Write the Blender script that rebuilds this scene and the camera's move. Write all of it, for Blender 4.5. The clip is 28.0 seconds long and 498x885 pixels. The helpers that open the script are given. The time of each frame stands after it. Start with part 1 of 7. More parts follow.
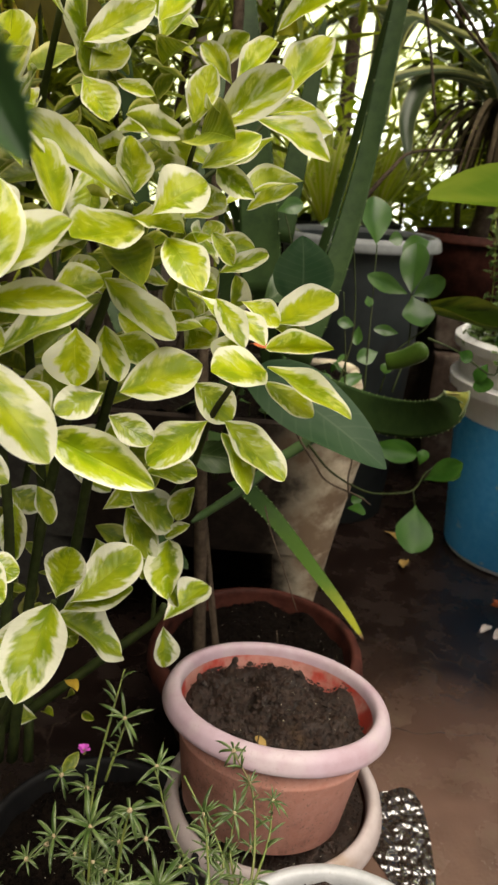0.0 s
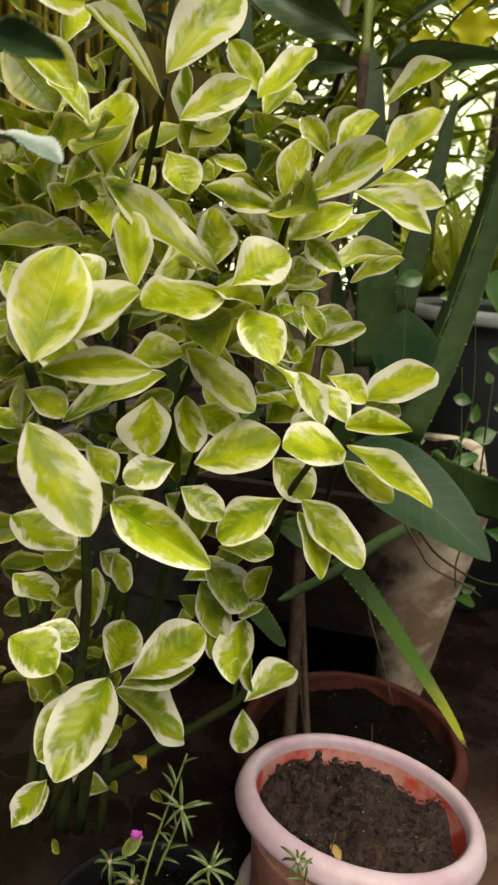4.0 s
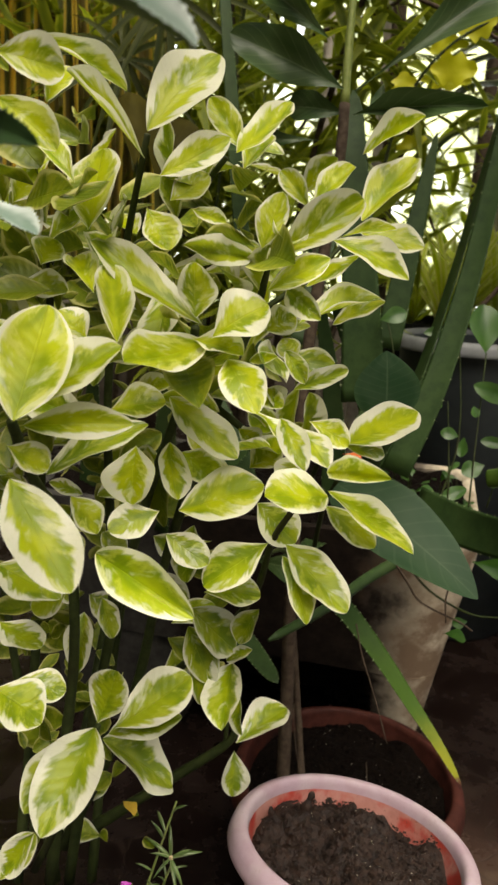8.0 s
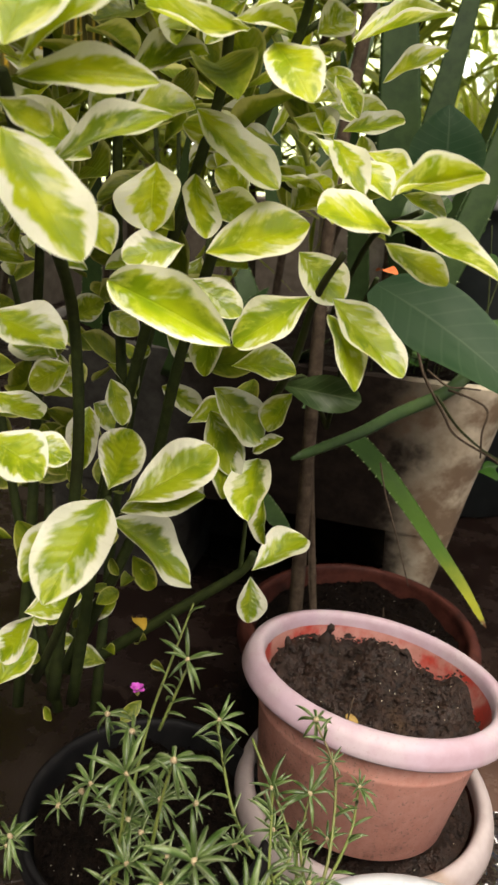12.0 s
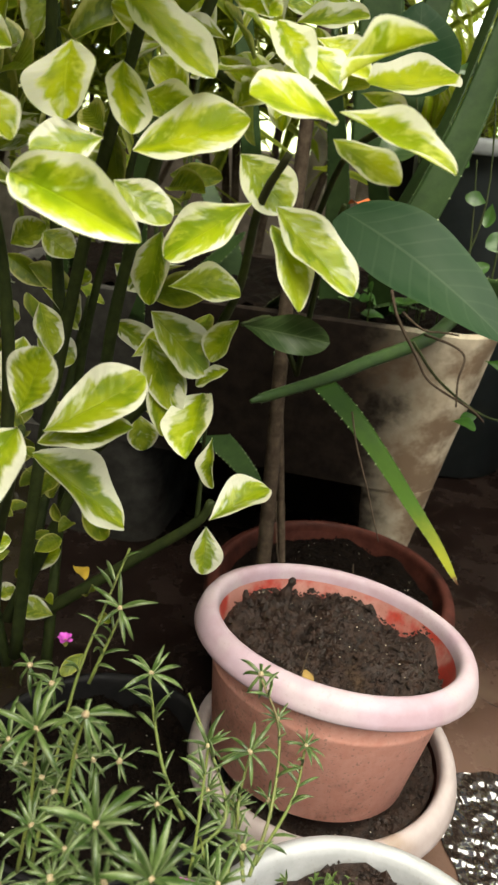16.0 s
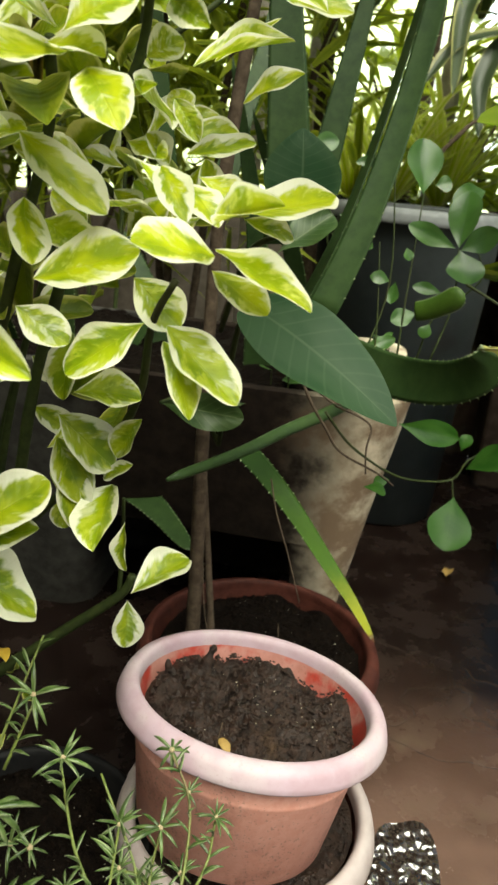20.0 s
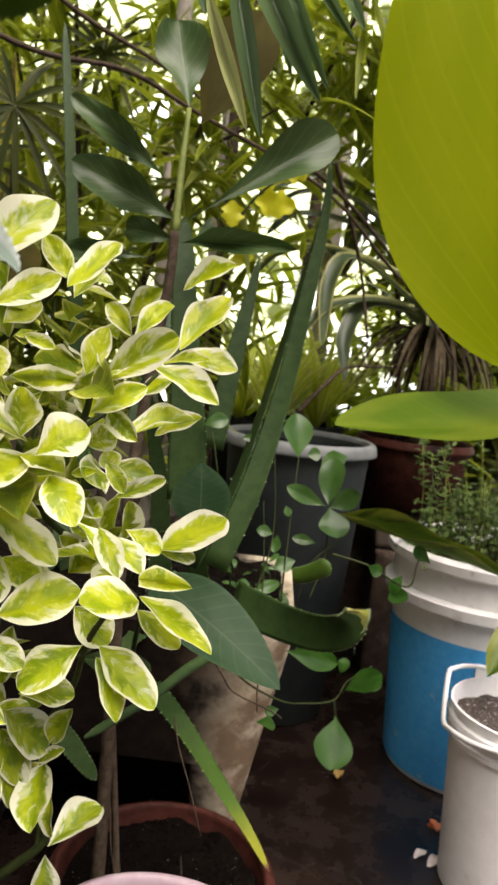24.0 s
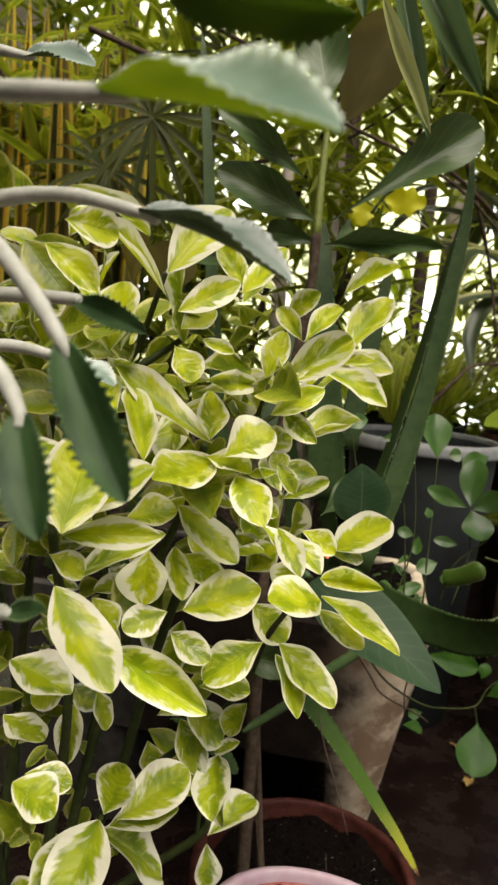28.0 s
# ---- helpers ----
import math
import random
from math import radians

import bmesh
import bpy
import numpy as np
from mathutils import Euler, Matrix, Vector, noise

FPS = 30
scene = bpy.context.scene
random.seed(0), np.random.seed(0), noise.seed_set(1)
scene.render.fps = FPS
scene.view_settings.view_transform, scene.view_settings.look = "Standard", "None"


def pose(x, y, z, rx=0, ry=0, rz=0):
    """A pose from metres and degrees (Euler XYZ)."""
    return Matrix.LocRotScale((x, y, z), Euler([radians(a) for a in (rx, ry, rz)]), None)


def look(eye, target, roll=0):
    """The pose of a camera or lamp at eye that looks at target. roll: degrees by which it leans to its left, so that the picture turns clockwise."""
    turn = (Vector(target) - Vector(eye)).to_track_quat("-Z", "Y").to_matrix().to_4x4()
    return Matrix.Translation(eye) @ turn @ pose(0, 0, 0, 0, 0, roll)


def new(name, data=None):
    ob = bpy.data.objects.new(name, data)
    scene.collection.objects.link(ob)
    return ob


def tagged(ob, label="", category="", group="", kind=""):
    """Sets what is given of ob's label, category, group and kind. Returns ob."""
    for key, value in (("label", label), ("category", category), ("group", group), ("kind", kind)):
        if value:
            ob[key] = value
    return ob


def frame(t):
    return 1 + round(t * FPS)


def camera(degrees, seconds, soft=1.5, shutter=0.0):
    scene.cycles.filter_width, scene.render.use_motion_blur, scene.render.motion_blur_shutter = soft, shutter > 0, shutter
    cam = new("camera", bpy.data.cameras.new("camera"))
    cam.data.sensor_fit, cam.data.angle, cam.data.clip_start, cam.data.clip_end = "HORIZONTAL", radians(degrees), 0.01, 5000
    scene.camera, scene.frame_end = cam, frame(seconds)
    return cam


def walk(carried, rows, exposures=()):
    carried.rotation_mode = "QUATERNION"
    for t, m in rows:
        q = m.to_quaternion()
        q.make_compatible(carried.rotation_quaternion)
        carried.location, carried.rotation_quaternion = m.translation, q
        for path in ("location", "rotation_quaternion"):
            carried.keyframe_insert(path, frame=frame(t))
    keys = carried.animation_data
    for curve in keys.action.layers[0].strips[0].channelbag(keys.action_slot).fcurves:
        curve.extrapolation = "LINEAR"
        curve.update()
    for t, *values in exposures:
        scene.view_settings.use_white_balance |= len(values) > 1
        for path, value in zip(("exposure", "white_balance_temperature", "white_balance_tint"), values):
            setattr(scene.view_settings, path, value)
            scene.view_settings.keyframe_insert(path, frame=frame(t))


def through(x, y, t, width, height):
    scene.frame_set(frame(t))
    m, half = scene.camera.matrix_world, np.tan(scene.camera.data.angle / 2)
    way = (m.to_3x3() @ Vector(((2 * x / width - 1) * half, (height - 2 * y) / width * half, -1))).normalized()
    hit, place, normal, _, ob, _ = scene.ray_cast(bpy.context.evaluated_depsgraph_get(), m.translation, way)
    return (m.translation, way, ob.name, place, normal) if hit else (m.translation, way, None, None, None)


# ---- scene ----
cam = camera(37.6, 28.0, soft=2.6)
cam.data.dof.use_dof, cam.data.dof.focus_distance, cam.data.dof.aperture_fstop = True, 0.5, 23.0
PATH = [
    (0, (0.083, 0.17, 0.741), (0.003, 2.036, 0.027), 3.8),
    (0.5, (0.085, 0.17, 0.743), (0.002, 2.043, 0.046), 3.0),
    (1, (0.099, 0.18, 0.747), (-0.067, 2.046, 0.048), 2.5),
    (1.5, (0.136, 0.202, 0.733), (-0.108, 2.084, 0.102), 2.4),
    (2, (0.14, 0.204, 0.732), (-0.267, 2.075, 0.157), 2.1),
    (2.5, (0.137, 0.211, 0.731), (-0.309, 2.078, 0.168), 2.3),
    (3, (0.129, 0.211, 0.73), (-0.314, 2.076, 0.161), 2.7),
    (3.5, (0.121, 0.207, 0.733), (-0.333, 2.073, 0.173), 2.8),
    (4, (0.116, 0.2, 0.742), (-0.344, 2.063, 0.178), 3.5),
    (4.5, (0.117, 0.192, 0.747), (-0.35, 2.064, 0.22), 3.0),
    (6.5, (0.119, 0.183, 0.761), (-0.384, 2.055, 0.267), 3.1),
    (7, (0.122, 0.187, 0.762), (-0.358, 2.068, 0.282), 3.2),
    (7.5, (0.124, 0.195, 0.758), (-0.343, 2.079, 0.276), 2.9),
    (8, (0.123, 0.2, 0.756), (-0.333, 2.084, 0.262), 2.7),
    (8.5, (0.126, 0.197, 0.756), (-0.348, 2.081, 0.28), 3.0),
    (9, (0.125, 0.201, 0.748), (-0.323, 2.092, 0.274), 3.2),
    (9.5, (0.127, 0.204, 0.743), (-0.308, 2.098, 0.272), 3.0),
    (10, (0.131, 0.216, 0.724), (-0.271, 2.103, 0.196), 2.9),
    (10.5, (0.126, 0.218, 0.699), (-0.255, 2.109, 0.17), 3.4),
    (11, (0.112, 0.229, 0.67), (-0.286, 2.089, 0.05), 4.2),
    (11.5, (0.099, 0.238, 0.645), (-0.315, 2.057, -0.077), 4.5),
    (13.5, (0.094, 0.237, 0.644), (-0.323, 2.06, -0.067), 4.4),
    (14, (0.102, 0.242, 0.641), (-0.305, 2.068, -0.065), 5.2),
    (14.5, (0.124, 0.249, 0.646), (-0.237, 2.094, -0.034), 4.7),
    (15, (0.126, 0.258, 0.637), (-0.249, 2.09, -0.075), 5.2),
    (15.5, (0.123, 0.266, 0.629), (-0.264, 2.078, -0.124), 4.9),
    (16, (0.121, 0.275, 0.615), (-0.268, 2.064, -0.191), 5.4),
    (16.5, (0.124, 0.281, 0.61), (-0.26, 2.06, -0.218), 5.1),
    (17, (0.126, 0.283, 0.609), (-0.252, 2.06, -0.226), 4.9),
    (17.5, (0.125, 0.285, 0.608), (-0.245, 2.058, -0.242), 5.2),
    (18, (0.127, 0.285, 0.612), (-0.237, 2.063, -0.228), 5.3),
    (18.5, (0.131, 0.283, 0.619), (-0.234, 2.071, -0.2), 5.2),
    (19, (0.138, 0.282, 0.626), (-0.217, 2.076, -0.185), 4.2),
    (19.5, (0.145, 0.272, 0.641), (-0.177, 2.098, -0.109), 5.1),
    (20, (0.151, 0.261, 0.659), (-0.126, 2.115, -0.038), 5.3),
    (20.5, (0.158, 0.238, 0.683), (-0.068, 2.136, 0.097), 5.2),
    (22.5, (0.124, 0.17, 0.773), (-0.158, 2.118, 0.417), 6.2),
    (23, (0.136, 0.153, 0.786), (-0.035, 2.129, 0.528), 6.3),
    (23.5, (0.155, 0.154, 0.79), (0.14, 2.141, 0.558), 5.3),
    (24, (0.144, 0.154, 0.789), (0.096, 2.138, 0.544), 6.4),
    (24.5, (0.134, 0.142, 0.789), (-0.004, 2.128, 0.591), 6.5),
    (25, (0.121, 0.142, 0.788), (-0.061, 2.121, 0.561), 7.1),
    (25.5, (0.108, 0.138, 0.79), (-0.138, 2.108, 0.555), 5.9),
    (26, (0.106, 0.138, 0.787), (-0.155, 2.109, 0.567), 6.0),
    (26.5, (0.096, 0.139, 0.787), (-0.21, 2.103, 0.564), 6.0),
    (27, (0.084, 0.143, 0.796), (-0.199, 2.112, 0.589), 5.9),
    (27.5, (0.085, 0.153, 0.788), (-0.175, 2.12, 0.533), 5.5),
    (28, (0.088, 0.142, 0.786), (-0.219, 2.099, 0.512), 5.4),
]
walk(cam, [(t, look(eye, target, roll)) for t, eye, target, roll in PATH], exposures=[(0, 0.52, 7000, 10), (2, 0.32, 7000, 11), (3, 0.40, 7000, 11), (8, 0.40, 7000, 11), (10, 0.42, 6900, 10), (11, 0.70, 6800, 14), (14, 0.80, 6800, 8), (17, 1.04, 6700, 2), (20, 0.96, 6700, -2), (23, 0.62, 6900, 17), (24, 0.85, 6700, 16), (25, 0.66, 6900, 15), (28, 0.56, 6900, 15)])

# ---- light ----
world = bpy.data.worlds.new("sky")
scene.world = world
world.use_nodes = True
wn = world.node_tree
sky = wn.nodes.new("ShaderNodeTexSky")
sky.sky_type = "NISHITA"
sky.sun_disc = False
sky.sun_elevation, sky.sun_rotation = radians(65), radians(149)
sky.air_density, sky.dust_density = 1.0, 4.0
wn.links.new(sky.outputs[0], wn.nodes["Background"].inputs[0])
wn.nodes["Background"].inputs[1].default_value = 0.045
sun = new("sun", bpy.data.lights.new("sun", "SUN"))
sun.data.energy, sun.data.angle, sun.data.color = 3.6, radians(54), (1.0, 0.95, 0.87)
sun.matrix_basis = look((0.66, -0.1, 3.2), (0, 1.0, 0.4))

# ---- materials ----


def math_node(nt, op, a, b=None, clamp=False):
    n = nt.nodes.new("ShaderNodeMath")
    n.operation, n.use_clamp = op, clamp
    for i, v in enumerate((a, b)):
        if v is None:
            continue
        if isinstance(v, (int, float)):
            n.inputs[i].default_value = v
        else:
            nt.links.new(v, n.inputs[i])
    return n.outputs[0]


def mix(nt, fac, a, b):
    n = nt.nodes.new("ShaderNodeMix")
    n.data_type = "RGBA"
    for i, v in ((0, fac), (6, a), (7, b)):
        if isinstance(v, (int, float)):
            n.inputs[i].default_value = v
        elif isinstance(v, tuple):
            n.inputs[i].default_value = (*v, 1)
        else:
            nt.links.new(v, n.inputs[i])
    return n.outputs[2]


def ramp(nt, fac, lo, hi):
    n = nt.nodes.new("ShaderNodeMapRange")
    n.interpolation_type = "SMOOTHSTEP"
    nt.links.new(fac, n.inputs[0])
    n.inputs[1].default_value, n.inputs[2].default_value = lo, hi
    return n.outputs[0]


def noise_node(nt, vec, scale, detail=3.0, rough=0.55, w=None):
    n = nt.nodes.new("ShaderNodeTexNoise")
    n.noise_dimensions = "4D"
    n.inputs["Scale"].default_value = scale
    n.inputs["Detail"].default_value = detail
    n.inputs["Roughness"].default_value = rough
    nt.links.new(vec, n.inputs["Vector"])
    if w is not None:
        nt.links.new(w, n.inputs["W"])
    return n.outputs[0]


def bump(nt, height, strength, dist, bsdf):
    b = nt.nodes.new("ShaderNodeBump")
    b.inputs["Strength"].default_value, b.inputs["Distance"].default_value = strength, dist
    nt.links.new(height, b.inputs["Height"])
    nt.links.new(b.outputs[0], bsdf.inputs["Normal"])


def fresh(name):
    m = bpy.data.materials.new(name)
    m.use_nodes = True
    nt = m.node_tree
    return m, nt, nt.nodes["Principled BSDF"]


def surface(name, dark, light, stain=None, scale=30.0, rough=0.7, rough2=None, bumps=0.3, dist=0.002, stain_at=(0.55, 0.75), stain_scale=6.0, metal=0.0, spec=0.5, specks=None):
    """A mottled surface: two colours at a fine scale, a stain at a coarse one, and relief."""
    m, nt, b = fresh(name)
    co = nt.nodes.new("ShaderNodeTexCoord").outputs["Object"]
    geo = nt.nodes.new("ShaderNodeNewGeometry").outputs["Position"]
    fine = noise_node(nt, geo, scale, 5.0, 0.65)
    coarse = noise_node(nt, geo, stain_scale, 4.0, 0.6)
    col = mix(nt, ramp(nt, fine, 0.3, 0.7), dark, light)
    if stain:
        col = mix(nt, ramp(nt, coarse, *stain_at), col, stain)
    if specks:
        dots = noise_node(nt, geo, 420.0, 2.0, 0.6)
        col = mix(nt, math_node(nt, "MULTIPLY", ramp(nt, math_node(nt, "ADD", dots, math_node(nt, "MULTIPLY", coarse, 0.4)), 0.78, 0.90), 0.45), col, specks)
    nt.links.new(col, b.inputs["Base Color"])
    b.inputs["Metallic"].default_value = metal
    b.inputs["Specular IOR Level"].default_value = spec
    r = nt.nodes.new("ShaderNodeMapRange")
    nt.links.new(coarse, r.inputs[0])
    r.inputs[1].default_value, r.inputs[2].default_value = 0.35, 0.65
    r.inputs[3].default_value, r.inputs[4].default_value = rough, rough if rough2 is None else rough2
    nt.links.new(r.outputs[0], b.inputs["Roughness"])
    bump(nt, fine, bumps, dist, b)
    return m


def leafy(name, green, margin, mid, edge=(0.45, 0.95), messy=0.9, through=0.3, rough=0.42, vein=0.5, rimline=0.0, blotch=None, mottle=1.0, spec=0.4, coarse=False, isles=0.0, pale_at=(0.45, 0.61), ribs_at=(62.0, 0.16)):
    """A leaf: green along the midrib, another colour at the margin with an uneven border, and side veins; light comes through."""
    m, nt, b = fresh(name)
    uv = nt.nodes.new("ShaderNodeUVMap").outputs[0]
    sep = nt.nodes.new("ShaderNodeSeparateXYZ")
    nt.links.new(uv, sep.inputs[0])
    rnd = nt.nodes.new("ShaderNodeObjectInfo").outputs["Random"]
    isl = nt.nodes.new("ShaderNodeNewGeometry").outputs["Random Per Island"]
    seed = math_node(nt, "MULTIPLY", math_node(nt, "ADD", rnd, isl), 37.0)
    u = math_node(nt, "ABSOLUTE", math_node(nt, "SUBTRACT", math_node(nt, "MULTIPLY", sep.outputs[0], 2.0), 1.0))
    v = sep.outputs[1]
    along = nt.nodes.new("ShaderNodeCombineXYZ")
    nt.links.new(math_node(nt, "MULTIPLY", sep.outputs[0], 2.2), along.inputs[0])
    nt.links.new(math_node(nt, "MULTIPLY", math_node(nt, "SUBTRACT", v, math_node(nt, "MULTIPLY", u, 0.26)), 9.0), along.inputs[1])
    n1 = noise_node(nt, along.outputs[0], 0.8 if coarse else 0.9, 2.6 if coarse else 4.0, 0.5 if coarse else 0.62, seed)
    n2 = noise_node(nt, uv, 2.2, 2.0, 0.5, seed)
    fine = noise_node(nt, uv, 26.0, 3.0, 0.6, seed)
    # distance to the rim, roughened; each leaf has its own share of margin
    rim = math_node(nt, "ADD", u, math_node(nt, "MULTIPLY", math_node(nt, "SUBTRACT", n1, 0.5), messy))
    rim = math_node(nt, "ADD", rim, math_node(nt, "MULTIPLY", math_node(nt, "SUBTRACT", rnd, 0.5), 0.35))
    fac = ramp(nt, rim, *edge)
    body = mix(nt, math_node(nt, "MULTIPLY", ramp(nt, n2, 0.38, 0.62), mottle), green, mid)
    if blotch:
        cell = nt.nodes.new("ShaderNodeCombineXYZ")
        nt.links.new(math_node(nt, "MULTIPLY", sep.outputs[0], 3.4), cell.inputs[0])
        nt.links.new(math_node(nt, "MULTIPLY", math_node(nt, "SUBTRACT", v, math_node(nt, "MULTIPLY", u, 0.2)), 7.0), cell.inputs[1])
        pale = math_node(nt, "MULTIPLY", ramp(nt, math_node(nt, "ADD", noise_node(nt, cell.outputs[0], 0.95, 5.0, 0.62, math_node(nt, "ADD", seed, 9.0)), math_node(nt, "MULTIPLY", math_node(nt, "SUBTRACT", u, 0.5), 0.24)), *pale_at), 0.9)
        body = mix(nt, pale, body, blotch)
    if isles:
        patch = nt.nodes.new("ShaderNodeCombineXYZ")
        nt.links.new(math_node(nt, "MULTIPLY", sep.outputs[0], 2.6), patch.inputs[0])
        nt.links.new(math_node(nt, "MULTIPLY", math_node(nt, "SUBTRACT", v, math_node(nt, "MULTIPLY", u, 0.3)), 4.6), patch.inputs[1])
        isle = noise_node(nt, patch.outputs[0], 1.0, 3.0, 0.55, math_node(nt, "ADD", seed, 23.0))
        fac = math_node(nt, "MAXIMUM", fac, math_node(nt, "MULTIPLY", ramp(nt, math_node(nt, "ADD", isle, math_node(nt, "MULTIPLY", u, 0.10)), 0.58, 0.70), isles))
    col = mix(nt, fac, body, margin)
    if rimline:
        col = mix(nt, math_node(nt, "MULTIPLY", ramp(nt, u, 0.82, 0.92), rimline), col, margin)
    side = math_node(nt, "SINE", math_node(nt, "MULTIPLY", math_node(nt, "SUBTRACT", v, math_node(nt, "MULTIPLY", u, ribs_at[1])), ribs_at[0]))
    ribs = ramp(nt, math_node(nt, "SUBTRACT", 1.0, u), 0.955, 0.985)
    veins = math_node(nt, "ADD", math_node(nt, "MULTIPLY", ramp(nt, side, 0.82, 1.0), 0.35), ribs, True)
    col = mix(nt, math_node(nt, "MULTIPLY", veins, min(1.0, vein * 0.5)), col, mid)
    col = mix(nt, math_node(nt, "MULTIPLY", ramp(nt, fine, 0.55, 0.8), 0.22), col, tuple(c * 0.6 for c in green))
    hsv = nt.nodes.new("ShaderNodeHueSaturation")
    nt.links.new(col, hsv.inputs["Color"])
    nt.links.new(math_node(nt, "ADD", math_node(nt, "MULTIPLY", seeded(nt, rnd), 0.5), 0.72), hsv.inputs["Value"])
    col = hsv.outputs[0]
    nt.links.new(col, b.inputs["Base Color"])
    b.inputs["Roughness"].default_value = rough
    b.inputs["Specular IOR Level"].default_value = spec
    relief = math_node(nt, "ADD", math_node(nt, "MULTIPLY", side, 0.25 * min(1.0, vein)), math_node(nt, "ADD", math_node(nt, "MULTIPLY", ribs, -0.4), n1))
    bump(nt, relief, 0.55 if coarse else 0.25, 0.0012 if coarse else 0.0009, b)
    tr = nt.nodes.new("ShaderNodeBsdfTranslucent")
    nt.links.new(col, tr.inputs[0])
    ms = nt.nodes.new("ShaderNodeMixShader")
    ms.inputs[0].default_value = through
    nt.links.new(b.outputs[0], ms.inputs[1])
    nt.links.new(tr.outputs[0], ms.inputs[2])
    nt.links.new(ms.outputs[0], nt.nodes["Material Output"].inputs[0])
    return m


def seeded(nt, rnd):
    return math_node(nt, "FRACT", math_node(nt, "MULTIPLY", rnd, 17.3))


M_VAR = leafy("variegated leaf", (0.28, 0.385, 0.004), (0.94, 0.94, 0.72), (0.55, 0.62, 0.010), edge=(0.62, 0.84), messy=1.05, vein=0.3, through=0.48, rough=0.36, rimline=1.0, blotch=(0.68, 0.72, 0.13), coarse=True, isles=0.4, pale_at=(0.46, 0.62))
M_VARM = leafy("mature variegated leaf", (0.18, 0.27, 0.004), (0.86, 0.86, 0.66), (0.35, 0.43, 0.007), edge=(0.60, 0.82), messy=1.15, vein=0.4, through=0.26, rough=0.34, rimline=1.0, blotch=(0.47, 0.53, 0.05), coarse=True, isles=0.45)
# darker copy of the variegated leaf: shade inside the crown is in its colour
M_VARSHADE = leafy("leaf with painted shade and a thin pale rim", (0.10, 0.15, 0.004), (0.52, 0.51, 0.17), (0.17, 0.22, 0.005), edge=(0.74, 0.98), messy=0.5, vein=0.5, through=0.24, rough=0.4, rimline=0.6, blotch=(0.25, 0.28, 0.015), coarse=True)
M_DARK = leafy("dark leaf", (0.038, 0.076, 0.018), (0.060, 0.105, 0.030), (0.26, 0.32, 0.16), edge=(0.85, 1.1), messy=0.4, through=0.14, rough=0.36, vein=0.7, mottle=0.12, spec=0.3, ribs_at=(44.0, 0.30))
M_GLOSS = leafy("glossy dark leaf", (0.020, 0.052, 0.020), (0.034, 0.070, 0.028), (0.26, 0.32, 0.20), edge=(0.85, 1.1), messy=0.3, through=0.1, rough=0.42, vein=0.2, mottle=0.05, spec=0.1)
M_OLIVE = leafy("brownish leaf underside and painted shade", (0.045, 0.038, 0.005), (0.06, 0.05, 0.007), (0.065, 0.055, 0.008), edge=(0.85, 1.1), messy=0.3, through=0.3, spec=0.05, rough=0.6, vein=0.6)
M_SPR = leafy("seedling leaf", (0.045, 0.115, 0.020), (0.07, 0.15, 0.035), (0.065, 0.15, 0.026), messy=0.5, through=0.25, rough=0.3, spec=0.5, vein=0.15)
M_HERB = leafy("small herb leaf", (0.055, 0.105, 0.022), (0.20, 0.26, 0.10), (0.10, 0.155, 0.035), messy=0.5, through=0.3, rough=0.5, spec=0.15, vein=0.1)
M_VINE = leafy("vine leaf", (0.024, 0.082, 0.009), (0.038, 0.11, 0.014), (0.045, 0.12, 0.016), messy=0.4, through=0.35, rough=0.4, spec=0.2)
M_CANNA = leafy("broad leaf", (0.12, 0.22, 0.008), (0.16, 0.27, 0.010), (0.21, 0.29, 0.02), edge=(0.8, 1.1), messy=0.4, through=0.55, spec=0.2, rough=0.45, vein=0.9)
# brighter copy of the broad leaf: the light from behind is in its colour
M_CANNAY = leafy("broad leaf with painted backlight", (0.39, 0.48, 0.003), (0.43, 0.51, 0.005), (0.56, 0.61, 0.014), edge=(0.8, 1.1), messy=0.4, through=0.6, spec=0.2, rough=0.45, vein=1.6, mottle=0.4, ribs_at=(52.0, 0.55))
M_CANNAD = leafy("old broad leaf", (0.055, 0.105, 0.010), (0.20, 0.23, 0.02), (0.11, 0.17, 0.018), edge=(0.4, 0.9), messy=1.4, through=0.3, rough=0.4, blotch=(0.025, 0.04, 0.008), pale_at=(0.56, 0.66))
M_STRAP = leafy("strap leaf", (0.085, 0.155, 0.06), (0.11, 0.18, 0.07), (0.13, 0.20, 0.08), messy=0.3, through=0.3, rough=0.35, vein=0.5)
M_STRAPY = leafy("pale yellow strap leaf", (0.38, 0.42, 0.15), (0.46, 0.49, 0.20), (0.50, 0.52, 0.22), messy=0.3, through=0.35, rough=0.4, vein=0.4)
M_KAL = leafy("waxy upper side of a succulent leaf", (0.25, 0.36, 0.27), (0.68, 0.76, 0.68), (0.34, 0.45, 0.36), edge=(0.55, 1.0), messy=0.6, through=0.3, rough=0.4, vein=0.2)
# next three: light through painted into two greens, shade into the dark one
M_KALU = leafy("succulent leaf underside with painted backlight", (0.34, 0.45, 0.010), (0.40, 0.50, 0.03), (0.46, 0.52, 0.015), edge=(0.5, 1.0), messy=0.8, through=0.65, rough=0.5, vein=0.2, spec=0.1)
M_KALM = leafy("succulent leaf with painted light through", (0.12, 0.20, 0.03), (0.42, 0.50, 0.20), (0.17, 0.25, 0.04), edge=(0.74, 0.98), messy=0.5, through=0.6, rough=0.45, vein=0.1, spec=0.2)
M_KALD = leafy("shade-dark succulent leaf", (0.022, 0.054, 0.016), (0.16, 0.24, 0.11), (0.045, 0.095, 0.03), edge=(0.8, 1.0), messy=0.4, through=0.12, rough=0.45, vein=0.05, spec=0.2)
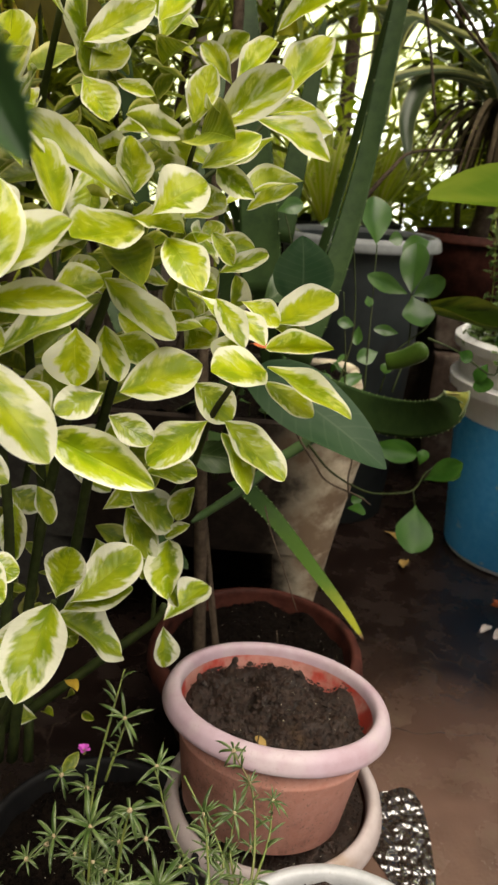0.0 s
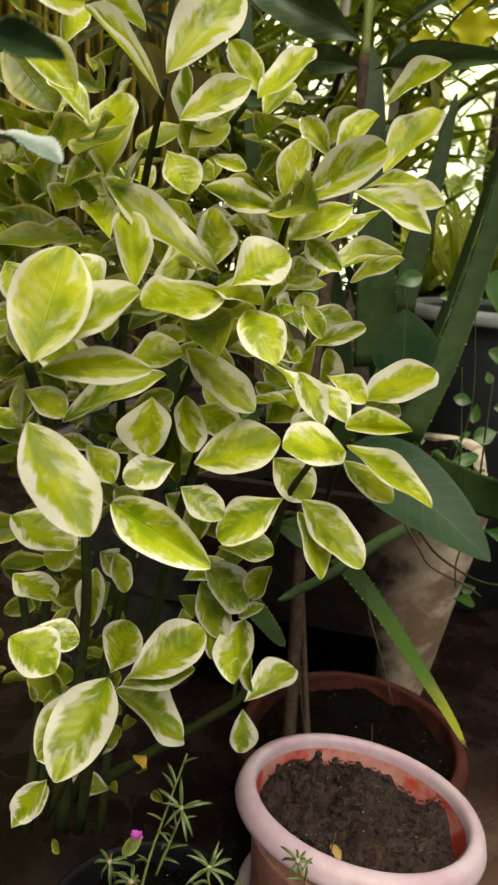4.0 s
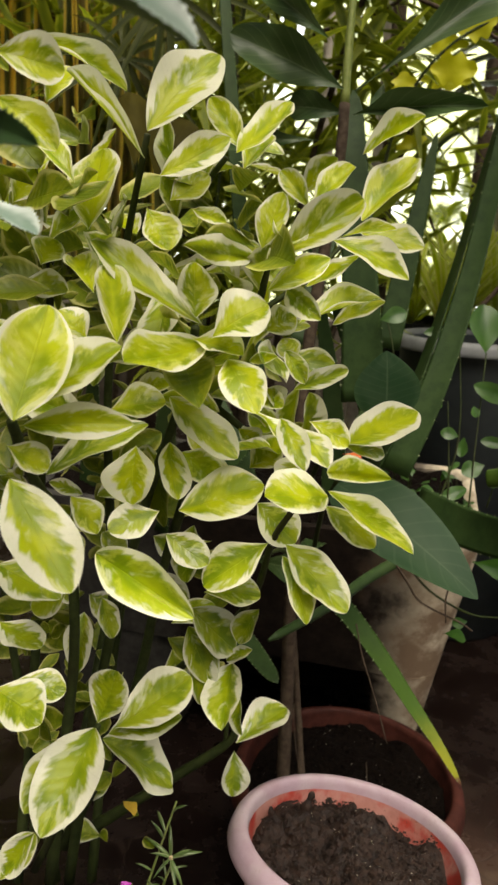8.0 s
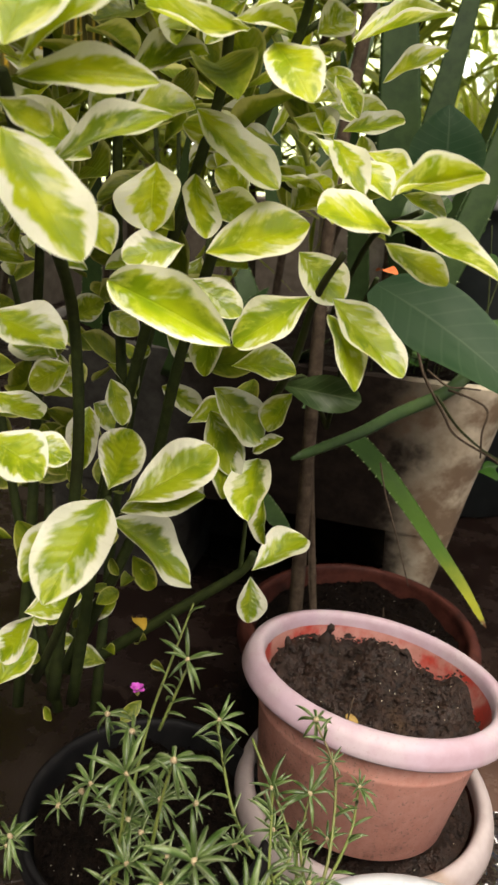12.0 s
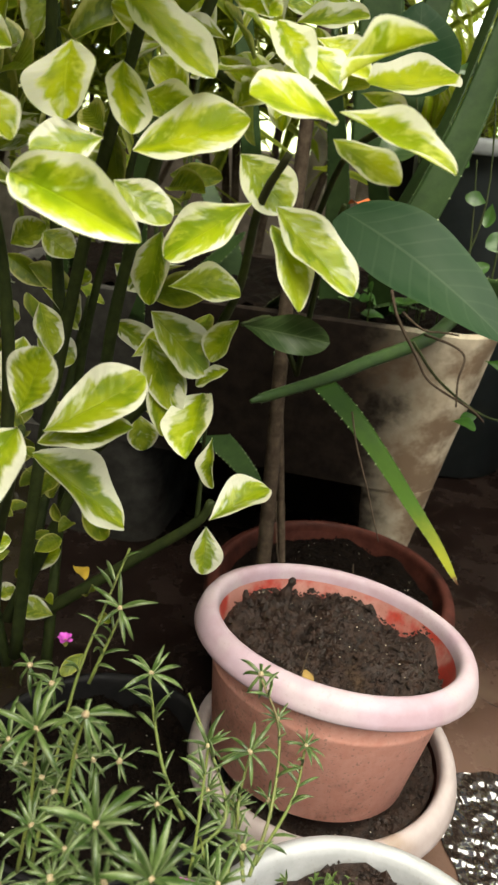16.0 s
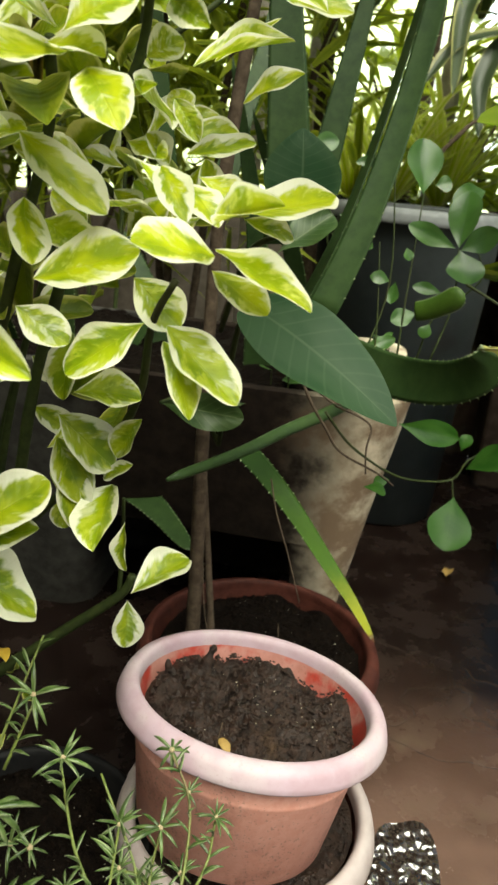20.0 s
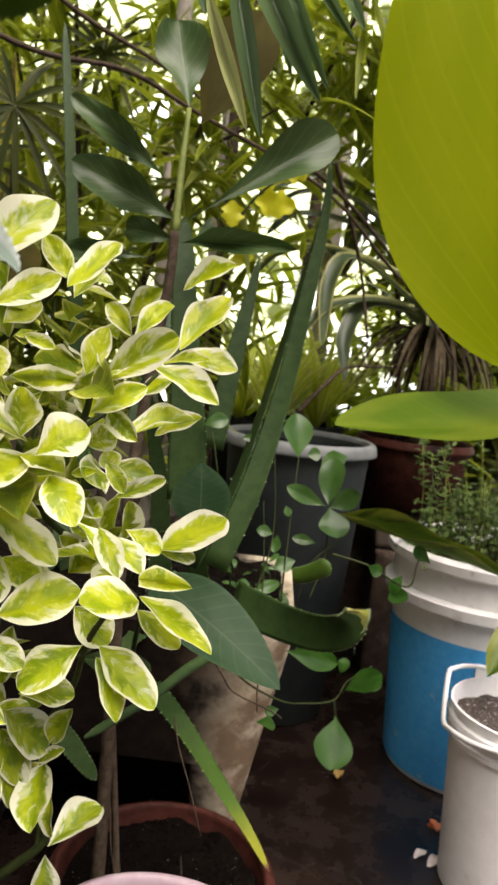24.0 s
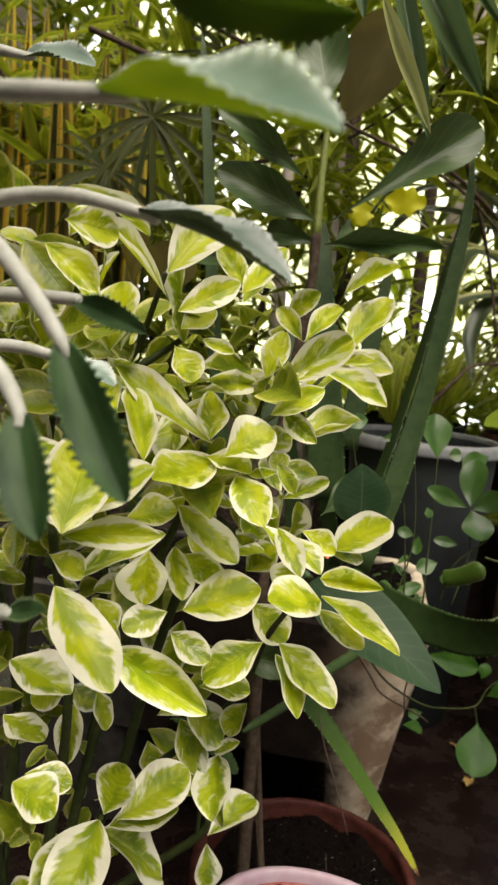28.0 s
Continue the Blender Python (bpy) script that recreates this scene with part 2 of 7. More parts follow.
M_YEL = leafy("yellow leaf", (0.70, 0.70, 0.010), (0.80, 0.78, 0.03), (0.78, 0.76, 0.02), messy=0.4, through=0.5, rough=0.5)
M_BUSH = leafy("bush leaf", (0.15, 0.21, 0.008), (0.38, 0.43, 0.03), (0.30, 0.36, 0.02), messy=0.6, through=0.5, rough=0.45, vein=0.4)
M_PALM = leafy("palm leaflet", (0.026, 0.040, 0.006), (0.085, 0.095, 0.014), (0.055, 0.065, 0.009), messy=0.6, through=0.3, rough=0.5, vein=0.4, spec=0.15)
M_GRASS = leafy("striped grass leaf", (0.60, 0.70, 0.05), (0.88, 0.88, 0.36), (0.72, 0.78, 0.10), edge=(0.4, 0.7), messy=0.4, through=0.6, rough=0.45, vein=0.1)
M_DRAC = leafy("dark strap leaf", (0.09, 0.12, 0.06), (0.42, 0.42, 0.16), (0.06, 0.09, 0.04), edge=(0.7, 0.9), messy=0.2, through=0.15, rough=0.35, vein=0.1)
M_SANS = leafy("sword leaf", (0.17, 0.21, 0.07), (0.92, 0.74, 0.13), (0.38, 0.30, 0.10), edge=(0.50, 0.60), messy=0.25, through=0.3, rough=0.4, vein=0.0)
M_NEEDLE = leafy("moss rose leaf", (0.034, 0.070, 0.012), (0.31, 0.37, 0.18), (0.115, 0.17, 0.05), messy=0.6, through=0.15, rough=0.28, vein=0.2, spec=0.5)
M_ALOE = surface("aloe skin", (0.019, 0.043, 0.010), (0.034, 0.066, 0.016), (0.052, 0.076, 0.018), spec=0.25, scale=60, rough=0.48, rough2=0.6, bumps=0.15, dist=0.001, stain_at=(0.55, 0.8))
M_ALOEB = surface("bright aloe skin", (0.026, 0.056, 0.005), (0.045, 0.088, 0.008), (0.085, 0.10, 0.012), spec=0.25, scale=60, rough=0.45, rough2=0.55, bumps=0.15, dist=0.001, stain_at=(0.55, 0.8))
M_ALOETIP = surface("withered aloe tip", (0.24, 0.27, 0.04), (0.38, 0.37, 0.08), (0.20, 0.14, 0.06), scale=80, rough=0.6, stain_at=(0.5, 0.7), stain_scale=30)
M_SPINE = surface("aloe spine", (0.16, 0.22, 0.09), (0.25, 0.29, 0.14), scale=80, rough=0.5)
M_STEM = surface("green stem", (0.022, 0.032, 0.010), (0.042, 0.055, 0.015), (0.032, 0.026, 0.014), spec=0.15, scale=120, rough=0.55)
M_STEMP = surface("pale green stem", (0.22, 0.27, 0.04), (0.34, 0.37, 0.08), (0.20, 0.13, 0.07), scale=120, rough=0.5)
M_STEMR = surface("moss rose stem", (0.10, 0.14, 0.025), (0.17, 0.20, 0.045), (0.14, 0.07, 0.04), scale=120, rough=0.5)
M_STEMY = surface("young green shoot", (0.13, 0.17, 0.035), (0.20, 0.23, 0.06), (0.10, 0.10, 0.03), scale=120, rough=0.5, spec=0.2)
M_HEART = surface("tan bud scales", (0.30, 0.22, 0.12), (0.55, 0.45, 0.28), scale=400, rough=0.7, bumps=0.8, dist=0.001)
M_STEMK = surface("waxy leaf stalk", (0.36, 0.38, 0.31), (0.50, 0.51, 0.44), (0.22, 0.28, 0.13), scale=120, rough=0.5)
M_BARK = surface("bark", (0.040, 0.028, 0.019), (0.09, 0.066, 0.045), (0.04, 0.03, 0.02), spec=0.12, scale=90, rough=0.85, bumps=0.8, dist=0.003)
M_PALEBARK = surface("pale trunk", (0.28, 0.24, 0.20), (0.50, 0.45, 0.38), (0.16, 0.12, 0.09), scale=25, rough=0.85, bumps=0.6, dist=0.01)
M_SOIL = surface("wet soil", (0.0065, 0.0027, 0.0013), (0.029, 0.0122, 0.0056), (0.052, 0.028, 0.012), spec=0.4, scale=160, rough=0.4, rough2=0.85, bumps=1.0, dist=0.004, stain_at=(0.6, 0.8), stain_scale=30)
# darker copy of the soil: shade among the rear pots is in its colour
M_SOILD = surface("black wet compost with painted shade", (0.002, 0.0013, 0.0009), (0.007, 0.0043, 0.0027), (0.016, 0.010, 0.006), spec=0.06, scale=160, rough=0.7, rough2=0.9, bumps=1.0, dist=0.004, stain_at=(0.6, 0.8), stain_scale=30)
M_PERL = surface("soil with white grains", (0.02, 0.014, 0.01), (0.07, 0.05, 0.04), (0.55, 0.52, 0.48), scale=150, rough=0.7, bumps=1.0, dist=0.004, stain_at=(0.60, 0.63), stain_scale=230)
M_GRIT = surface("mineral grains", (0.30, 0.26, 0.18), (0.60, 0.56, 0.45), scale=200, rough=0.5)
M_PINK = surface("pink plastic rim", (0.39, 0.265, 0.30), (0.45, 0.335, 0.39), (0.48, 0.40, 0.42), scale=40, rough=0.42, rough2=0.55, bumps=0.12, dist=0.001, stain_at=(0.45, 0.7), stain_scale=14, specks=(0.37, 0.28, 0.275))
M_PINKB = surface("terracotta pink plastic", (0.72, 0.325, 0.245), (0.79, 0.41, 0.33), (0.46, 0.20, 0.14), scale=120, rough=0.5, rough2=0.65, bumps=0.25, dist=0.0008, stain_at=(0.5, 0.75), stain_scale=22, specks=(0.16, 0.09, 0.06))
M_RED = surface("red inner plastic", (0.36, 0.15, 0.12), (0.44, 0.21, 0.175), (0.36, 0.035, 0.022), scale=60, rough=0.45, stain_at=(0.46, 0.60), stain_scale=22, specks=(0.10, 0.05, 0.03))
M_CREAM = surface("cream plastic", (0.35, 0.29, 0.275), (0.43, 0.365, 0.355), (0.24, 0.16, 0.10), scale=50, rough=0.5, bumps=0.2, dist=0.001, stain_at=(0.5, 0.75), stain_scale=14)
M_WHITEP = surface("dirty white plastic", (0.80, 0.79, 0.78), (0.87, 0.86, 0.85), (0.46, 0.43, 0.38), scale=60, rough=0.45, bumps=0.2, dist=0.001, stain_at=(0.55, 0.8), stain_scale=20)
M_WHITEG = surface("grimy white plastic", (0.38, 0.385, 0.39), (0.48, 0.485, 0.49), (0.24, 0.21, 0.17), scale=60, rough=0.45, bumps=0.2, dist=0.001, stain_at=(0.5, 0.75), stain_scale=20, specks=(0.28, 0.26, 0.23))
M_PAIL = surface("white plastic", (0.80, 0.79, 0.78), (0.86, 0.85, 0.84), (0.66, 0.63, 0.59), scale=60, rough=0.4, bumps=0.15, dist=0.001, stain_at=(0.6, 0.8), stain_scale=20)
M_CLAY = surface("old red clay", (0.034, 0.010, 0.007), (0.075, 0.023, 0.016), (0.011, 0.006, 0.005), spec=0.12, scale=50, rough=0.6, bumps=0.4, dist=0.002, stain_at=(0.5, 0.7), stain_scale=12)
M_GREY = surface("slate grey plastic", (0.024, 0.031, 0.032), (0.034, 0.041, 0.042), (0.022, 0.021, 0.019), spec=0.35, scale=30, rough=0.5, rough2=0.65, bumps=0.15, dist=0.001)
M_GREYR = surface("weathered grey rim", (0.13, 0.14, 0.14), (0.19, 0.20, 0.20), (0.09, 0.09, 0.085), scale=30, rough=0.5, rough2=0.65, bumps=0.15, dist=0.001)
M_BLUE = surface("faded blue label", (0.035, 0.33, 0.74), (0.07, 0.42, 0.80), (0.40, 0.54, 0.64), scale=60, rough=0.42, rough2=0.6, bumps=0.15, dist=0.0008, stain_at=(0.62, 0.74), stain_scale=34)
M_BLACKP = surface("black plastic", (0.006, 0.006, 0.0065), (0.013, 0.0125, 0.0125), (0.022, 0.018, 0.015), spec=0.12, scale=40, rough=0.5, rough2=0.7)
M_FLOWER = surface("magenta petal", (0.42, 0.04, 0.38), (0.55, 0.10, 0.50), scale=100, rough=0.6)
M_ORANGE = surface("orange petal", (0.55, 0.10, 0.02), (0.65, 0.20, 0.06), scale=100, rough=0.6)
M_ORANGEY = surface("yellowed leaf", (0.42, 0.26, 0.02), (0.55, 0.36, 0.04), (0.20, 0.10, 0.02), scale=90, rough=0.7)
M_PETAL = surface("white petal", (0.6, 0.5, 0.45), (0.75, 0.68, 0.64), scale=100, rough=0.6)
M_DRY = surface("dry leaf", (0.20, 0.12, 0.03), (0.34, 0.22, 0.06), (0.18, 0.09, 0.03), scale=90, rough=0.7)
M_DEAD = surface("dead strap leaf", (0.045, 0.033, 0.02), (0.10, 0.078, 0.045), (0.03, 0.02, 0.012), spec=0.1, scale=60, rough=0.8)
M_BRICK = surface("mossy red stone", (0.03, 0.02, 0.015), (0.065, 0.043, 0.032), (0.14, 0.115, 0.09), spec=0.12, scale=40, rough=0.85, bumps=0.6, dist=0.004, stain_at=(0.5, 0.7), stain_scale=9)
# kept dark so that the added walls bounce little light
M_WALL = surface("dark grey plaster", (0.09, 0.075, 0.06), (0.15, 0.125, 0.10), (0.05, 0.045, 0.04), spec=0.12, scale=20, rough=0.9, bumps=0.4, dist=0.004)


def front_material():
    """Cement whose one part is dark with mud and painted shrub shade, with a ragged border."""
    m, nt, b = fresh("cement with mud and painted shade")
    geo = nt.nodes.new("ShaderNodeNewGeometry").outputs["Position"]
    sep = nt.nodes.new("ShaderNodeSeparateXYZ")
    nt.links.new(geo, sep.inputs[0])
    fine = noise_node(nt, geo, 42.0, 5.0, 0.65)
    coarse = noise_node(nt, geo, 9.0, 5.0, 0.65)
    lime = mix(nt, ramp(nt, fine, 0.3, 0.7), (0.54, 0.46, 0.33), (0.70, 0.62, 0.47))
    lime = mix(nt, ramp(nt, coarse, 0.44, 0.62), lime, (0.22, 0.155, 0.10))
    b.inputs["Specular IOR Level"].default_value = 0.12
    # brown of mud, taken much darker for the shade behind the shrub
    mud_shade = mix(nt, ramp(nt, fine, 0.3, 0.7), (0.008, 0.0055, 0.004), (0.020, 0.0135, 0.0095))
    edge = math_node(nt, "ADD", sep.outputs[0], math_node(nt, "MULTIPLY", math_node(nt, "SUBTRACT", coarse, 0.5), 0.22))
    col = mix(nt, ramp(nt, edge, 0.065, 0.17), mud_shade, lime)
    # whitewash of the far end, darkened for the shade behind the stems
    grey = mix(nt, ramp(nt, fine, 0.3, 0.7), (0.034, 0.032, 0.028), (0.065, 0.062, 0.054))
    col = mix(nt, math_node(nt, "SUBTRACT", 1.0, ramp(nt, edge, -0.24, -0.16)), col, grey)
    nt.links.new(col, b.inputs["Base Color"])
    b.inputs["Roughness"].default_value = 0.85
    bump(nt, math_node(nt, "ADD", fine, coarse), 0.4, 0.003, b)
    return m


def ageing_aloe():
    """Aloe skin with a base darkened by painted shade, withering from green through yellow to a brown end."""
    m, nt, b = fresh("withering aloe skin")
    uv = nt.nodes.new("ShaderNodeUVMap").outputs[0]
    sep = nt.nodes.new("ShaderNodeSeparateXYZ")
    nt.links.new(uv, sep.inputs[0])
    geo = nt.nodes.new("ShaderNodeNewGeometry").outputs["Position"]
    fine = noise_node(nt, geo, 60.0, 4.0, 0.6)
    v = math_node(nt, "ADD", sep.outputs[1], math_node(nt, "MULTIPLY", math_node(nt, "SUBTRACT", fine, 0.5), 0.25))
    # dark base: shade from the leaf over the trough, put into the colour
    col = mix(nt, ramp(nt, v, 0.1, 0.6), (0.014, 0.036, 0.005), (0.042, 0.092, 0.006))
    col = mix(nt, ramp(nt, v, 0.55, 0.92), col, (0.21, 0.22, 0.014))
    col = mix(nt, ramp(nt, v, 0.92, 0.98), col, (0.11, 0.055, 0.025))
    nt.links.new(col, b.inputs["Base Color"])
    b.inputs["Roughness"].default_value = 0.5
    b.inputs["Specular IOR Level"].default_value = 0.16
    bump(nt, fine, 0.15, 0.001, b)
    return m


def floor_material():
    m, nt, b = fresh("wet cement floor")
    geo = nt.nodes.new("ShaderNodeNewGeometry").outputs["Position"]
    big = noise_node(nt, geo, 3.2, 4.0, 0.6)
    mid = noise_node(nt, geo, 11.0, 5.0, 0.65)
    fine = noise_node(nt, geo, 140.0, 4.0, 0.6)
    col = mix(nt, ramp(nt, big, 0.35, 0.65), (0.050, 0.027, 0.019), (0.135, 0.080, 0.060))
    col = mix(nt, ramp(nt, mid, 0.5, 0.72), col, (0.10, 0.066, 0.042))
    col = mix(nt, math_node(nt, "MULTIPLY", ramp(nt, fine, 0.55, 0.75), 0.35), col, (0.085, 0.062, 0.05))
    sep = nt.nodes.new("ShaderNodeSeparateXYZ")
    nt.links.new(geo, sep.inputs[0])
    # besides damp, this mask paints the shade behind the pots and under the shrub
    wet = ramp(nt, math_node(nt, "ADD", sep.outputs[1], math_node(nt, "MULTIPLY", math_node(nt, "SUBTRACT", big, 0.5), 0.7)), 0.90, 1.20)
    shrub_shade = math_node(nt, "SUBTRACT", 1.0, ramp(nt, math_node(nt, "ADD", sep.outputs[0], math_node(nt, "MULTIPLY", math_node(nt, "SUBTRACT", big, 0.5), 0.3)), 0.08, 0.24))
    wet = math_node(nt, "MAXIMUM", wet, shrub_shade)
    damp_shade = mix(nt, ramp(nt, mid, 0.4, 0.7), (0.007, 0.0038, 0.003), (0.018, 0.011, 0.0085))
    col = mix(nt, wet, col, damp_shade)
    warp = nt.nodes.new("ShaderNodeVectorMath")
    warp.operation = "MULTIPLY_ADD"
    nz = nt.nodes.new("ShaderNodeTexNoise")
    nz.inputs["Scale"].default_value = 9.0
    nt.links.new(geo, nz.inputs["Vector"])
    nt.links.new(nz.outputs[1], warp.inputs[0])
    warp.inputs[1].default_value = (0.16, 0.16, 0.16)
    nt.links.new(geo, warp.inputs[2])
    crack = nt.nodes.new("ShaderNodeTexVoronoi")
    crack.feature = "DISTANCE_TO_EDGE"
    crack.inputs["Scale"].default_value = 3.6
    nt.links.new(warp.outputs[0], crack.inputs["Vector"])
    line = math_node(nt, "SUBTRACT", 1.0, ramp(nt, crack.outputs[0], 0.0, 0.011))
    some = ramp(nt, noise_node(nt, geo, 5.0, 1.0), 0.36, 0.50)
    line = math_node(nt, "MULTIPLY", line, some)
    col = mix(nt, math_node(nt, "MULTIPLY", line, 0.6), col, (0.03, 0.02, 0.015))
    nt.links.new(col, b.inputs["Base Color"])
    b.inputs["Specular IOR Level"].default_value = 0.6
    r = nt.nodes.new("ShaderNodeMapRange")
    nt.links.new(mid, r.inputs[0])
    r.inputs[1].default_value, r.inputs[2].default_value, r.inputs[3].default_value, r.inputs[4].default_value = 0.35, 0.65, 0.13, 0.38
    nt.links.new(r.outputs[0], b.inputs["Roughness"])
    h = math_node(nt, "SUBTRACT", math_node(nt, "ADD", fine, math_node(nt, "MULTIPLY", mid, 2.0)), math_node(nt, "MULTIPLY", line, 0.6))
    bump(nt, h, 0.4, 0.002, b)
    return m


def water_material():
    m, nt, b = fresh("puddle water")
    geo = nt.nodes.new("ShaderNodeNewGeometry").outputs["Position"]
    b.inputs["Base Color"].default_value = (0.03, 0.022, 0.018, 1)
    b.inputs["Roughness"].default_value = 0.04
    b.inputs["IOR"].default_value = 1.8
    b.inputs["Specular IOR Level"].default_value = 1.0
    bump(nt, noise_node(nt, geo, 70.0, 1.0), 1.0, 0.016, b)
    return m


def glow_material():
    """A self-lit sheet for the overcast sky and far greenery beyond the garden."""
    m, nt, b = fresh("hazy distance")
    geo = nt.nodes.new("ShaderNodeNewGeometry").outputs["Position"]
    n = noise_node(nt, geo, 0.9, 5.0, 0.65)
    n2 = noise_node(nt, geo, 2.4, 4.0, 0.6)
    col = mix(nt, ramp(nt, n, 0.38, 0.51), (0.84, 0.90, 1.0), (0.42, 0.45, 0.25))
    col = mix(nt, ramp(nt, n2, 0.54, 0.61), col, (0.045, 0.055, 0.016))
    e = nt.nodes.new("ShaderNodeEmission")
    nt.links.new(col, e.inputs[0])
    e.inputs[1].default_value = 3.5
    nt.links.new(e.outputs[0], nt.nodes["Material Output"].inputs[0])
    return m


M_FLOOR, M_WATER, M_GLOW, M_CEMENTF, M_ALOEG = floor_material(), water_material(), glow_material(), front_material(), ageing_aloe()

# ---- building helpers ----


def mesh_of(name, verts, faces, material, uvs=None, smooth=True):
    me = bpy.data.meshes.new(name)
    me.from_pydata(verts, [], faces)
    me.materials.append(material)
    if uvs is not None:
        layer = me.uv_layers.new(name="UVMap")
        idx = np.empty(len(me.loops), dtype=np.int32)
        me.loops.foreach_get("vertex_index", idx)
        layer.data.foreach_set("uv", np.asarray(uvs, dtype=np.float32)[idx].ravel())
    if smooth:
        me.polygons.foreach_set("use_smooth", [True] * len(me.polygons))
    me.update()
    return me


def thing(name, loc, label, category, group="", kind=""):
    ob = new(name)
    ob.location = loc
    ob.empty_display_size = 0.02
    return tagged(ob, label, category, group, kind)


def part(name, me, parent, label="", world=None):
    """Link a mesh whose coordinates are the world's (or placed by world) as one part."""
    ob = new(name, me)
    ob.parent = parent
    w = world if world is not None else Matrix.Identity(4)
    top, m = parent, Matrix.Identity(4)
    while top is not None:
        m = top.matrix_basis @ m
        top = top.parent
    ob.matrix_basis = m.inverted() @ w
    if label:
        ob["label"] = label
    return ob


def smooth_path(points, n):
    """n + 1 points on a smooth line through the given ones."""
    p = [Vector(q) for q in points]
    if len(p) == 2:
        return [p[0].lerp(p[1], i / n) for i in range(n + 1)]
    p = [2 * p[0] - p[1]] + p + [2 * p[-1] - p[-2]]
    out = []
    k = len(p) - 3
    for i in range(n + 1):
        s = i / n * k
        j = min(int(s), k - 1)
        t = s - j
        a, b, c, d = p[j:j + 4]
        out.append(0.5 * ((2 * b) + (c - a) * t + (2 * a - 5 * b + 4 * c - d) * t * t + (3 * b - a - 3 * c + d) * t ** 3))
    return out


def tube_mesh(name, points, r0, r1, material, sides=8, n=None, rough=0.0, seed=0):
    rng = random.Random(seed)
    line = smooth_path(points, n or 5 * (len(points) - 1))
    verts, faces = [], []
    x = None
    for i, q in enumerate(line):
        d = (line[min(i + 1, len(line) - 1)] - line[max(i - 1, 0)]).normalized()
        x = (x - d * x.dot(d)).normalized() if x else d.orthogonal().normalized()
        y = d.cross(x)
        r = r0 + (r1 - r0) * i / (len(line) - 1)
        r *= 1 + rough * rng.uniform(-1, 1)
        for k in range(sides):
            a = 2 * math.pi * k / sides
            verts.append(q + r * (math.cos(a) * x + math.sin(a) * y))
    m = len(line)
    for i in range(m - 1):
        for k in range(sides):
            faces.append((i * sides + k, i * sides + (k + 1) % sides, (i + 1) * sides + (k + 1) % sides, (i + 1) * sides + k))
    faces.append(tuple(range(sides))[::-1])
    faces.append(tuple((m - 1) * sides + k for k in range(sides)))
    return mesh_of(name, verts, faces, material)


STEM_G, STEM_K, BARK = M_STEM, M_STEMK, M_BARK


def stem(plant, points, r0, r1, material, name="stem"):
    return part(name, tube_mesh(name, points, r0, r1, material, rough=0.06, seed=len(bpy.data.objects)), plant)


def lathe_mesh(name, profile, material, sides=48, wobble=0.0, seed=0, squash=1.0, low=False, high=False, crisp=False):
    """A turned form about z from (radius, height) pairs."""
    verts, faces = [], []
    for r, z in profile:
        for k in range(sides):
            a = 2 * math.pi * k / sides
            q = 1 + wobble * (noise.noise((3 * math.cos(a) + seed, 3 * math.sin(a), z * 9)))
            verts.append((r * q * math.cos(a), r * q * math.sin(a) * squash, z))
    m = len(profile)
    for i in range(m - 1):
        for k in range(sides):
            faces.append((i * sides + k, i * sides + (k + 1) % sides, (i + 1) * sides + (k + 1) % sides, (i + 1) * sides + k))
    if low:
        faces.append(tuple(range(sides))[::-1])
    if high:
        faces.append(tuple((m - 1) * sides + k for k in range(sides)))
    me = mesh_of(name, verts, faces, material)
    if crisp:
        me.set_sharp_from_angle(angle=radians(34))
    return me


def soil_mesh(name, r, material, lumps=0.012, seed=0, rings=40, sides=80, grain=0.0016, hollow=0.0):
    """A lumpy disc of soil with a falling edge."""
    rng = random.Random(seed)
    verts, faces = [(0, 0, 0)], []
    for i in range(1, rings + 1):
        for k in range(sides):
            a, q = 2 * math.pi * k / sides, r * i / rings
            x, y = q * math.cos(a), q * math.sin(a)
            z = lumps * noise.fractal((x * 22 + seed, y * 22, 0.3), 0.9, 2.0, 5) + grain * rng.uniform(-1, 1) - 0.25 * lumps * (i / rings) ** 6 - hollow * max(0.0, -0.8 * x + 0.6 * y) / r * (i / rings)
            verts.append((x + grain * 0.4 * rng.uniform(-1, 1), y + grain * 0.4 * rng.uniform(-1, 1), z))
    verts[0] = (0, 0, verts[1][2])
    for k in range(sides):
        faces.append((0, 1 + k, 1 + (k + 1) % sides))
    for i in range(rings - 1):
        for k in range(sides):
            a, b = 1 + i * sides, 1 + (i + 1) * sides
            faces.append((a + k, b + k, b + (k + 1) % sides, a + (k + 1) % sides))
    return mesh_of(name, verts, faces, material)


def grit_mesh(name, r, count, size, material, z, seed=0, lumps=0.012, soil_seed=0, hollow=0.0, full=1.0):
    """Small crumbs lying on soil, joined."""
    rng = random.Random(seed)
    verts, faces = [], []
    for _ in range(count):
        a, q = rng.uniform(0, 2 * math.pi), r * math.sqrt(rng.random())
        x, y = q * math.cos(a), q * math.sin(a)
        h = z + lumps * noise.fractal((x * 22 + soil_seed, y * 22, 0.3), 0.9, 2.0, 5)
        h -= hollow * max(0.0, -0.8 * x + 0.6 * y) / full * (q / full)
        s = size * rng.uniform(0.4, 1.3)
        b = len(verts)
        for d in ((1, 0, 0), (-1, 0, 0), (0, 1, 0), (0, -1, 0), (0, 0, 1), (0, 0, -0.6)):
            verts.append((x + s * d[0] * rng.uniform(0.6, 1.2), y + s * d[1] * rng.uniform(0.6, 1.2), h + s * d[2] * rng.uniform(0.6, 1.1)))
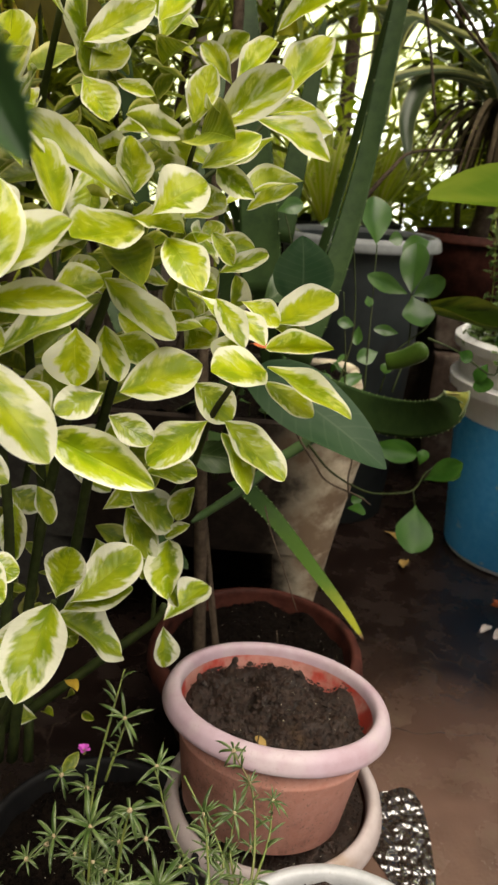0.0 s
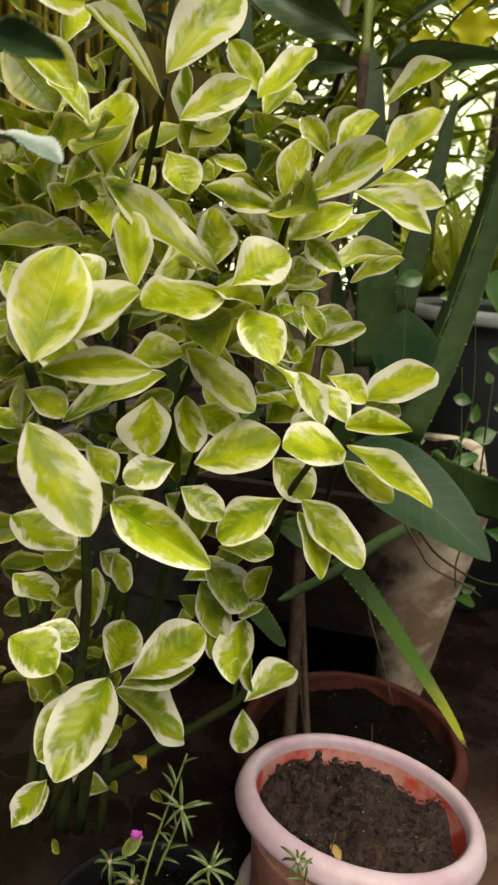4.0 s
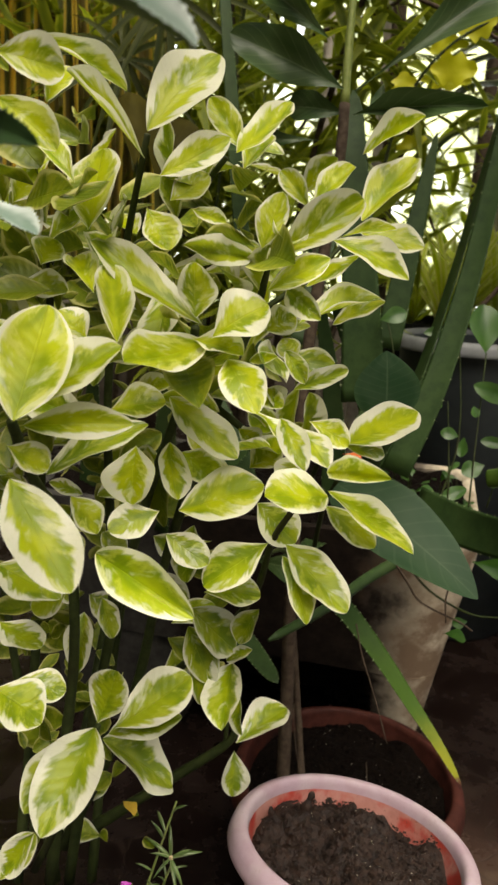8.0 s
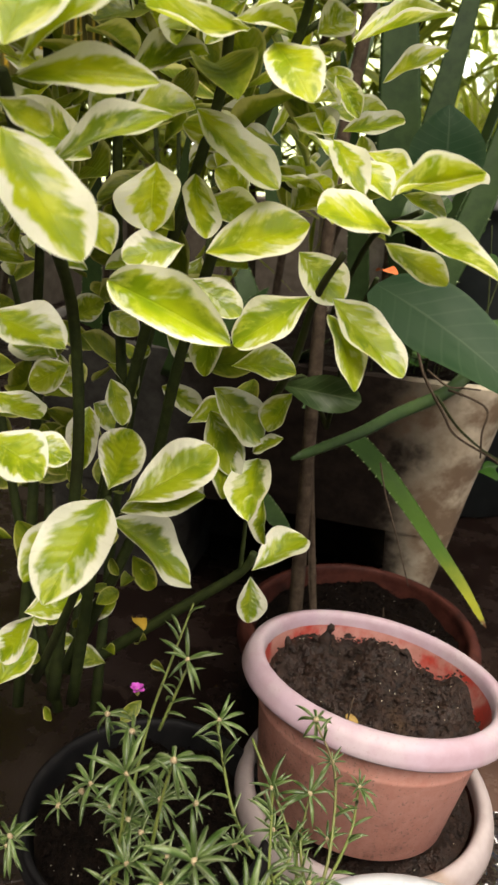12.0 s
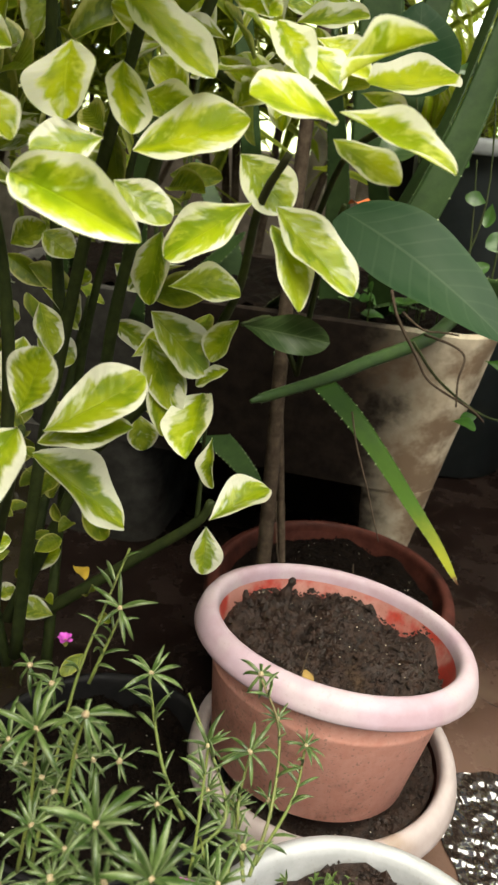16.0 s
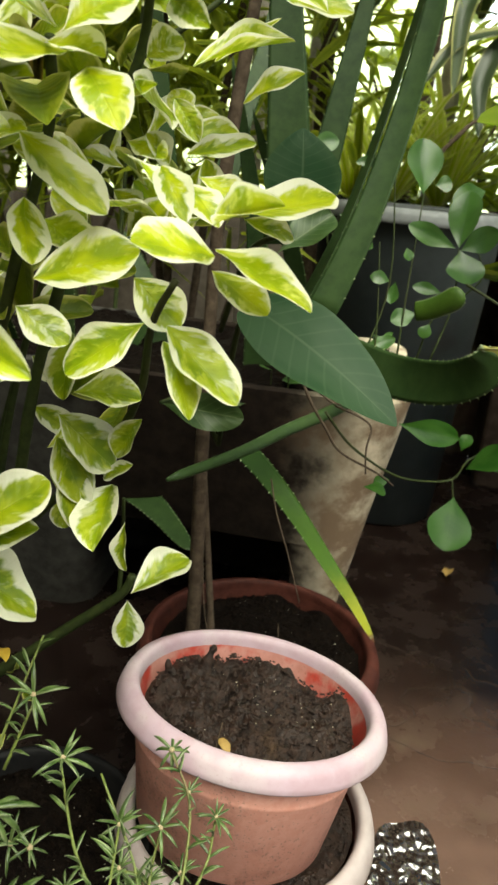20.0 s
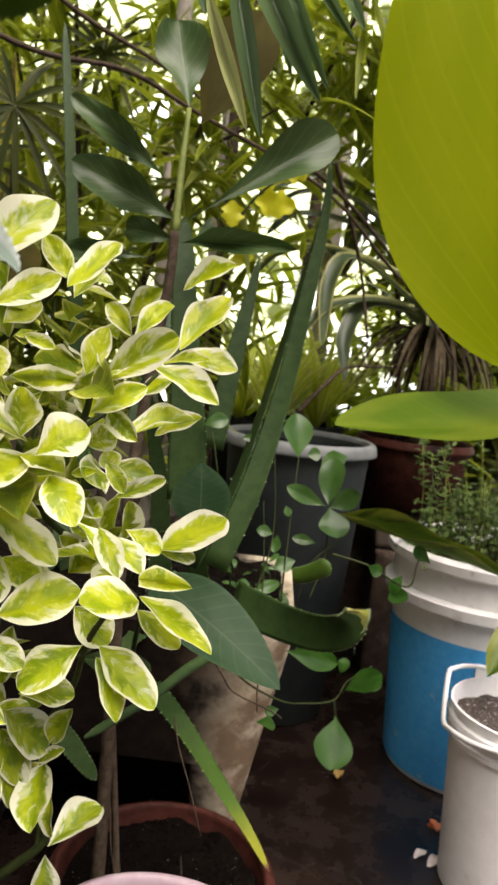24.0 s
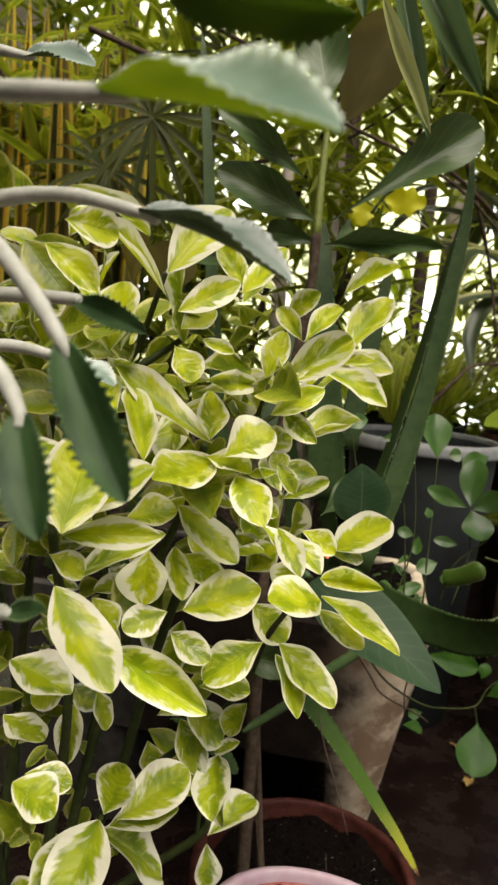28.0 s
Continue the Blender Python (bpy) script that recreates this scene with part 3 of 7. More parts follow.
        for i, j, k in ((0, 2, 4), (2, 1, 4), (1, 3, 4), (3, 0, 4), (2, 0, 5), (1, 2, 5), (3, 1, 5), (0, 3, 5)):
            faces.append((b + i, b + j, b + k))
    return mesh_of(name, verts, faces, material, smooth=False)


def box_mesh(name, corners, material, bevel=0.004, segments=2):
    """A block from its lower and upper four corners, with rounded edges."""
    bm = bmesh.new()
    v = [bm.verts.new(c) for c in corners]
    for f in ((3, 2, 1, 0), (4, 5, 6, 7), (0, 1, 5, 4), (1, 2, 6, 5), (2, 3, 7, 6), (3, 0, 4, 7)):
        bm.faces.new([v[i] for i in f])
    if bevel:
        bmesh.ops.bevel(bm, geom=list(bm.edges), offset=bevel, segments=segments, affect="EDGES", profile=0.6)
    me = bpy.data.meshes.new(name)
    bm.to_mesh(me)
    bm.free()
    me.materials.append(material)
    return me


# ---- leaves ----


def blade(name, material, outline, bend=0.0, fold=0.12, wave=0.0, nl=12, nw=6, teeth=0, seed=0, droop=0.0, thick=0.0, under=None):
    """A leaf along +y from 0 to 1, one unit wide at its broadest, whose base and tip stay on the axis."""
    rng = random.Random(seed)
    ph = rng.uniform(0, 6)
    verts, uvs, faces = [], [], []
    for i in range(nl + 1):
        v = i / nl
        v = 0.45 * v + 0.55 * (0.5 - 0.5 * math.cos(math.pi * v))
        w = outline(v)
        for j in range(nw + 1):
            u = 2 * j / nw - 1
            x = 0.5 * w * u
            if teeth and abs(u) > 0.99:
                x *= 1 + 0.19 * rng.uniform(0.6, 1.2) * (1, -0.2, -0.6)[i % 3]
            z = fold * abs(u) ** 1.3 * w * 0.5 + 4 * bend * v * (1 - v) + wave * abs(u) ** 2 * w * math.sin(ph + v * 9 + (2 if u > 0 else 0)) - droop * abs(u) ** 2 * w
            verts.append((x, v, z))
            uvs.append((0.5 + 0.5 * u, v))
    for i in range(nl):
        for j in range(nw):
            a = i * (nw + 1) + j
            faces.append((a, a + 1, a + nw + 2, a + nw + 1))
    if thick:
        n = len(verts)
        for (x, v, z), (uu, vv) in zip(list(verts), list(uvs)):
            verts.append((x * 1.03, v, z - thick * (1 - (2 * uu - 1) ** 4) * min(1, 8 * v, 8 * (1 - v)) - 0.002))
            uvs.append((uu, vv))
        faces += [tuple(q + n for q in f[::-1]) for f in list(faces)]
        for i in range(nl):
            for j in (0, nw):
                a = i * (nw + 1) + j
                b = a + nw + 1
                faces.append((a, b, b + n, a + n) if j == 0 else (b, a, a + n, b + n))
    me = mesh_of(name, verts, faces, material, uvs)
    if under and thick:
        me.materials.append(under)
        for i in range(nl * nw, 2 * nl * nw):
            me.polygons[i].material_index = 1
    return me


def elliptic(p=0.52, tip=0.55, base=0.68, point=0.0):
    """Outline of a full oval leaf that is broadest at p, with a blunt or slightly drawn-out tip."""
    def f(v):
        s = v ** (math.log(0.5) / math.log(p))
        w = math.sin(math.pi * min(1.0, max(0.0, s)))
        w = w ** (base if v < p else tip)
        return max(0.03, w * (1 - point * max(0.0, (v - 0.72) / 0.28) ** 1.5))
    return f


def oval(p=0.55, tip=0.9, base=0.75):
    """Outline of an oval leaf whose broadest place is at p."""
    def f(v):
        s = v ** (math.log(0.5) / math.log(p))
        w = math.sin(math.pi * min(1, max(0, s)))
        return max(0.02, w ** (base if v < p else tip))
    return f


def kinds(name, material, outlines, count, **kw):
    """Several shapes of one kind of leaf, by bend."""
    rng = random.Random(len(name))
    table = []
    for i in range(count):
        args = dict(kw)
        args["bend"] = kw.get("bend", 0.05) * (-1.0 + 3.0 * i / max(1, count - 1))
        args["fold"] = kw.get("fold", 0.12) * rng.uniform(0.5, 1.8)
        table.append(blade(name, material, outlines[i % len(outlines)], seed=i, **args))
    return table


VAR = kinds("leaf", M_VAR, (elliptic(0.56, 0.54, 0.84), elliptic(0.52, 0.58, 0.76), elliptic(0.60, 0.52, 0.92), elliptic(0.54, 0.64, 0.80)), 12, bend=0.04, fold=0.22, wave=0.04, nl=22, nw=8)
VARM = kinds("leaf", M_VARM, (elliptic(0.55, 0.54, 0.80), elliptic(0.58, 0.52, 0.86), elliptic(0.51, 0.60, 0.74)), 12, bend=0.04, fold=0.22, wave=0.045, nl=22, nw=8)
VARSHADE = kinds("leaf", M_VARSHADE, (elliptic(0.54, 0.52, 0.7), elliptic(0.52, 0.56, 0.65, 0.3)), 8, bend=0.035, fold=0.22, wave=0.03, nl=16, nw=6)
DARK = kinds("leaf", M_DARK, (elliptic(0.66, 0.45, 1.0), elliptic(0.60, 0.5, 0.85)), 6, bend=0.06, fold=0.24, wave=0.075, nl=20, nw=8)
DARKB = kinds("leaf", M_DARK, (elliptic(0.74, 0.46, 1.05),), 3, bend=0.07, fold=0.24, wave=0.05, nl=20, nw=8)
BIGL = [blade("leaf", M_GLOSS, oval(0.40, 0.75, 0.5), bend=0.05, fold=0.06, wave=0.015, nl=20, nw=10, seed=2)]
OLIVE = kinds("leaf", M_OLIVE, (oval(0.55, 0.6, 0.8),), 3, bend=0.04, fold=0.15, wave=0.02)
SPR = kinds("leaf", M_SPR, (oval(0.58, 0.6, 0.9), oval(0.6, 0.6)), 5, bend=0.05, fold=0.15, wave=0.03)
SPR2 = kinds("leaf", M_VINE, (oval(0.62, 0.55, 0.9), oval(0.6, 0.6)), 5, bend=0.05, fold=0.15, wave=0.03)
CAN = kinds("leaf", M_CANNA, (oval(0.5, 0.6, 0.42),), 3, bend=0.04, fold=0.12, wave=0.01, nl=24, nw=10)
CANY = kinds("leaf", M_CANNAY, (oval(0.37, 0.95, 0.95),), 3, bend=0.04, fold=0.12, wave=0.02, nl=24, nw=10)
CAND = kinds("leaf", M_CANNAD, (oval(0.45, 0.8, 0.8),), 3, bend=0.012, fold=0.25, wave=0.05, nl=18)
STRAP_L = kinds("leaf", M_STRAP, (oval(0.5, 0.6, 0.6),), 5, bend=0.05, fold=0.25, wave=0.02, nl=16)
SPROUT = kinds("leaf", M_HERB, (oval(0.5, 0.6, 0.6),), 2, bend=0.05, fold=0.25, wave=0.02, nl=16)
KALF = [blade("leaf", M_KAL, oval(0.5, 0.5, 0.42), bend=c, fold=0.22, wave=0.03, nl=60, nw=14, teeth=1, thick=0.008, seed=3, under=M_KALU) for c in (0.02, 0.05, 0.08)]
KALG = [blade("leaf", M_KAL, oval(0.5, 0.5, 0.42), bend=c, fold=0.22, wave=0.03, nl=60, nw=14, teeth=1, thick=0.008, seed=3, under=M_KALD) for c in (0.02, 0.05, 0.08)]
KALD = [blade("leaf", M_KALD, oval(0.55, 0.6, 0.5), bend=c, fold=0.2, wave=0.03, nl=60, nw=14, teeth=1, thick=0.02, seed=5, under=M_KALU) for c in (0.02, 0.05)]
KALM = [blade("leaf", M_KALM, oval(0.5, 0.55, 0.45), bend=c, fold=0.2, wave=0.04, nl=60, nw=14, teeth=1, thick=0.02, seed=6, under=M_KALM) for c in (0.02, 0.05)]
STRAPY = kinds("leaf", M_STRAPY, (oval(0.5, 0.6, 0.6),), 2, bend=0.05, fold=0.25, wave=0.02, nl=16)
YEL = kinds("leaf", M_YEL, (lambda v: max(0.05, math.sin(math.pi * v) ** 0.6 * (0.82 + 0.18 * math.cos(6 * math.pi * (v - 0.3)))),), 4, bend=0.05, fold=0.15, wave=0.1, nl=24)


def leaf(plant, table, base, tip, width, face, bend=0.0, name="leaf", label=""):
    """One leaf from its stalk to its tip, turned so that face is its upper side."""
    b, e = Vector(base), Vector(tip)
    y = e - b
    length = y.length
    y.normalize()
    z = Vector(face)
    z = (z - y * z.dot(y)).normalized()
    x = y.cross(z)
    pick = min(len(table) - 1, int((bend + 0.05) / 0.2 * len(table))) if bend >= -0.05 else 0
    # neighbouring leaves take different shapes
    pick = (pick + int(abs(b.x + b.z) * 977)) % len(table)
    m = Matrix((x * width, y * length, z * length)).transposed().to_4x4()
    m.translation = b
    return part(name, table[pick], plant, label, m)


def strap(plant, points, w0, w1, face, material, fold=0.25, name="leaf"):
    """A long strap leaf along a curve, hollow along its middle."""
    line = smooth_path(points, 20)
    z = Vector(face)
    verts, faces, uvs = [], [], []
    for i, q in enumerate(line):
        v = i / 20
        d = (line[min(i + 1, 20)] - line[max(i - 1, 0)]).normalized()
        n = (z - d * z.dot(d)).normalized()
        x = d.cross(n)
        w = (w0 + (w1 - w0) * v) * min(1, 0.6 + 3 * v) * math.sqrt(max(0.0, 1 - max(0, (v - 0.6) / 0.401) ** 2) + 0.003)
        for u in (-1, -0.5, 0, 0.5, 1):
            verts.append(q + x * (0.5 * w * u) + n * (fold * w * abs(u)))
            uvs.append((0.5 + 0.5 * u, v))
    for i in range(20):
        for j in range(4):
            a = i * 5 + j
            faces.append((a, a + 1, a + 6, a + 5))
    return part(name, mesh_of(name, verts, faces, material, uvs), plant)


# ---- the setting ----
tagged(new("floor", mesh_of("floor", [(-30, -30, 0), (30, -30, 0), (30, 30, 0), (-30, 30, 0)], [(0, 1, 2, 3)], M_FLOOR)), "wet dark brown cement floor with hairline cracks", "floor", kind="structure")


def puddle(name, cx, cy, rx, ry, seed):
    verts, n = [(cx, cy, 0.0025)], 40
    for k in range(n):
        a = 2 * math.pi * k / n
        q = 1 + 0.5 * noise.noise((1.2 * math.cos(a) + seed, 1.2 * math.sin(a), 0.5))
        verts.append((cx + rx * q * math.cos(a), cy + ry * q * math.sin(a), 0.0025))
    me = mesh_of(name, verts, [(0, 1 + k, 1 + (k + 1) % n) for k in range(n)], M_WATER)
    return tagged(new(name, me), "shallow puddle of clear water on the cement floor", "puddle", kind="structure")


puddle("water", 0.264, 0.81, 0.036, 0.080, 1.3)
tagged(new("backdrop", mesh_of("backdrop", [(-9, 7, -0.5), (9, 7, -0.5), (9, 7, 7), (-9, 7, 7)], [(0, 1, 2, 3)], M_GLOW)), "glowing sheet of hazy sky and greenery beyond the garden", "backdrop", kind="structure")

# ---- pots and buckets ----


def pot(name, loc, r_rim, r_base, h, rim_h, rim_out, body_mat, rim_mat, inner_mat, soil_mat, soil_down, label, tilt=(0, 0), seed=0, lumps=0.012, ridges=(), hollow=0.0):
    """A plastic pot with a rolled rim, an inner wall and soil."""
    p = thing(name, loc, label, "plant pot", "plant pots")
    p.rotation_euler = (radians(tilt[0]), radians(tilt[1]), 0)
    m = Matrix.LocRotScale(loc, Euler((radians(tilt[0]), radians(tilt[1]), 0)), None)
    rn = r_rim - rim_out

    def at_h(z):
        return r_base + (rn - r_base) * z / h
    prof = [(r_base * 0.9, 0), (r_base, 0.004)]
    for z0, d in ridges:
        prof += [(at_h(z0 - 0.0025), z0 - 0.0025), (at_h(z0) + d, z0 - 0.0012), (at_h(z0) + d, z0 + 0.0012), (at_h(z0 + 0.0025), z0 + 0.0025)]
    prof += [(at_h(h - rim_h), h - rim_h)]
    me = lathe_mesh("body", prof, body_mat, 64, low=True)
    part("body", me, p, "", m)
    rr = rim_h * 0.5
    prof = [(rn - 0.003, h - rim_h + 0.003), (r_rim - 0.003, h - rim_h + 0.0006), (r_rim - 0.0008, h - rim_h), (r_rim, h - rim_h + 0.0012), (r_rim - 0.0008, h - rim_h * 0.72), (r_rim - 0.0026, h - rim_h * 0.40), (r_rim - 0.0052, h - rim_h * 0.16), (rn + 0.0028, h - 0.0006), (rn + 0.0006, h), (rn - 0.0018, h - 0.0005), (rn - 0.0036, h - 0.0024), (rn - 0.0048, h - 0.006), (rn - 0.0054, h - 0.012)]
    part("rim", lathe_mesh("rim", prof, rim_mat, 72), p, "", m)
    zi = h - soil_down
    part("inner_wall", lathe_mesh("inner_wall", [(rn - 0.0055, h - 0.0118), (at_h(zi - 0.03) - 0.006, zi - 0.03)], inner_mat, 64), p, "", m)
    sr = at_h(zi) - 0.0065
    part("soil", soil_mesh("soil", sr, soil_mat, lumps, seed, hollow=hollow), p, "", m @ Matrix.Translation((0, 0, zi)))
    g = part("soil_litter", grit_mesh("soil_litter", sr * 0.97, 2600, 0.0015, soil_mat, zi + 0.001, seed, lumps, seed, hollow, sr), p, "", m)
    g["kind"] = "stuff"
    g = part("loose_soil", grit_mesh("loose_soil", sr * 0.96, 260, 0.0042, soil_mat, zi, seed + 9, lumps, seed, hollow, sr), p, "", m)
    g["kind"] = "stuff"
    g = part("grit", grit_mesh("grit", sr * 0.93, 80, 0.0007, M_GRIT, zi + 0.0018, seed + 5, lumps, seed, hollow, sr), p, "", m)
    g["kind"] = "stuff"
    return p, m, zi, sr


pink_pot, pm, pz, psr = pot("plant_pot", (0.0945, 0.7245, 0.150), 0.111, 0.079, 0.120, 0.0175, 0.0125, M_PINKB, M_PINK, M_RED, M_SOIL, 0.0185, "pink plastic pot of dark soil, set on another pot's soil", tilt=(-11, 4), seed=2, ridges=((0.078, 0.0007),), hollow=0.006, lumps=0.021)
lower_pot, lm, lz, lsr = pot("plant_pot", (0.106, 0.742, 0.0), 0.112, 0.078, 0.155, 0.022, 0.012, M_CREAM, M_CREAM, M_CLAY, M_SOIL, 0.012, "stained cream plastic pot under the pink pot", seed=5, lumps=0.004)
white_pot, wm, wz, wsr = pot("plant_pot", (0.155, 0.505, 0.036), 0.105, 0.075, 0.185, 0.02, 0.012, M_WHITEG, M_WHITEG, M_WHITEG, M_SOIL, 0.014, "dirty white pot of soil with tiny sprouts", seed=8)
clay_pot, cm, cz, csr = pot("plant_pot", (0.075, 1.002, 0.0), 0.147, 0.11, 0.135, 0.025, 0.014, M_CLAY, M_CLAY, M_CLAY, M_SOILD, 0.02, "low old red-brown clay pot of dark soil", seed=11, lumps=0.01)
grey_pot, gm, gz, gsr = pot("plant_pot", (0.215, 1.76, 0.0), 0.172, 0.12, 0.62, 0.026, 0.014, M_GREY, M_GREYR, M_GREY, M_SOILD, 0.03, "tall slate-grey planter with a pale rim", seed=14)
dark_pot, dm_, dz, dsr = pot("plant_pot", (-0.06, 0.66, 0.0), 0.105, 0.085, 0.15, 0.012, 0.006, M_BLACKP, M_BLACKP, M_BLACKP, M_SOILD, 0.02, "black plastic pot beneath the moss rose", seed=17)


rng = random.Random(40)
for i in range(34):
    a = radians(rng.uniform(15, 130))
    q = wsr * rng.uniform(0.72, 0.98)
    c = wm @ Vector((q * math.cos(a), q * math.sin(a), wz + 0.004))
    for k in range(5):
        d = Vector((rng.gauss(0, 1), rng.gauss(0, 1), rng.uniform(0.3, 1.0))).normalized()
        leaf(white_pot, SPROUT, c, c + d * rng.uniform(0.004, 0.008), 0.0015, (rng.gauss(0, 0.3), -0.3, 1), 0.02, "sprout_leaf")


def twig(owner, pts, r, name="twig"):
    part(name, tube_mesh(name, pts, r, r * 0.6, M_BARK, sides=6, n=6), owner)


part("clod", tube_mesh("clod", [(0.052, 0.786, 0.235), (0.054, 0.790, 0.253), (0.058, 0.794, 0.265)], 0.0075, 0.0025, M_SOIL, 7, 8, 0.3, 3), pink_pot)
part("clod", tube_mesh("clod", [(0.022, 0.762, 0.236), (0.024, 0.766, 0.252), (0.023, 0.768, 0.261)], 0.006, 0.0015, M_SOIL, 7, 8, 0.3, 4), pink_pot)
twig(pink_pot, [(0.085, 0.665, 0.245), (0.086, 0.672, 0.268), (0.088, 0.68, 0.285)], 0.0007)
twig(clay_pot, [(0.11, 0.93, 0.125), (0.105, 0.935, 0.16), (0.10, 0.94, 0.2)], 0.0009)
twig(clay_pot, [(0.06, 0.88, 0.125), (0.045, 0.9, 0.15), (0.02, 0.93, 0.2), (0.01, 0.95, 0.25)], 0.0009)

bucket_at = (0.612, 1.60, 0.0)
bucket = thing("bucket", bucket_at, "dirty white bucket with a faded blue label, used as planter", "bucket")
bm_ = Matrix.Translation(bucket_at)


def bucket_r(z):
    return 0.152 + (0.185 - 0.152) * z / 0.46


part("body", lathe_mesh("body", [(0.14, 0), (0.150, 0.003), (bucket_r(0.03), 0.03), (bucket_r(0.33), 0.33), (bucket_r(0.352), 0.352), (0.195, 0.356), (0.197, 0.375), (bucket_r(0.38) + 0.002, 0.38), (bucket_r(0.43), 0.43), (0.198, 0.436), (0.199, 0.452), (0.188, 0.46), (0.182, 0.457), (0.178, 0.43), (0.176, 0.40)], M_WHITEP, 72, crisp=True), bucket, "", bm_)
part("label", lathe_mesh("label", [(bucket_r(0.012) + 0.0015, 0.012), (bucket_r(0.29) + 0.0015, 0.29), (bucket_r(0.304) + 0.0015, 0.304)], M_BLUE, 72), bucket, "faded blue printed label", bm_)
for i in range(3):
    a = radians(258 + 9 * i)
    q = bucket_r(0.265) + 0.003
    part("letter_bar", box_mesh("letter_bar", [(x, y, z) for z in (-0.014, 0.014) for x, y in ((-0.010, -0.001), (0.010, -0.001), (0.010, 0.001), (-0.010, 0.001))], M_WHITEP, 0.0008, 1), bucket, "white lettering on the label", bm_ @ Matrix.Translation((q * math.cos(a), q * math.sin(a), 0.265)) @ Matrix.Rotation(a + math.pi / 2, 4, "Z"))
part("soil", soil_mesh("soil", 0.177, M_SOIL, 0.015, 21), bucket, "", bm_ @ Matrix.Translation((0, 0, 0.425)))

pail_at = (0.588, 1.235, 0.0)
pail = thing("pail", pail_at, "small white plastic pail of gritty soil, handle down", "pail")
km = Matrix.Translation(pail_at)
part("body", lathe_mesh("body", [(0.088, 0), (0.095, 0.004), (0.108, 0.24), (0.113, 0.242), (0.113, 0.25), (0.1085, 0.252), (0.110, 0.262), (0.115, 0.264), (0.115, 0.274), (0.110, 0.276), (0.112, 0.288), (0.1135, 0.293), (0.110, 0.294), (0.107, 0.27), (0.105, 0.25)], M_PAIL, 64, crisp=True), pail, "", km)
part("soil", soil_mesh("soil", 0.106, M_PERL, 0.012, 31), pail, "", km @ Matrix.Translation((0, 0, 0.262)))
hp = []
for i in range(13):
    a = radians(60 + 200 * i / 12)
    hp.append((pail_at[0] + 0.122 * math.cos(a), pail_at[1] + 0.122 * math.sin(a), 0.282 + 0.035 * math.sin(math.pi * i / 12) * (-0.7 if i > 6 else 1.0)))
part("handle", tube_mesh("handle", hp, 0.004, 0.004, M_PAIL, 8, 36), pail, "white plastic handle")

# ---- the cement trough ----
trough = thing("planter_trough", (-0.1, 1.12, 0.0), "whitewashed cement trough on two feet, chipped and stained", "planter")
TZ0, TZ1 = 0.185, 0.412


def trough_plan(grow, front, inset=0.0, n=8):
    """The trough's outline, with rounded corners: grow widens it, front is the place of its front face."""
    x0, x1, y0, y1 = -0.42 - grow + inset, 0.182 + grow + inset * -1, front + inset, 1.50 - inset
    r = max(0.012, 0.058 - inset)
    pts = []
    for cx, cy, a0 in ((x1 - r, y0 + r, -90), (x1 - r, y1 - r, 0), (x0 + r, y1 - r, 90), (x0 + r, y0 + r, 180)):
        for k in range(n + 1):
            a = radians(a0 + 90 * k / n)
            pts.append((cx + r * math.cos(a), cy + r * math.sin(a)))
    return pts


def trough_body():
    """Leaning walls in one cast, with an uneven, chipped rim and a hollow inside."""
    levels = [(TZ0, 0.0, 1.156, 0.0), (TZ0 + 0.075, 0.011, 1.143, 0.0), (TZ0 + 0.15, 0.024, 1.130, 0.0), (TZ1 - 0.012, 0.034, 1.118, 0.0), (TZ1 - 0.003, 0.0355, 1.1165, 0.001), (TZ1, 0.036, 1.116, 0.006), (TZ1, 0.036, 1.116, 0.013), (TZ1 - 0.005, 0.035, 1.117, 0.019), (TZ0 + 0.04, 0.008, 1.146, 0.022)]
    verts, faces = [], []
    m = 36
    for li, (z, g, f, ins) in enumerate(levels):
        for x, y in trough_plan(g, f, ins):
            chip = 0.0
            if li in (4, 5, 6):
                chip = 0.020 * max(0.0, noise.noise((x * 34 + 4, y * 34, 0.2)) - 0.12) + 0.03 * math.exp(-((x - 0.205) ** 2 + (y - 1.20) ** 2) / 0.0007)
            w = 0.0022 * noise.noise((x * 16, y * 16, z * 16))
            verts.append((x + w, y + w, z - chip))
    for i in range(len(levels) - 1):
        for k in range(m):
            faces.append((i * m + k, i * m + (k + 1) % m, (i + 1) * m + (k + 1) % m, (i + 1) * m + k))
    faces.append(tuple(range(m))[::-1])
    faces.append(tuple((len(levels) - 1) * m + k for k in range(m)))
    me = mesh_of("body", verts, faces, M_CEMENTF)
    me.set_sharp_from_angle(angle=radians(50))
    return me


def trough_foot(x0, x1, x0t, x1t, y0, y1, label=""):
    """A tapering foot whose outer corner is rounded like the wall above it."""
    verts, faces = [], []
    n = 6
    for z, a, b, f in ((0.0, x0, x1, y0 + 0.030), (TZ0 * 0.5, (x0 + x0t) / 2, (x1 + x1t) / 2, y0 + 0.015), (TZ0 - 0.0006, x0t, x1t, y0)):
        r = 0.05
        ring = [(a, f)] + [(b - r + r * math.sin(radians(90 * k / n)), f + r - r * math.cos(radians(90 * k / n))) for k in range(n + 1)] + [(b, y1), (a, y1)]
        verts += [(x + 0.0015 * noise.noise((x * 20, z * 20, 1.0)), y, z) for x, y in ring]
    m = n + 4
    for i in range(2):
        for k in range(m):
            faces.append((i * m + k, i * m + (k + 1) % m, (i + 1) * m + (k + 1) % m, (i + 1) * m + k))
    faces.append(tuple(range(m))[::-1])
    faces.append(tuple(2 * m + k for k in range(m)))
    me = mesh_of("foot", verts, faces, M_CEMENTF)
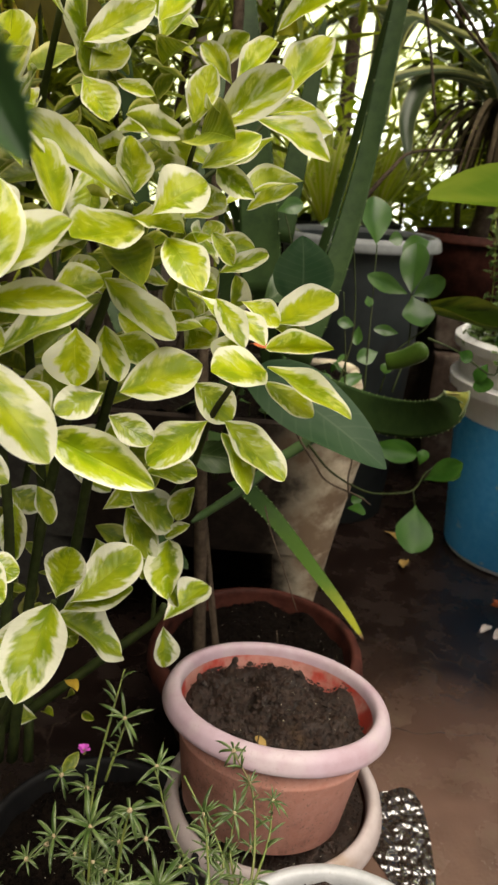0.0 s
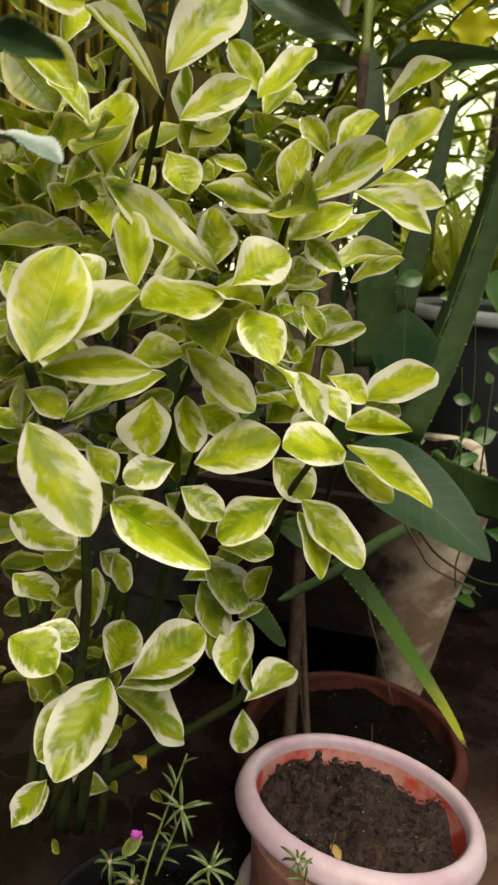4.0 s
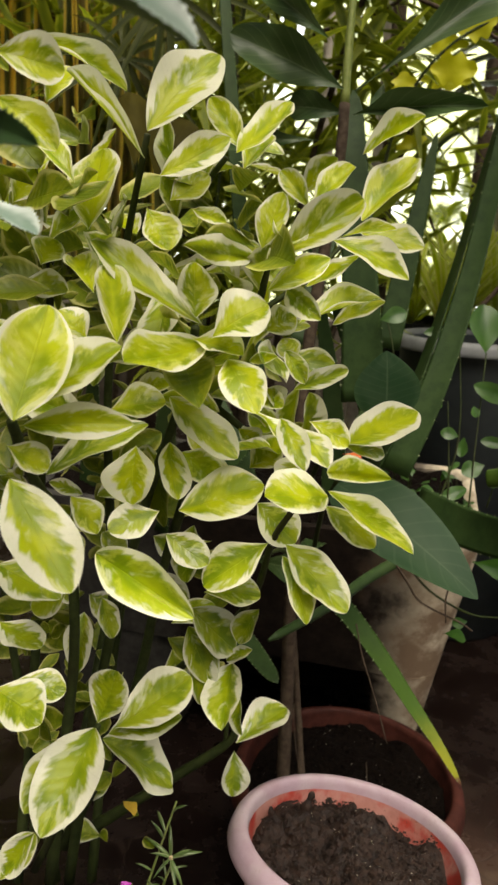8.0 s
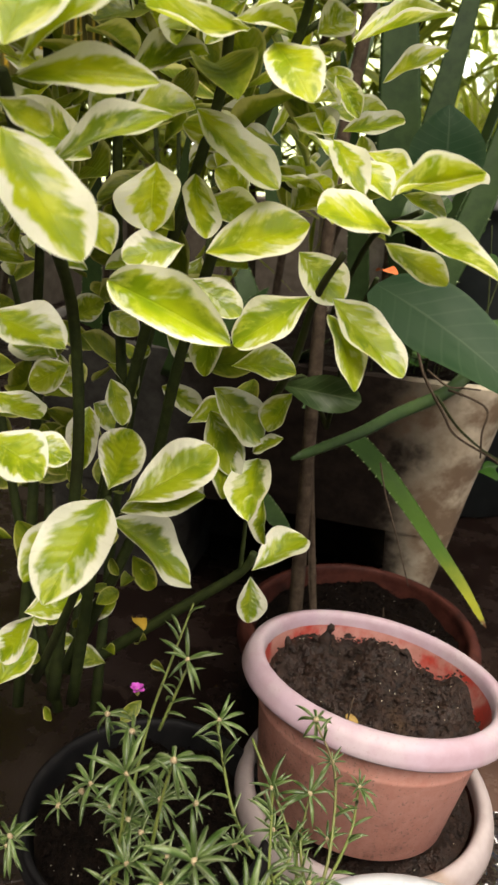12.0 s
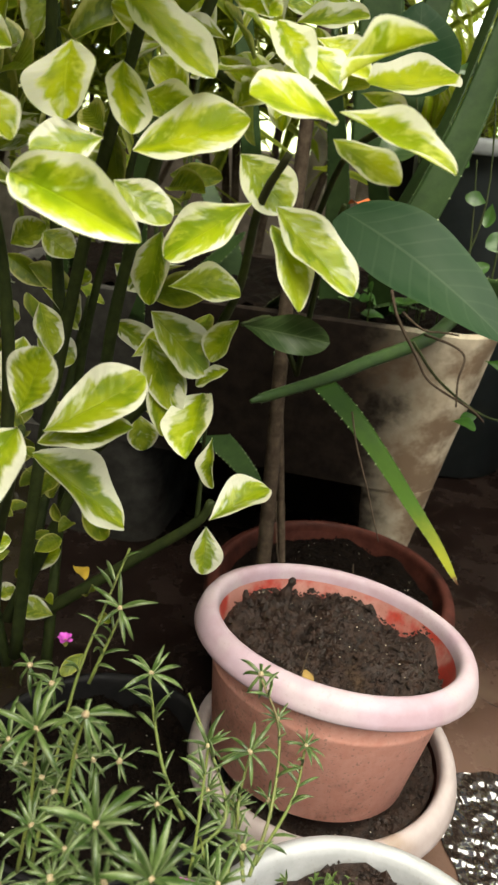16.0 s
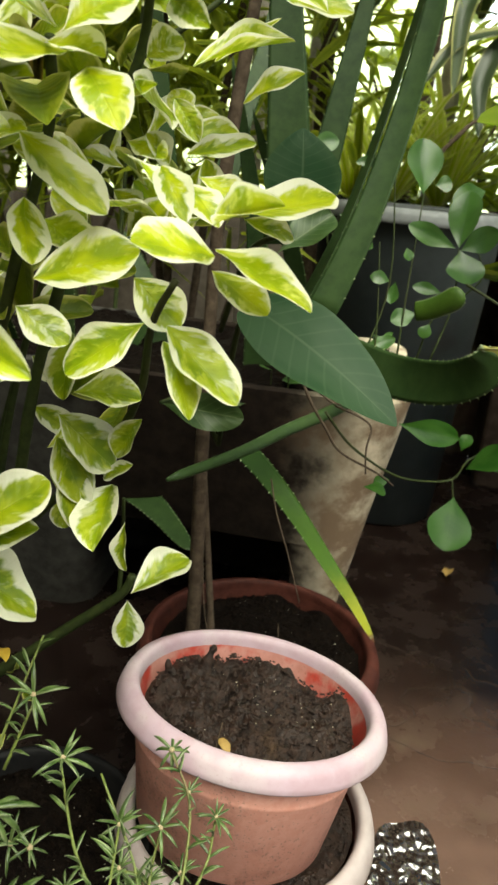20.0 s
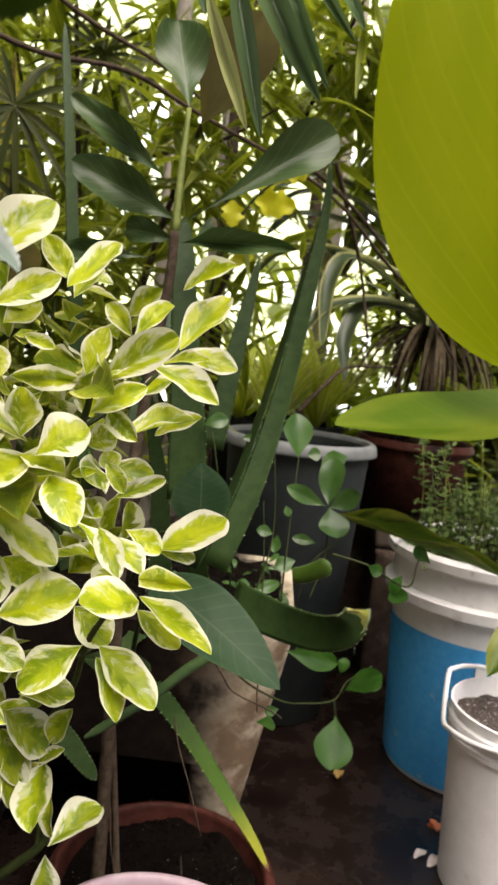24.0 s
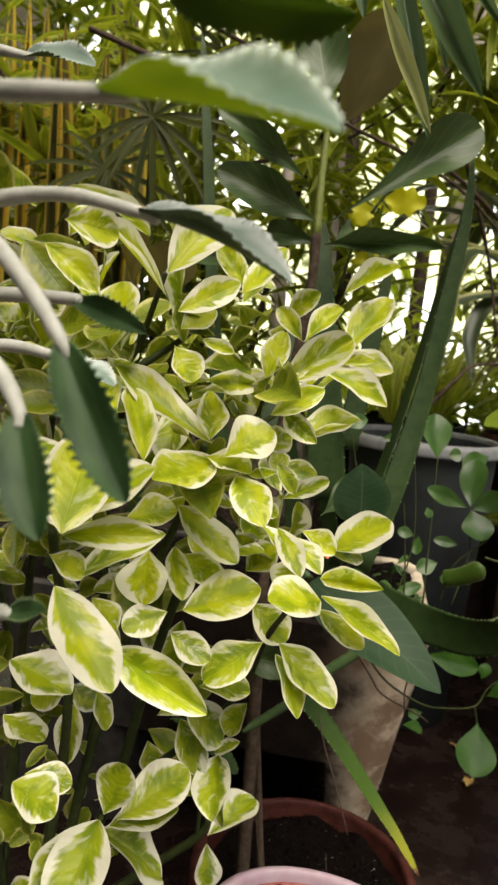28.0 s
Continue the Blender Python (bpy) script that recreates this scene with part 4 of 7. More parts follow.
    me.set_sharp_from_angle(angle=radians(40))
    return part("foot", me, trough, label)


part("body", trough_body(), trough)
trough_foot(0.098, 0.152, 0.086, 0.1802, 1.1578, 1.34)
trough_foot(-0.41, -0.215, -0.418, -0.205, 1.157, 1.34)
# added rear panel, no real foot: keeps the gap below the trough dark
trough_foot(-0.41, 0.166, -0.415, 0.17, 1.36, 1.49)
part("soil", mesh_of("soil", *[(lambda nx, ny: ([(-0.432 + 0.630 * i / nx, 1.138 + 0.344 * j / ny, 0.404 + 0.012 * noise.fractal((i * 0.35, j * 0.35, 1.0), 0.9, 2.0, 4)) for j in range(ny + 1) for i in range(nx + 1)], [(j * (nx + 1) + i, j * (nx + 1) + i + 1, (j + 1) * (nx + 1) + i + 1, (j + 1) * (nx + 1) + i) for j in range(ny) for i in range(nx)]))(60, 36)][0], M_SOILD, smooth=False), trough)

# ---- the variegated shrub ----
shrub = thing("shrub", (-0.1, 0.62, 0.3), "bushy shrub with yellow-green leaves edged in cream", "shrub")
leaf(shrub, VAR, (-0.063, 0.66, 0.829), (-0.032, 0.706, 0.883), 0.0380, (0.32, -0.81, 0.49), 0.04)
leaf(shrub, VAR, (-0.052, 0.654, 0.802), (-0.012, 0.671, 0.827), 0.0241, (0.19, -0.93, 0.31), 0.01)
leaf(shrub, VAR, (-0.014, 0.694, 0.821), (0.007, 0.761, 0.865), 0.0244, (0.14, -0.57, 0.81), 0.04)
leaf(shrub, VAR, (-0.016, 0.712, 0.827), (-0.04, 0.715, 0.859), 0.0206, (0.28, -0.92, 0.28), 0.04)
leaf(shrub, VAR, (-0.056, 0.638, 0.81), (-0.107, 0.639, 0.859), 0.0107, (0.54, -0.63, 0.56), -0.01)
leaf(shrub, VAR, (-0.085, 0.529, 0.842), (-0.062, 0.551, 0.838), 0.0246, (0.68, -0.71, 0.2), -0.02)
leaf(shrub, VAR, (-0.145, 0.67, 0.887), (-0.084, 0.676, 0.855), 0.0190, (0.37, -0.75, 0.55), 0.03)
leaf(shrub, VAR, (-0.103, 0.658, 0.768), (-0.107, 0.689, 0.822), 0.0418, (-0.2, -0.86, 0.47), 0.01)
leaf(shrub, VAR, (-0.036, 0.593, 0.779), (-0.021, 0.59, 0.757), 0.0232, (0.5, -0.74, 0.45), -0.02)
leaf(shrub, VAR, (-0.038, 0.678, 0.784), (-0.011, 0.666, 0.776), 0.0121, (-0.2, -0.8, 0.56), 0.08)
leaf(shrub, VAR, (-0.059, 0.692, 0.79), (-0.038, 0.71, 0.809), 0.0252, (0.12, -0.77, 0.62), 0.06)
leaf(shrub, VAR, (0.006, 0.681, 0.755), (-0.009, 0.577, 0.76), 0.0173, (0.98, -0.13, 0.13), -0.03)
leaf(shrub, VAR, (0.015, 0.656, 0.761), (0.024, 0.667, 0.795), 0.0199, (0.06, -0.95, 0.3), -0.0)
leaf(shrub, VAR, (0.02, 0.664, 0.753), (0.072, 0.687, 0.794), 0.0288, (0.18, -0.94, 0.31), 0.07)
leaf(shrub, VAR, (0.065, 0.754, 0.784), (0.097, 0.809, 0.834), 0.0307, (0.01, -0.68, 0.74), 0.02)
leaf(shrub, VAR, (0.034, 0.714, 0.789), (0.06, 0.728, 0.818), 0.0210, (-0.18, -0.82, 0.55), 0.06)
leaf(shrub, VAR, (0.05, 0.721, 0.769), (0.103, 0.728, 0.745), 0.0264, (0.36, -0.74, 0.57), 0.01)
leaf(shrub, VAR, (0.054, 0.723, 0.771), (0.091, 0.742, 0.778), 0.0113, (0.25, -0.71, 0.65), 0.09)
leaf(shrub, VAR, (0.022, 0.649, 0.736), (0.057, 0.663, 0.757), 0.0192, (0.08, -0.89, 0.46), 0.08)
leaf(shrub, VAR, (0.032, 0.722, 0.789), (0.01, 0.723, 0.814), 0.0169, (0.24, -0.94, 0.25), -0.04)
leaf(shrub, VAR, (-0.014, 0.63, 0.714), (-0.085, 0.625, 0.761), 0.0288, (0.47, -0.58, 0.66), -0.02)
leaf(shrub, VAR, (-0.011, 0.608, 0.72), (-0.015, 0.616, 0.751), 0.0299, (0.84, -0.5, 0.21), 0.07)
leaf(shrub, VAR, (-0.001, 0.607, 0.709), (0.029, 0.62, 0.729), 0.0347, (-0.02, -0.84, 0.55), 0.01)
leaf(shrub, VAR, (-0.017, 0.621, 0.706), (0.018, 0.61, 0.7), 0.0209, (-0.03, -0.6, 0.8), 0.04)
leaf(shrub, VAR, (-0.009, 0.63, 0.704), (-0.033, 0.556, 0.699), 0.0336, (0.52, -0.22, 0.83), 0.04)
leaf(shrub, VAR, (0.007, 0.615, 0.696), (0.032, 0.593, 0.67), 0.0270, (0.11, -0.7, 0.71), 0.08)
leaf(shrub, VAR, (0.017, 0.672, 0.709), (0.035, 0.679, 0.719), 0.0237, (0.06, -0.87, 0.49), 0.05)
leaf(shrub, VAR, (-0.044, 0.572, 0.707), (-0.074, 0.626, 0.746), 0.0237, (0.37, -0.4, 0.84), 0.06)
leaf(shrub, VAR, (-0.077, 0.612, 0.73), (-0.103, 0.637, 0.75), 0.0212, (0.24, -0.46, 0.86), 0.04)
leaf(shrub, VAR, (-0.079, 0.605, 0.703), (-0.097, 0.604, 0.719), 0.0241, (0.54, -0.57, 0.62), -0.01)
leaf(shrub, VAR, (-0.064, 0.499, 0.676), (-0.062, 0.531, 0.728), 0.0394, (0.3, -0.82, 0.48), 0.02)
leaf(shrub, VAR, (-0.072, 0.522, 0.672), (-0.028, 0.542, 0.709), 0.0297, (-0.11, -0.81, 0.57), -0.04)
leaf(shrub, VAR, (-0.072, 0.521, 0.668), (-0.02, 0.539, 0.67), 0.0190, (0.28, -0.84, 0.47), 0.01)
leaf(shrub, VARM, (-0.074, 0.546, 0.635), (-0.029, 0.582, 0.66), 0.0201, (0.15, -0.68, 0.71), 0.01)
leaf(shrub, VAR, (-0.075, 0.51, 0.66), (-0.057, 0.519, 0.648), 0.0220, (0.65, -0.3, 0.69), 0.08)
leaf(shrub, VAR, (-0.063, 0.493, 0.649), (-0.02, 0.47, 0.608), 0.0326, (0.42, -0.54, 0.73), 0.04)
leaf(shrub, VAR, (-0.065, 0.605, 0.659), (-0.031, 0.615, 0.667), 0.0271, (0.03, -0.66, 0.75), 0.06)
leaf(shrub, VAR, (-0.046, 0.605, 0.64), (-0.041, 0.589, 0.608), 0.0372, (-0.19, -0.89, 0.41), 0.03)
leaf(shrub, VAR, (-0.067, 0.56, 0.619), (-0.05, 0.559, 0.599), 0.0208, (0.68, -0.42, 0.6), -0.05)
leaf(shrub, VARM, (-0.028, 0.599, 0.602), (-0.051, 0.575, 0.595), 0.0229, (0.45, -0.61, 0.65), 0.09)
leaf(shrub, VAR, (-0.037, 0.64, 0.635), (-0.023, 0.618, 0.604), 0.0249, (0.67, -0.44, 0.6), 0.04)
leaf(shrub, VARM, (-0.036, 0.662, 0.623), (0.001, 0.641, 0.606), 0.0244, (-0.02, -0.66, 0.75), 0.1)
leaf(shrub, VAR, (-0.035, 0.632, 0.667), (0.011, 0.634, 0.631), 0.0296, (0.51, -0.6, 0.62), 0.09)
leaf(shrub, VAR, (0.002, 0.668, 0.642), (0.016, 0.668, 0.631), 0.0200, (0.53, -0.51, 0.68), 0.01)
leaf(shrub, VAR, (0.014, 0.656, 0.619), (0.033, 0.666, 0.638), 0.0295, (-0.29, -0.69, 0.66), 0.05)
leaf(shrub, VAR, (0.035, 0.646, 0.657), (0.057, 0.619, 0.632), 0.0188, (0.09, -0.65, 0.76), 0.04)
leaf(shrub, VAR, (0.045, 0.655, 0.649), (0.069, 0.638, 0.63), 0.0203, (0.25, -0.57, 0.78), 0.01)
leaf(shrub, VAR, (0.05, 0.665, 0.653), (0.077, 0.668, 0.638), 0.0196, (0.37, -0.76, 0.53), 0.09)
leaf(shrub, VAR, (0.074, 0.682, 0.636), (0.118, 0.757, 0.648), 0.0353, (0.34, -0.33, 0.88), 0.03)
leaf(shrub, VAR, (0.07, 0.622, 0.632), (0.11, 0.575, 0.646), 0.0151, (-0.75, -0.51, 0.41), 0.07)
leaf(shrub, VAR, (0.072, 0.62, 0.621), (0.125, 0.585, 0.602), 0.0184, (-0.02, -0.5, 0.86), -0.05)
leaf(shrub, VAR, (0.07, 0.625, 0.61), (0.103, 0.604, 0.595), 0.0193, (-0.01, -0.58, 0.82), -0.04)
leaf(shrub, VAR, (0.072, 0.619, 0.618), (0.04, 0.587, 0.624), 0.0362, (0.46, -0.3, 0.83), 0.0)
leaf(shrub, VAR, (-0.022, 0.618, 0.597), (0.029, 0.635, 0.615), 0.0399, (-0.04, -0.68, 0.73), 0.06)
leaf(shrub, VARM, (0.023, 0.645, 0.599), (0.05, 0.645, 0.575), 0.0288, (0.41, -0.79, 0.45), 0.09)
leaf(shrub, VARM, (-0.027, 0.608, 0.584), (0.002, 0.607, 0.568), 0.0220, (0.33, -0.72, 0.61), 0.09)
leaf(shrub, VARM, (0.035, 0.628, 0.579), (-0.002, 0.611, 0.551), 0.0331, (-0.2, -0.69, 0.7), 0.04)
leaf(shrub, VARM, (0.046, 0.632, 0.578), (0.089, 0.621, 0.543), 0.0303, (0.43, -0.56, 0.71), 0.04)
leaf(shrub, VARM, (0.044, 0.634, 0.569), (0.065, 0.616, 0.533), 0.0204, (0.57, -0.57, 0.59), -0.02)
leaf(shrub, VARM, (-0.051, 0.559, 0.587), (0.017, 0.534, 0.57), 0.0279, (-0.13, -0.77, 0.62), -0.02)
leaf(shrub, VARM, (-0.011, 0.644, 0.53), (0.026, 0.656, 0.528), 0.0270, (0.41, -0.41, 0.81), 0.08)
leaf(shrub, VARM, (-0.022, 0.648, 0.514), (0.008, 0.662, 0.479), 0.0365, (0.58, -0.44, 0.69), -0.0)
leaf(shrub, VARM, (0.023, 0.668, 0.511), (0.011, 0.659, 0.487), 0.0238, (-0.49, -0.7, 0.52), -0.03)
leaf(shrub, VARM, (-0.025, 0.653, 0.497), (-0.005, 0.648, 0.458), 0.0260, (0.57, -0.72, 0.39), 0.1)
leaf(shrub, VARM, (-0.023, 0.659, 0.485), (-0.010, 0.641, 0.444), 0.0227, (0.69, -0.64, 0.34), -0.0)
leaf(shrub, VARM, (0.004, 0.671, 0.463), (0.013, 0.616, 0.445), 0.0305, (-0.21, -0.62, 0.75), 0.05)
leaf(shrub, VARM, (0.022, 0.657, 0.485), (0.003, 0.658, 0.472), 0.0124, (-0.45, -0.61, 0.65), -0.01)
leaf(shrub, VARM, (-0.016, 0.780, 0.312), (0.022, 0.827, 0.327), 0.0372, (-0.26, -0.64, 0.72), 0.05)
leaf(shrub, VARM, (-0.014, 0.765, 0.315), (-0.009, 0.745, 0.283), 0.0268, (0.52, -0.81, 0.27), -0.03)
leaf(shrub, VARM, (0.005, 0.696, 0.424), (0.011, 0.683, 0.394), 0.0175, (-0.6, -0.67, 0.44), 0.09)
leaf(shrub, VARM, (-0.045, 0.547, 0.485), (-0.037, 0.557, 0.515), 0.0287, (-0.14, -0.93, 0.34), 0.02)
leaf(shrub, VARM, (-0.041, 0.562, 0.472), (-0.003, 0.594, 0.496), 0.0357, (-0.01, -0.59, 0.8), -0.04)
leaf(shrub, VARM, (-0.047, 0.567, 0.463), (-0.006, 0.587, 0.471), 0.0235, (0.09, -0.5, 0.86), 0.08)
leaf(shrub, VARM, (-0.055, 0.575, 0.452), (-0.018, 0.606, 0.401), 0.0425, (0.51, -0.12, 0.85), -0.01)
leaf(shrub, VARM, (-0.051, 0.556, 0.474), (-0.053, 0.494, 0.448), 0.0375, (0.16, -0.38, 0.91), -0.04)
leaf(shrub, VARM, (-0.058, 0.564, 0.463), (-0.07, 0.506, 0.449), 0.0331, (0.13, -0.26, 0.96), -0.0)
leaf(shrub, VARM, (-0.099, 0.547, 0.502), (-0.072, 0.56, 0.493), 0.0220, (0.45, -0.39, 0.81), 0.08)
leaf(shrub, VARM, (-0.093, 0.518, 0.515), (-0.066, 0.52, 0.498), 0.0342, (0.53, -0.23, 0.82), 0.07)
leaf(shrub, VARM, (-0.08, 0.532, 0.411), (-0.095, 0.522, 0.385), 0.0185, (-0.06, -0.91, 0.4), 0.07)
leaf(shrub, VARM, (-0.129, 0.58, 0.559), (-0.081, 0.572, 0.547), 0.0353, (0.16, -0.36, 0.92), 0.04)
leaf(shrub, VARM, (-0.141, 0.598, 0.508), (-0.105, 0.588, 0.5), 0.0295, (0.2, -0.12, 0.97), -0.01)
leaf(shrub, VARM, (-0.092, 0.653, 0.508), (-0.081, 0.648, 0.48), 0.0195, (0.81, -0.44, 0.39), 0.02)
leaf(shrub, VAR, (-0.113, 0.558, 0.717), (-0.092, 0.557, 0.694), 0.0363, (0.69, -0.35, 0.63), -0.01)
leaf(shrub, VAR, (-0.131, 0.645, 0.744), (-0.122, 0.652, 0.76), 0.0290, (-0.07, -0.91, 0.4), -0.04)
leaf(shrub, VAR, (-0.15, 0.655, 0.732), (-0.12, 0.661, 0.727), 0.0250, (0.23, -0.67, 0.71), -0.03)
leaf(shrub, VAR, (-0.181, 0.695, 0.785), (-0.164, 0.706, 0.81), 0.0253, (0.36, -0.92, 0.14), 0.02)
leaf(shrub, VAR, (-0.17, 0.705, 0.75), (-0.191, 0.712, 0.794), 0.0274, (0.82, -0.36, 0.45), 0.03)
leaf(shrub, VAR, (-0.127, 0.594, 0.836), (-0.091, 0.596, 0.808), 0.0243, (0.38, -0.8, 0.46), -0.05)
leaf(shrub, VAR, (-0.165, 0.718, 0.857), (-0.148, 0.728, 0.882), 0.0213, (0.04, -0.93, 0.37), 0.08)
leaf(shrub, VAR, (-0.072, 0.656, 0.664), (-0.046, 0.663, 0.669), 0.0181, (0.1, -0.76, 0.65), 0.03)
leaf(shrub, VAR, (-0.052, 0.731, 0.803), (-0.044, 0.741, 0.835), 0.0203, (-0.01, -0.95, 0.31), 0.08)
leaf(shrub, VAR, (-0.022, 0.742, 0.816), (-0.009, 0.769, 0.844), 0.0220, (0.12, -0.73, 0.67), -0.03)
leaf(shrub, VARM, (0.03, 0.714, 0.664), (0.063, 0.759, 0.675), 0.0157, (0.57, -0.56, 0.6), 0.09)
leaf(shrub, VAR, (0.03, 0.679, 0.658), (0.021, 0.663, 0.672), 0.0166, (0.87, -0.49, 0.01), 0.08)
leaf(shrub, VAR, (0.028, 0.719, 0.684), (0.018, 0.721, 0.699), 0.0190, (0.35, -0.88, 0.32), -0.05)
leaf(shrub, VAR, (0.006, 0.676, 0.668), (0.033, 0.663, 0.661), 0.0166, (-0.13, -0.69, 0.71), 0.03)
leaf(shrub, VARM, (0.024, 0.704, 0.693), (0.04, 0.702, 0.671), 0.0147, (0.35, -0.88, 0.33), 0.03)
leaf(shrub, VAR, (-0.016, 0.675, 0.622), (-0.034, 0.667, 0.638), 0.0223, (0.61, -0.74, 0.29), 0.0)
leaf(shrub, VAR, (0.054, 0.661, 0.633), (0.041, 0.636, 0.616), 0.0238, (-0.22, -0.49, 0.84), 0.07)
leaf(shrub, VARM, (0.072, 0.691, 0.632), (0.098, 0.72, 0.622), 0.0158, (0.73, -0.48, 0.48), -0.02)
leaf(shrub, VAR, (0.008, 0.665, 0.689), (0.029, 0.654, 0.695), 0.0083, (-0.48, -0.85, 0.2), -0.02)
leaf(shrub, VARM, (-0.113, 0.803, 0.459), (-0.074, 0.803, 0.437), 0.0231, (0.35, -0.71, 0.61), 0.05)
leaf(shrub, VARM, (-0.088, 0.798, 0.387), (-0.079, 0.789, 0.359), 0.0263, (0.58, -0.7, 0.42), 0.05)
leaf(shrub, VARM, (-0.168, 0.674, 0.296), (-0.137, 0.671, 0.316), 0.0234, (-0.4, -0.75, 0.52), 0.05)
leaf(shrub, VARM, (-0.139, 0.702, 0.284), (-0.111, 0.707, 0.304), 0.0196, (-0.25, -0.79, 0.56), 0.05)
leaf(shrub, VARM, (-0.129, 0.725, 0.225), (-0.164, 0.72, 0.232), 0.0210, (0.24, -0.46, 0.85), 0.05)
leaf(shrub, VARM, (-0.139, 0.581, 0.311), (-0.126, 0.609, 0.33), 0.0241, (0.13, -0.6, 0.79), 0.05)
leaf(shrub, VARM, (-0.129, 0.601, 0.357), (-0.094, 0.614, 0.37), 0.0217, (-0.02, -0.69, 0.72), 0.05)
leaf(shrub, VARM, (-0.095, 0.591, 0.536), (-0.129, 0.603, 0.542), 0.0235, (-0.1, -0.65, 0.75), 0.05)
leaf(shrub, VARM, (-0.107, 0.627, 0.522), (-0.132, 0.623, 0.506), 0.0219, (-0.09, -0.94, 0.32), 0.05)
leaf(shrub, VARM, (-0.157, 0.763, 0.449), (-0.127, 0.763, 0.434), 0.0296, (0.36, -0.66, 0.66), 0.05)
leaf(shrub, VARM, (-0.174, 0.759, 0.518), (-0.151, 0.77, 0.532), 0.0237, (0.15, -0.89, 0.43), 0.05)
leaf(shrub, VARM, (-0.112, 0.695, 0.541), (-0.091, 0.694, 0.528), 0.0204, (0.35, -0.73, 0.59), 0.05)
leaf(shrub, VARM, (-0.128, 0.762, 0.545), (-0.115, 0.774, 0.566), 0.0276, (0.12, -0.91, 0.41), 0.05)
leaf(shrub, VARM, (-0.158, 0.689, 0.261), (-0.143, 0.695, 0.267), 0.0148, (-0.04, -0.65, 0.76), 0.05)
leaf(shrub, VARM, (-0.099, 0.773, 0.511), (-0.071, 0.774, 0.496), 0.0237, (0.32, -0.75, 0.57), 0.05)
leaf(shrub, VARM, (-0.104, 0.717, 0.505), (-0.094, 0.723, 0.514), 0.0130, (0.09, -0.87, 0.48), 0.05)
stem(shrub, [(-0.134, 0.643, 0.252), (-0.124, 0.649, 0.363), (-0.118, 0.659, 0.458), (-0.117, 0.65, 0.554), (-0.088, 0.557, 0.627), (-0.078, 0.52, 0.67)], 0.0052, 0.0028, STEM_G, "stem")
stem(shrub, [(-0.136, 0.677, 0.219), (-0.118, 0.685, 0.365), (-0.103, 0.698, 0.465), (-0.07, 0.685, 0.579), (-0.035, 0.666, 0.67), (-0.021, 0.638, 0.711)], 0.0052, 0.0028, STEM_G, "stem")
stem(shrub, [(-0.144, 0.682, 0.248), (-0.094, 0.712, 0.38), (-0.063, 0.704, 0.517), (-0.028, 0.713, 0.646), (-0.003, 0.72, 0.714), (0.01, 0.699, 0.754)], 0.0052, 0.0028, STEM_G, "stem")
stem(shrub, [(-0.028, 0.713, 0.646), (0.022, 0.685, 0.624), (0.068, 0.627, 0.618)], 0.0032, 0.002, STEM_G, "stem")
stem(shrub, [(-0.003, 0.72, 0.714), (0.037, 0.738, 0.748), (0.064, 0.762, 0.783)], 0.0022, 0.0014, STEM_G, "stem")
stem(shrub, [(-0.103, 0.698, 0.465), (-0.12, 0.724, 0.645), (-0.105, 0.722, 0.753), (-0.072, 0.682, 0.83)], 0.0042, 0.0022, STEM_G, "stem")
stem(shrub, [(-0.105, 0.722, 0.753), (-0.068, 0.739, 0.784), (-0.03, 0.724, 0.822)], 0.0032, 0.002, STEM_G, "stem")
stem(shrub, [(-0.094, 0.712, 0.38), (-0.014, 0.687, 0.471), (0.018, 0.674, 0.521), (0.035, 0.641, 0.575), (0.049, 0.635, 0.602)], 0.0032, 0.002, STEM_G, "stem")
stem(shrub, [(-0.13, 0.613, 0.293), (-0.081, 0.584, 0.399), (-0.051, 0.56, 0.473)], 0.0032, 0.002, STEM_G, "stem")
stem(shrub, [(-0.158, 0.752, 0.198), (-0.074, 0.772, 0.267), (-0.027, 0.781, 0.307), (-0.016, 0.783, 0.328)], 0.0058, 0.0036, STEM_G, "stem")
stem(shrub, [(-0.027, 0.781, 0.307), (-0.026, 0.783, 0.357), (-0.021, 0.768, 0.406)], 0.0022, 0.0014, STEM_G, "stem")
stem(shrub, [(-0.198, 0.695, 0.183), (-0.203, 0.742, 0.367), (-0.21, 0.772, 0.523), (-0.185, 0.755, 0.728), (-0.159, 0.693, 0.758)], 0.0052, 0.0028, STEM_G, "stem")
stem(shrub, [(-0.18, 0.733, 0.151), (-0.23, 0.764, 0.317), (-0.266, 0.791, 0.451)], 0.0052, 0.0034, STEM_G, "stem")
stem(shrub, [(-0.147, 0.742, 0.153), (-0.155, 0.798, 0.311), (-0.142, 0.822, 0.456), (-0.107, 0.833, 0.595)], 0.0052, 0.0028, STEM_G, "stem")
stem(shrub, [(-0.225, 0.765, 0.157), (-0.253, 0.856, 0.296), (-0.282, 0.892, 0.404), (-0.308, 0.891, 0.529)], 0.0052, 0.0028, STEM_G, "stem")
stem(shrub, [(-0.199, 0.785, 0.149), (-0.2, 0.892, 0.355), (-0.182, 0.906, 0.45)], 0.0056, 0.003, STEM_G, "stem")


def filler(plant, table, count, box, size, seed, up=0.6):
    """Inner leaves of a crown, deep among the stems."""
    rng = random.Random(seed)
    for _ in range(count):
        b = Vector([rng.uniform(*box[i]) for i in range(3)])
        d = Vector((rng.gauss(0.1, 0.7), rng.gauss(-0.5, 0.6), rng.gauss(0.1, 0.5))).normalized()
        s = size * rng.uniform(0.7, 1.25)
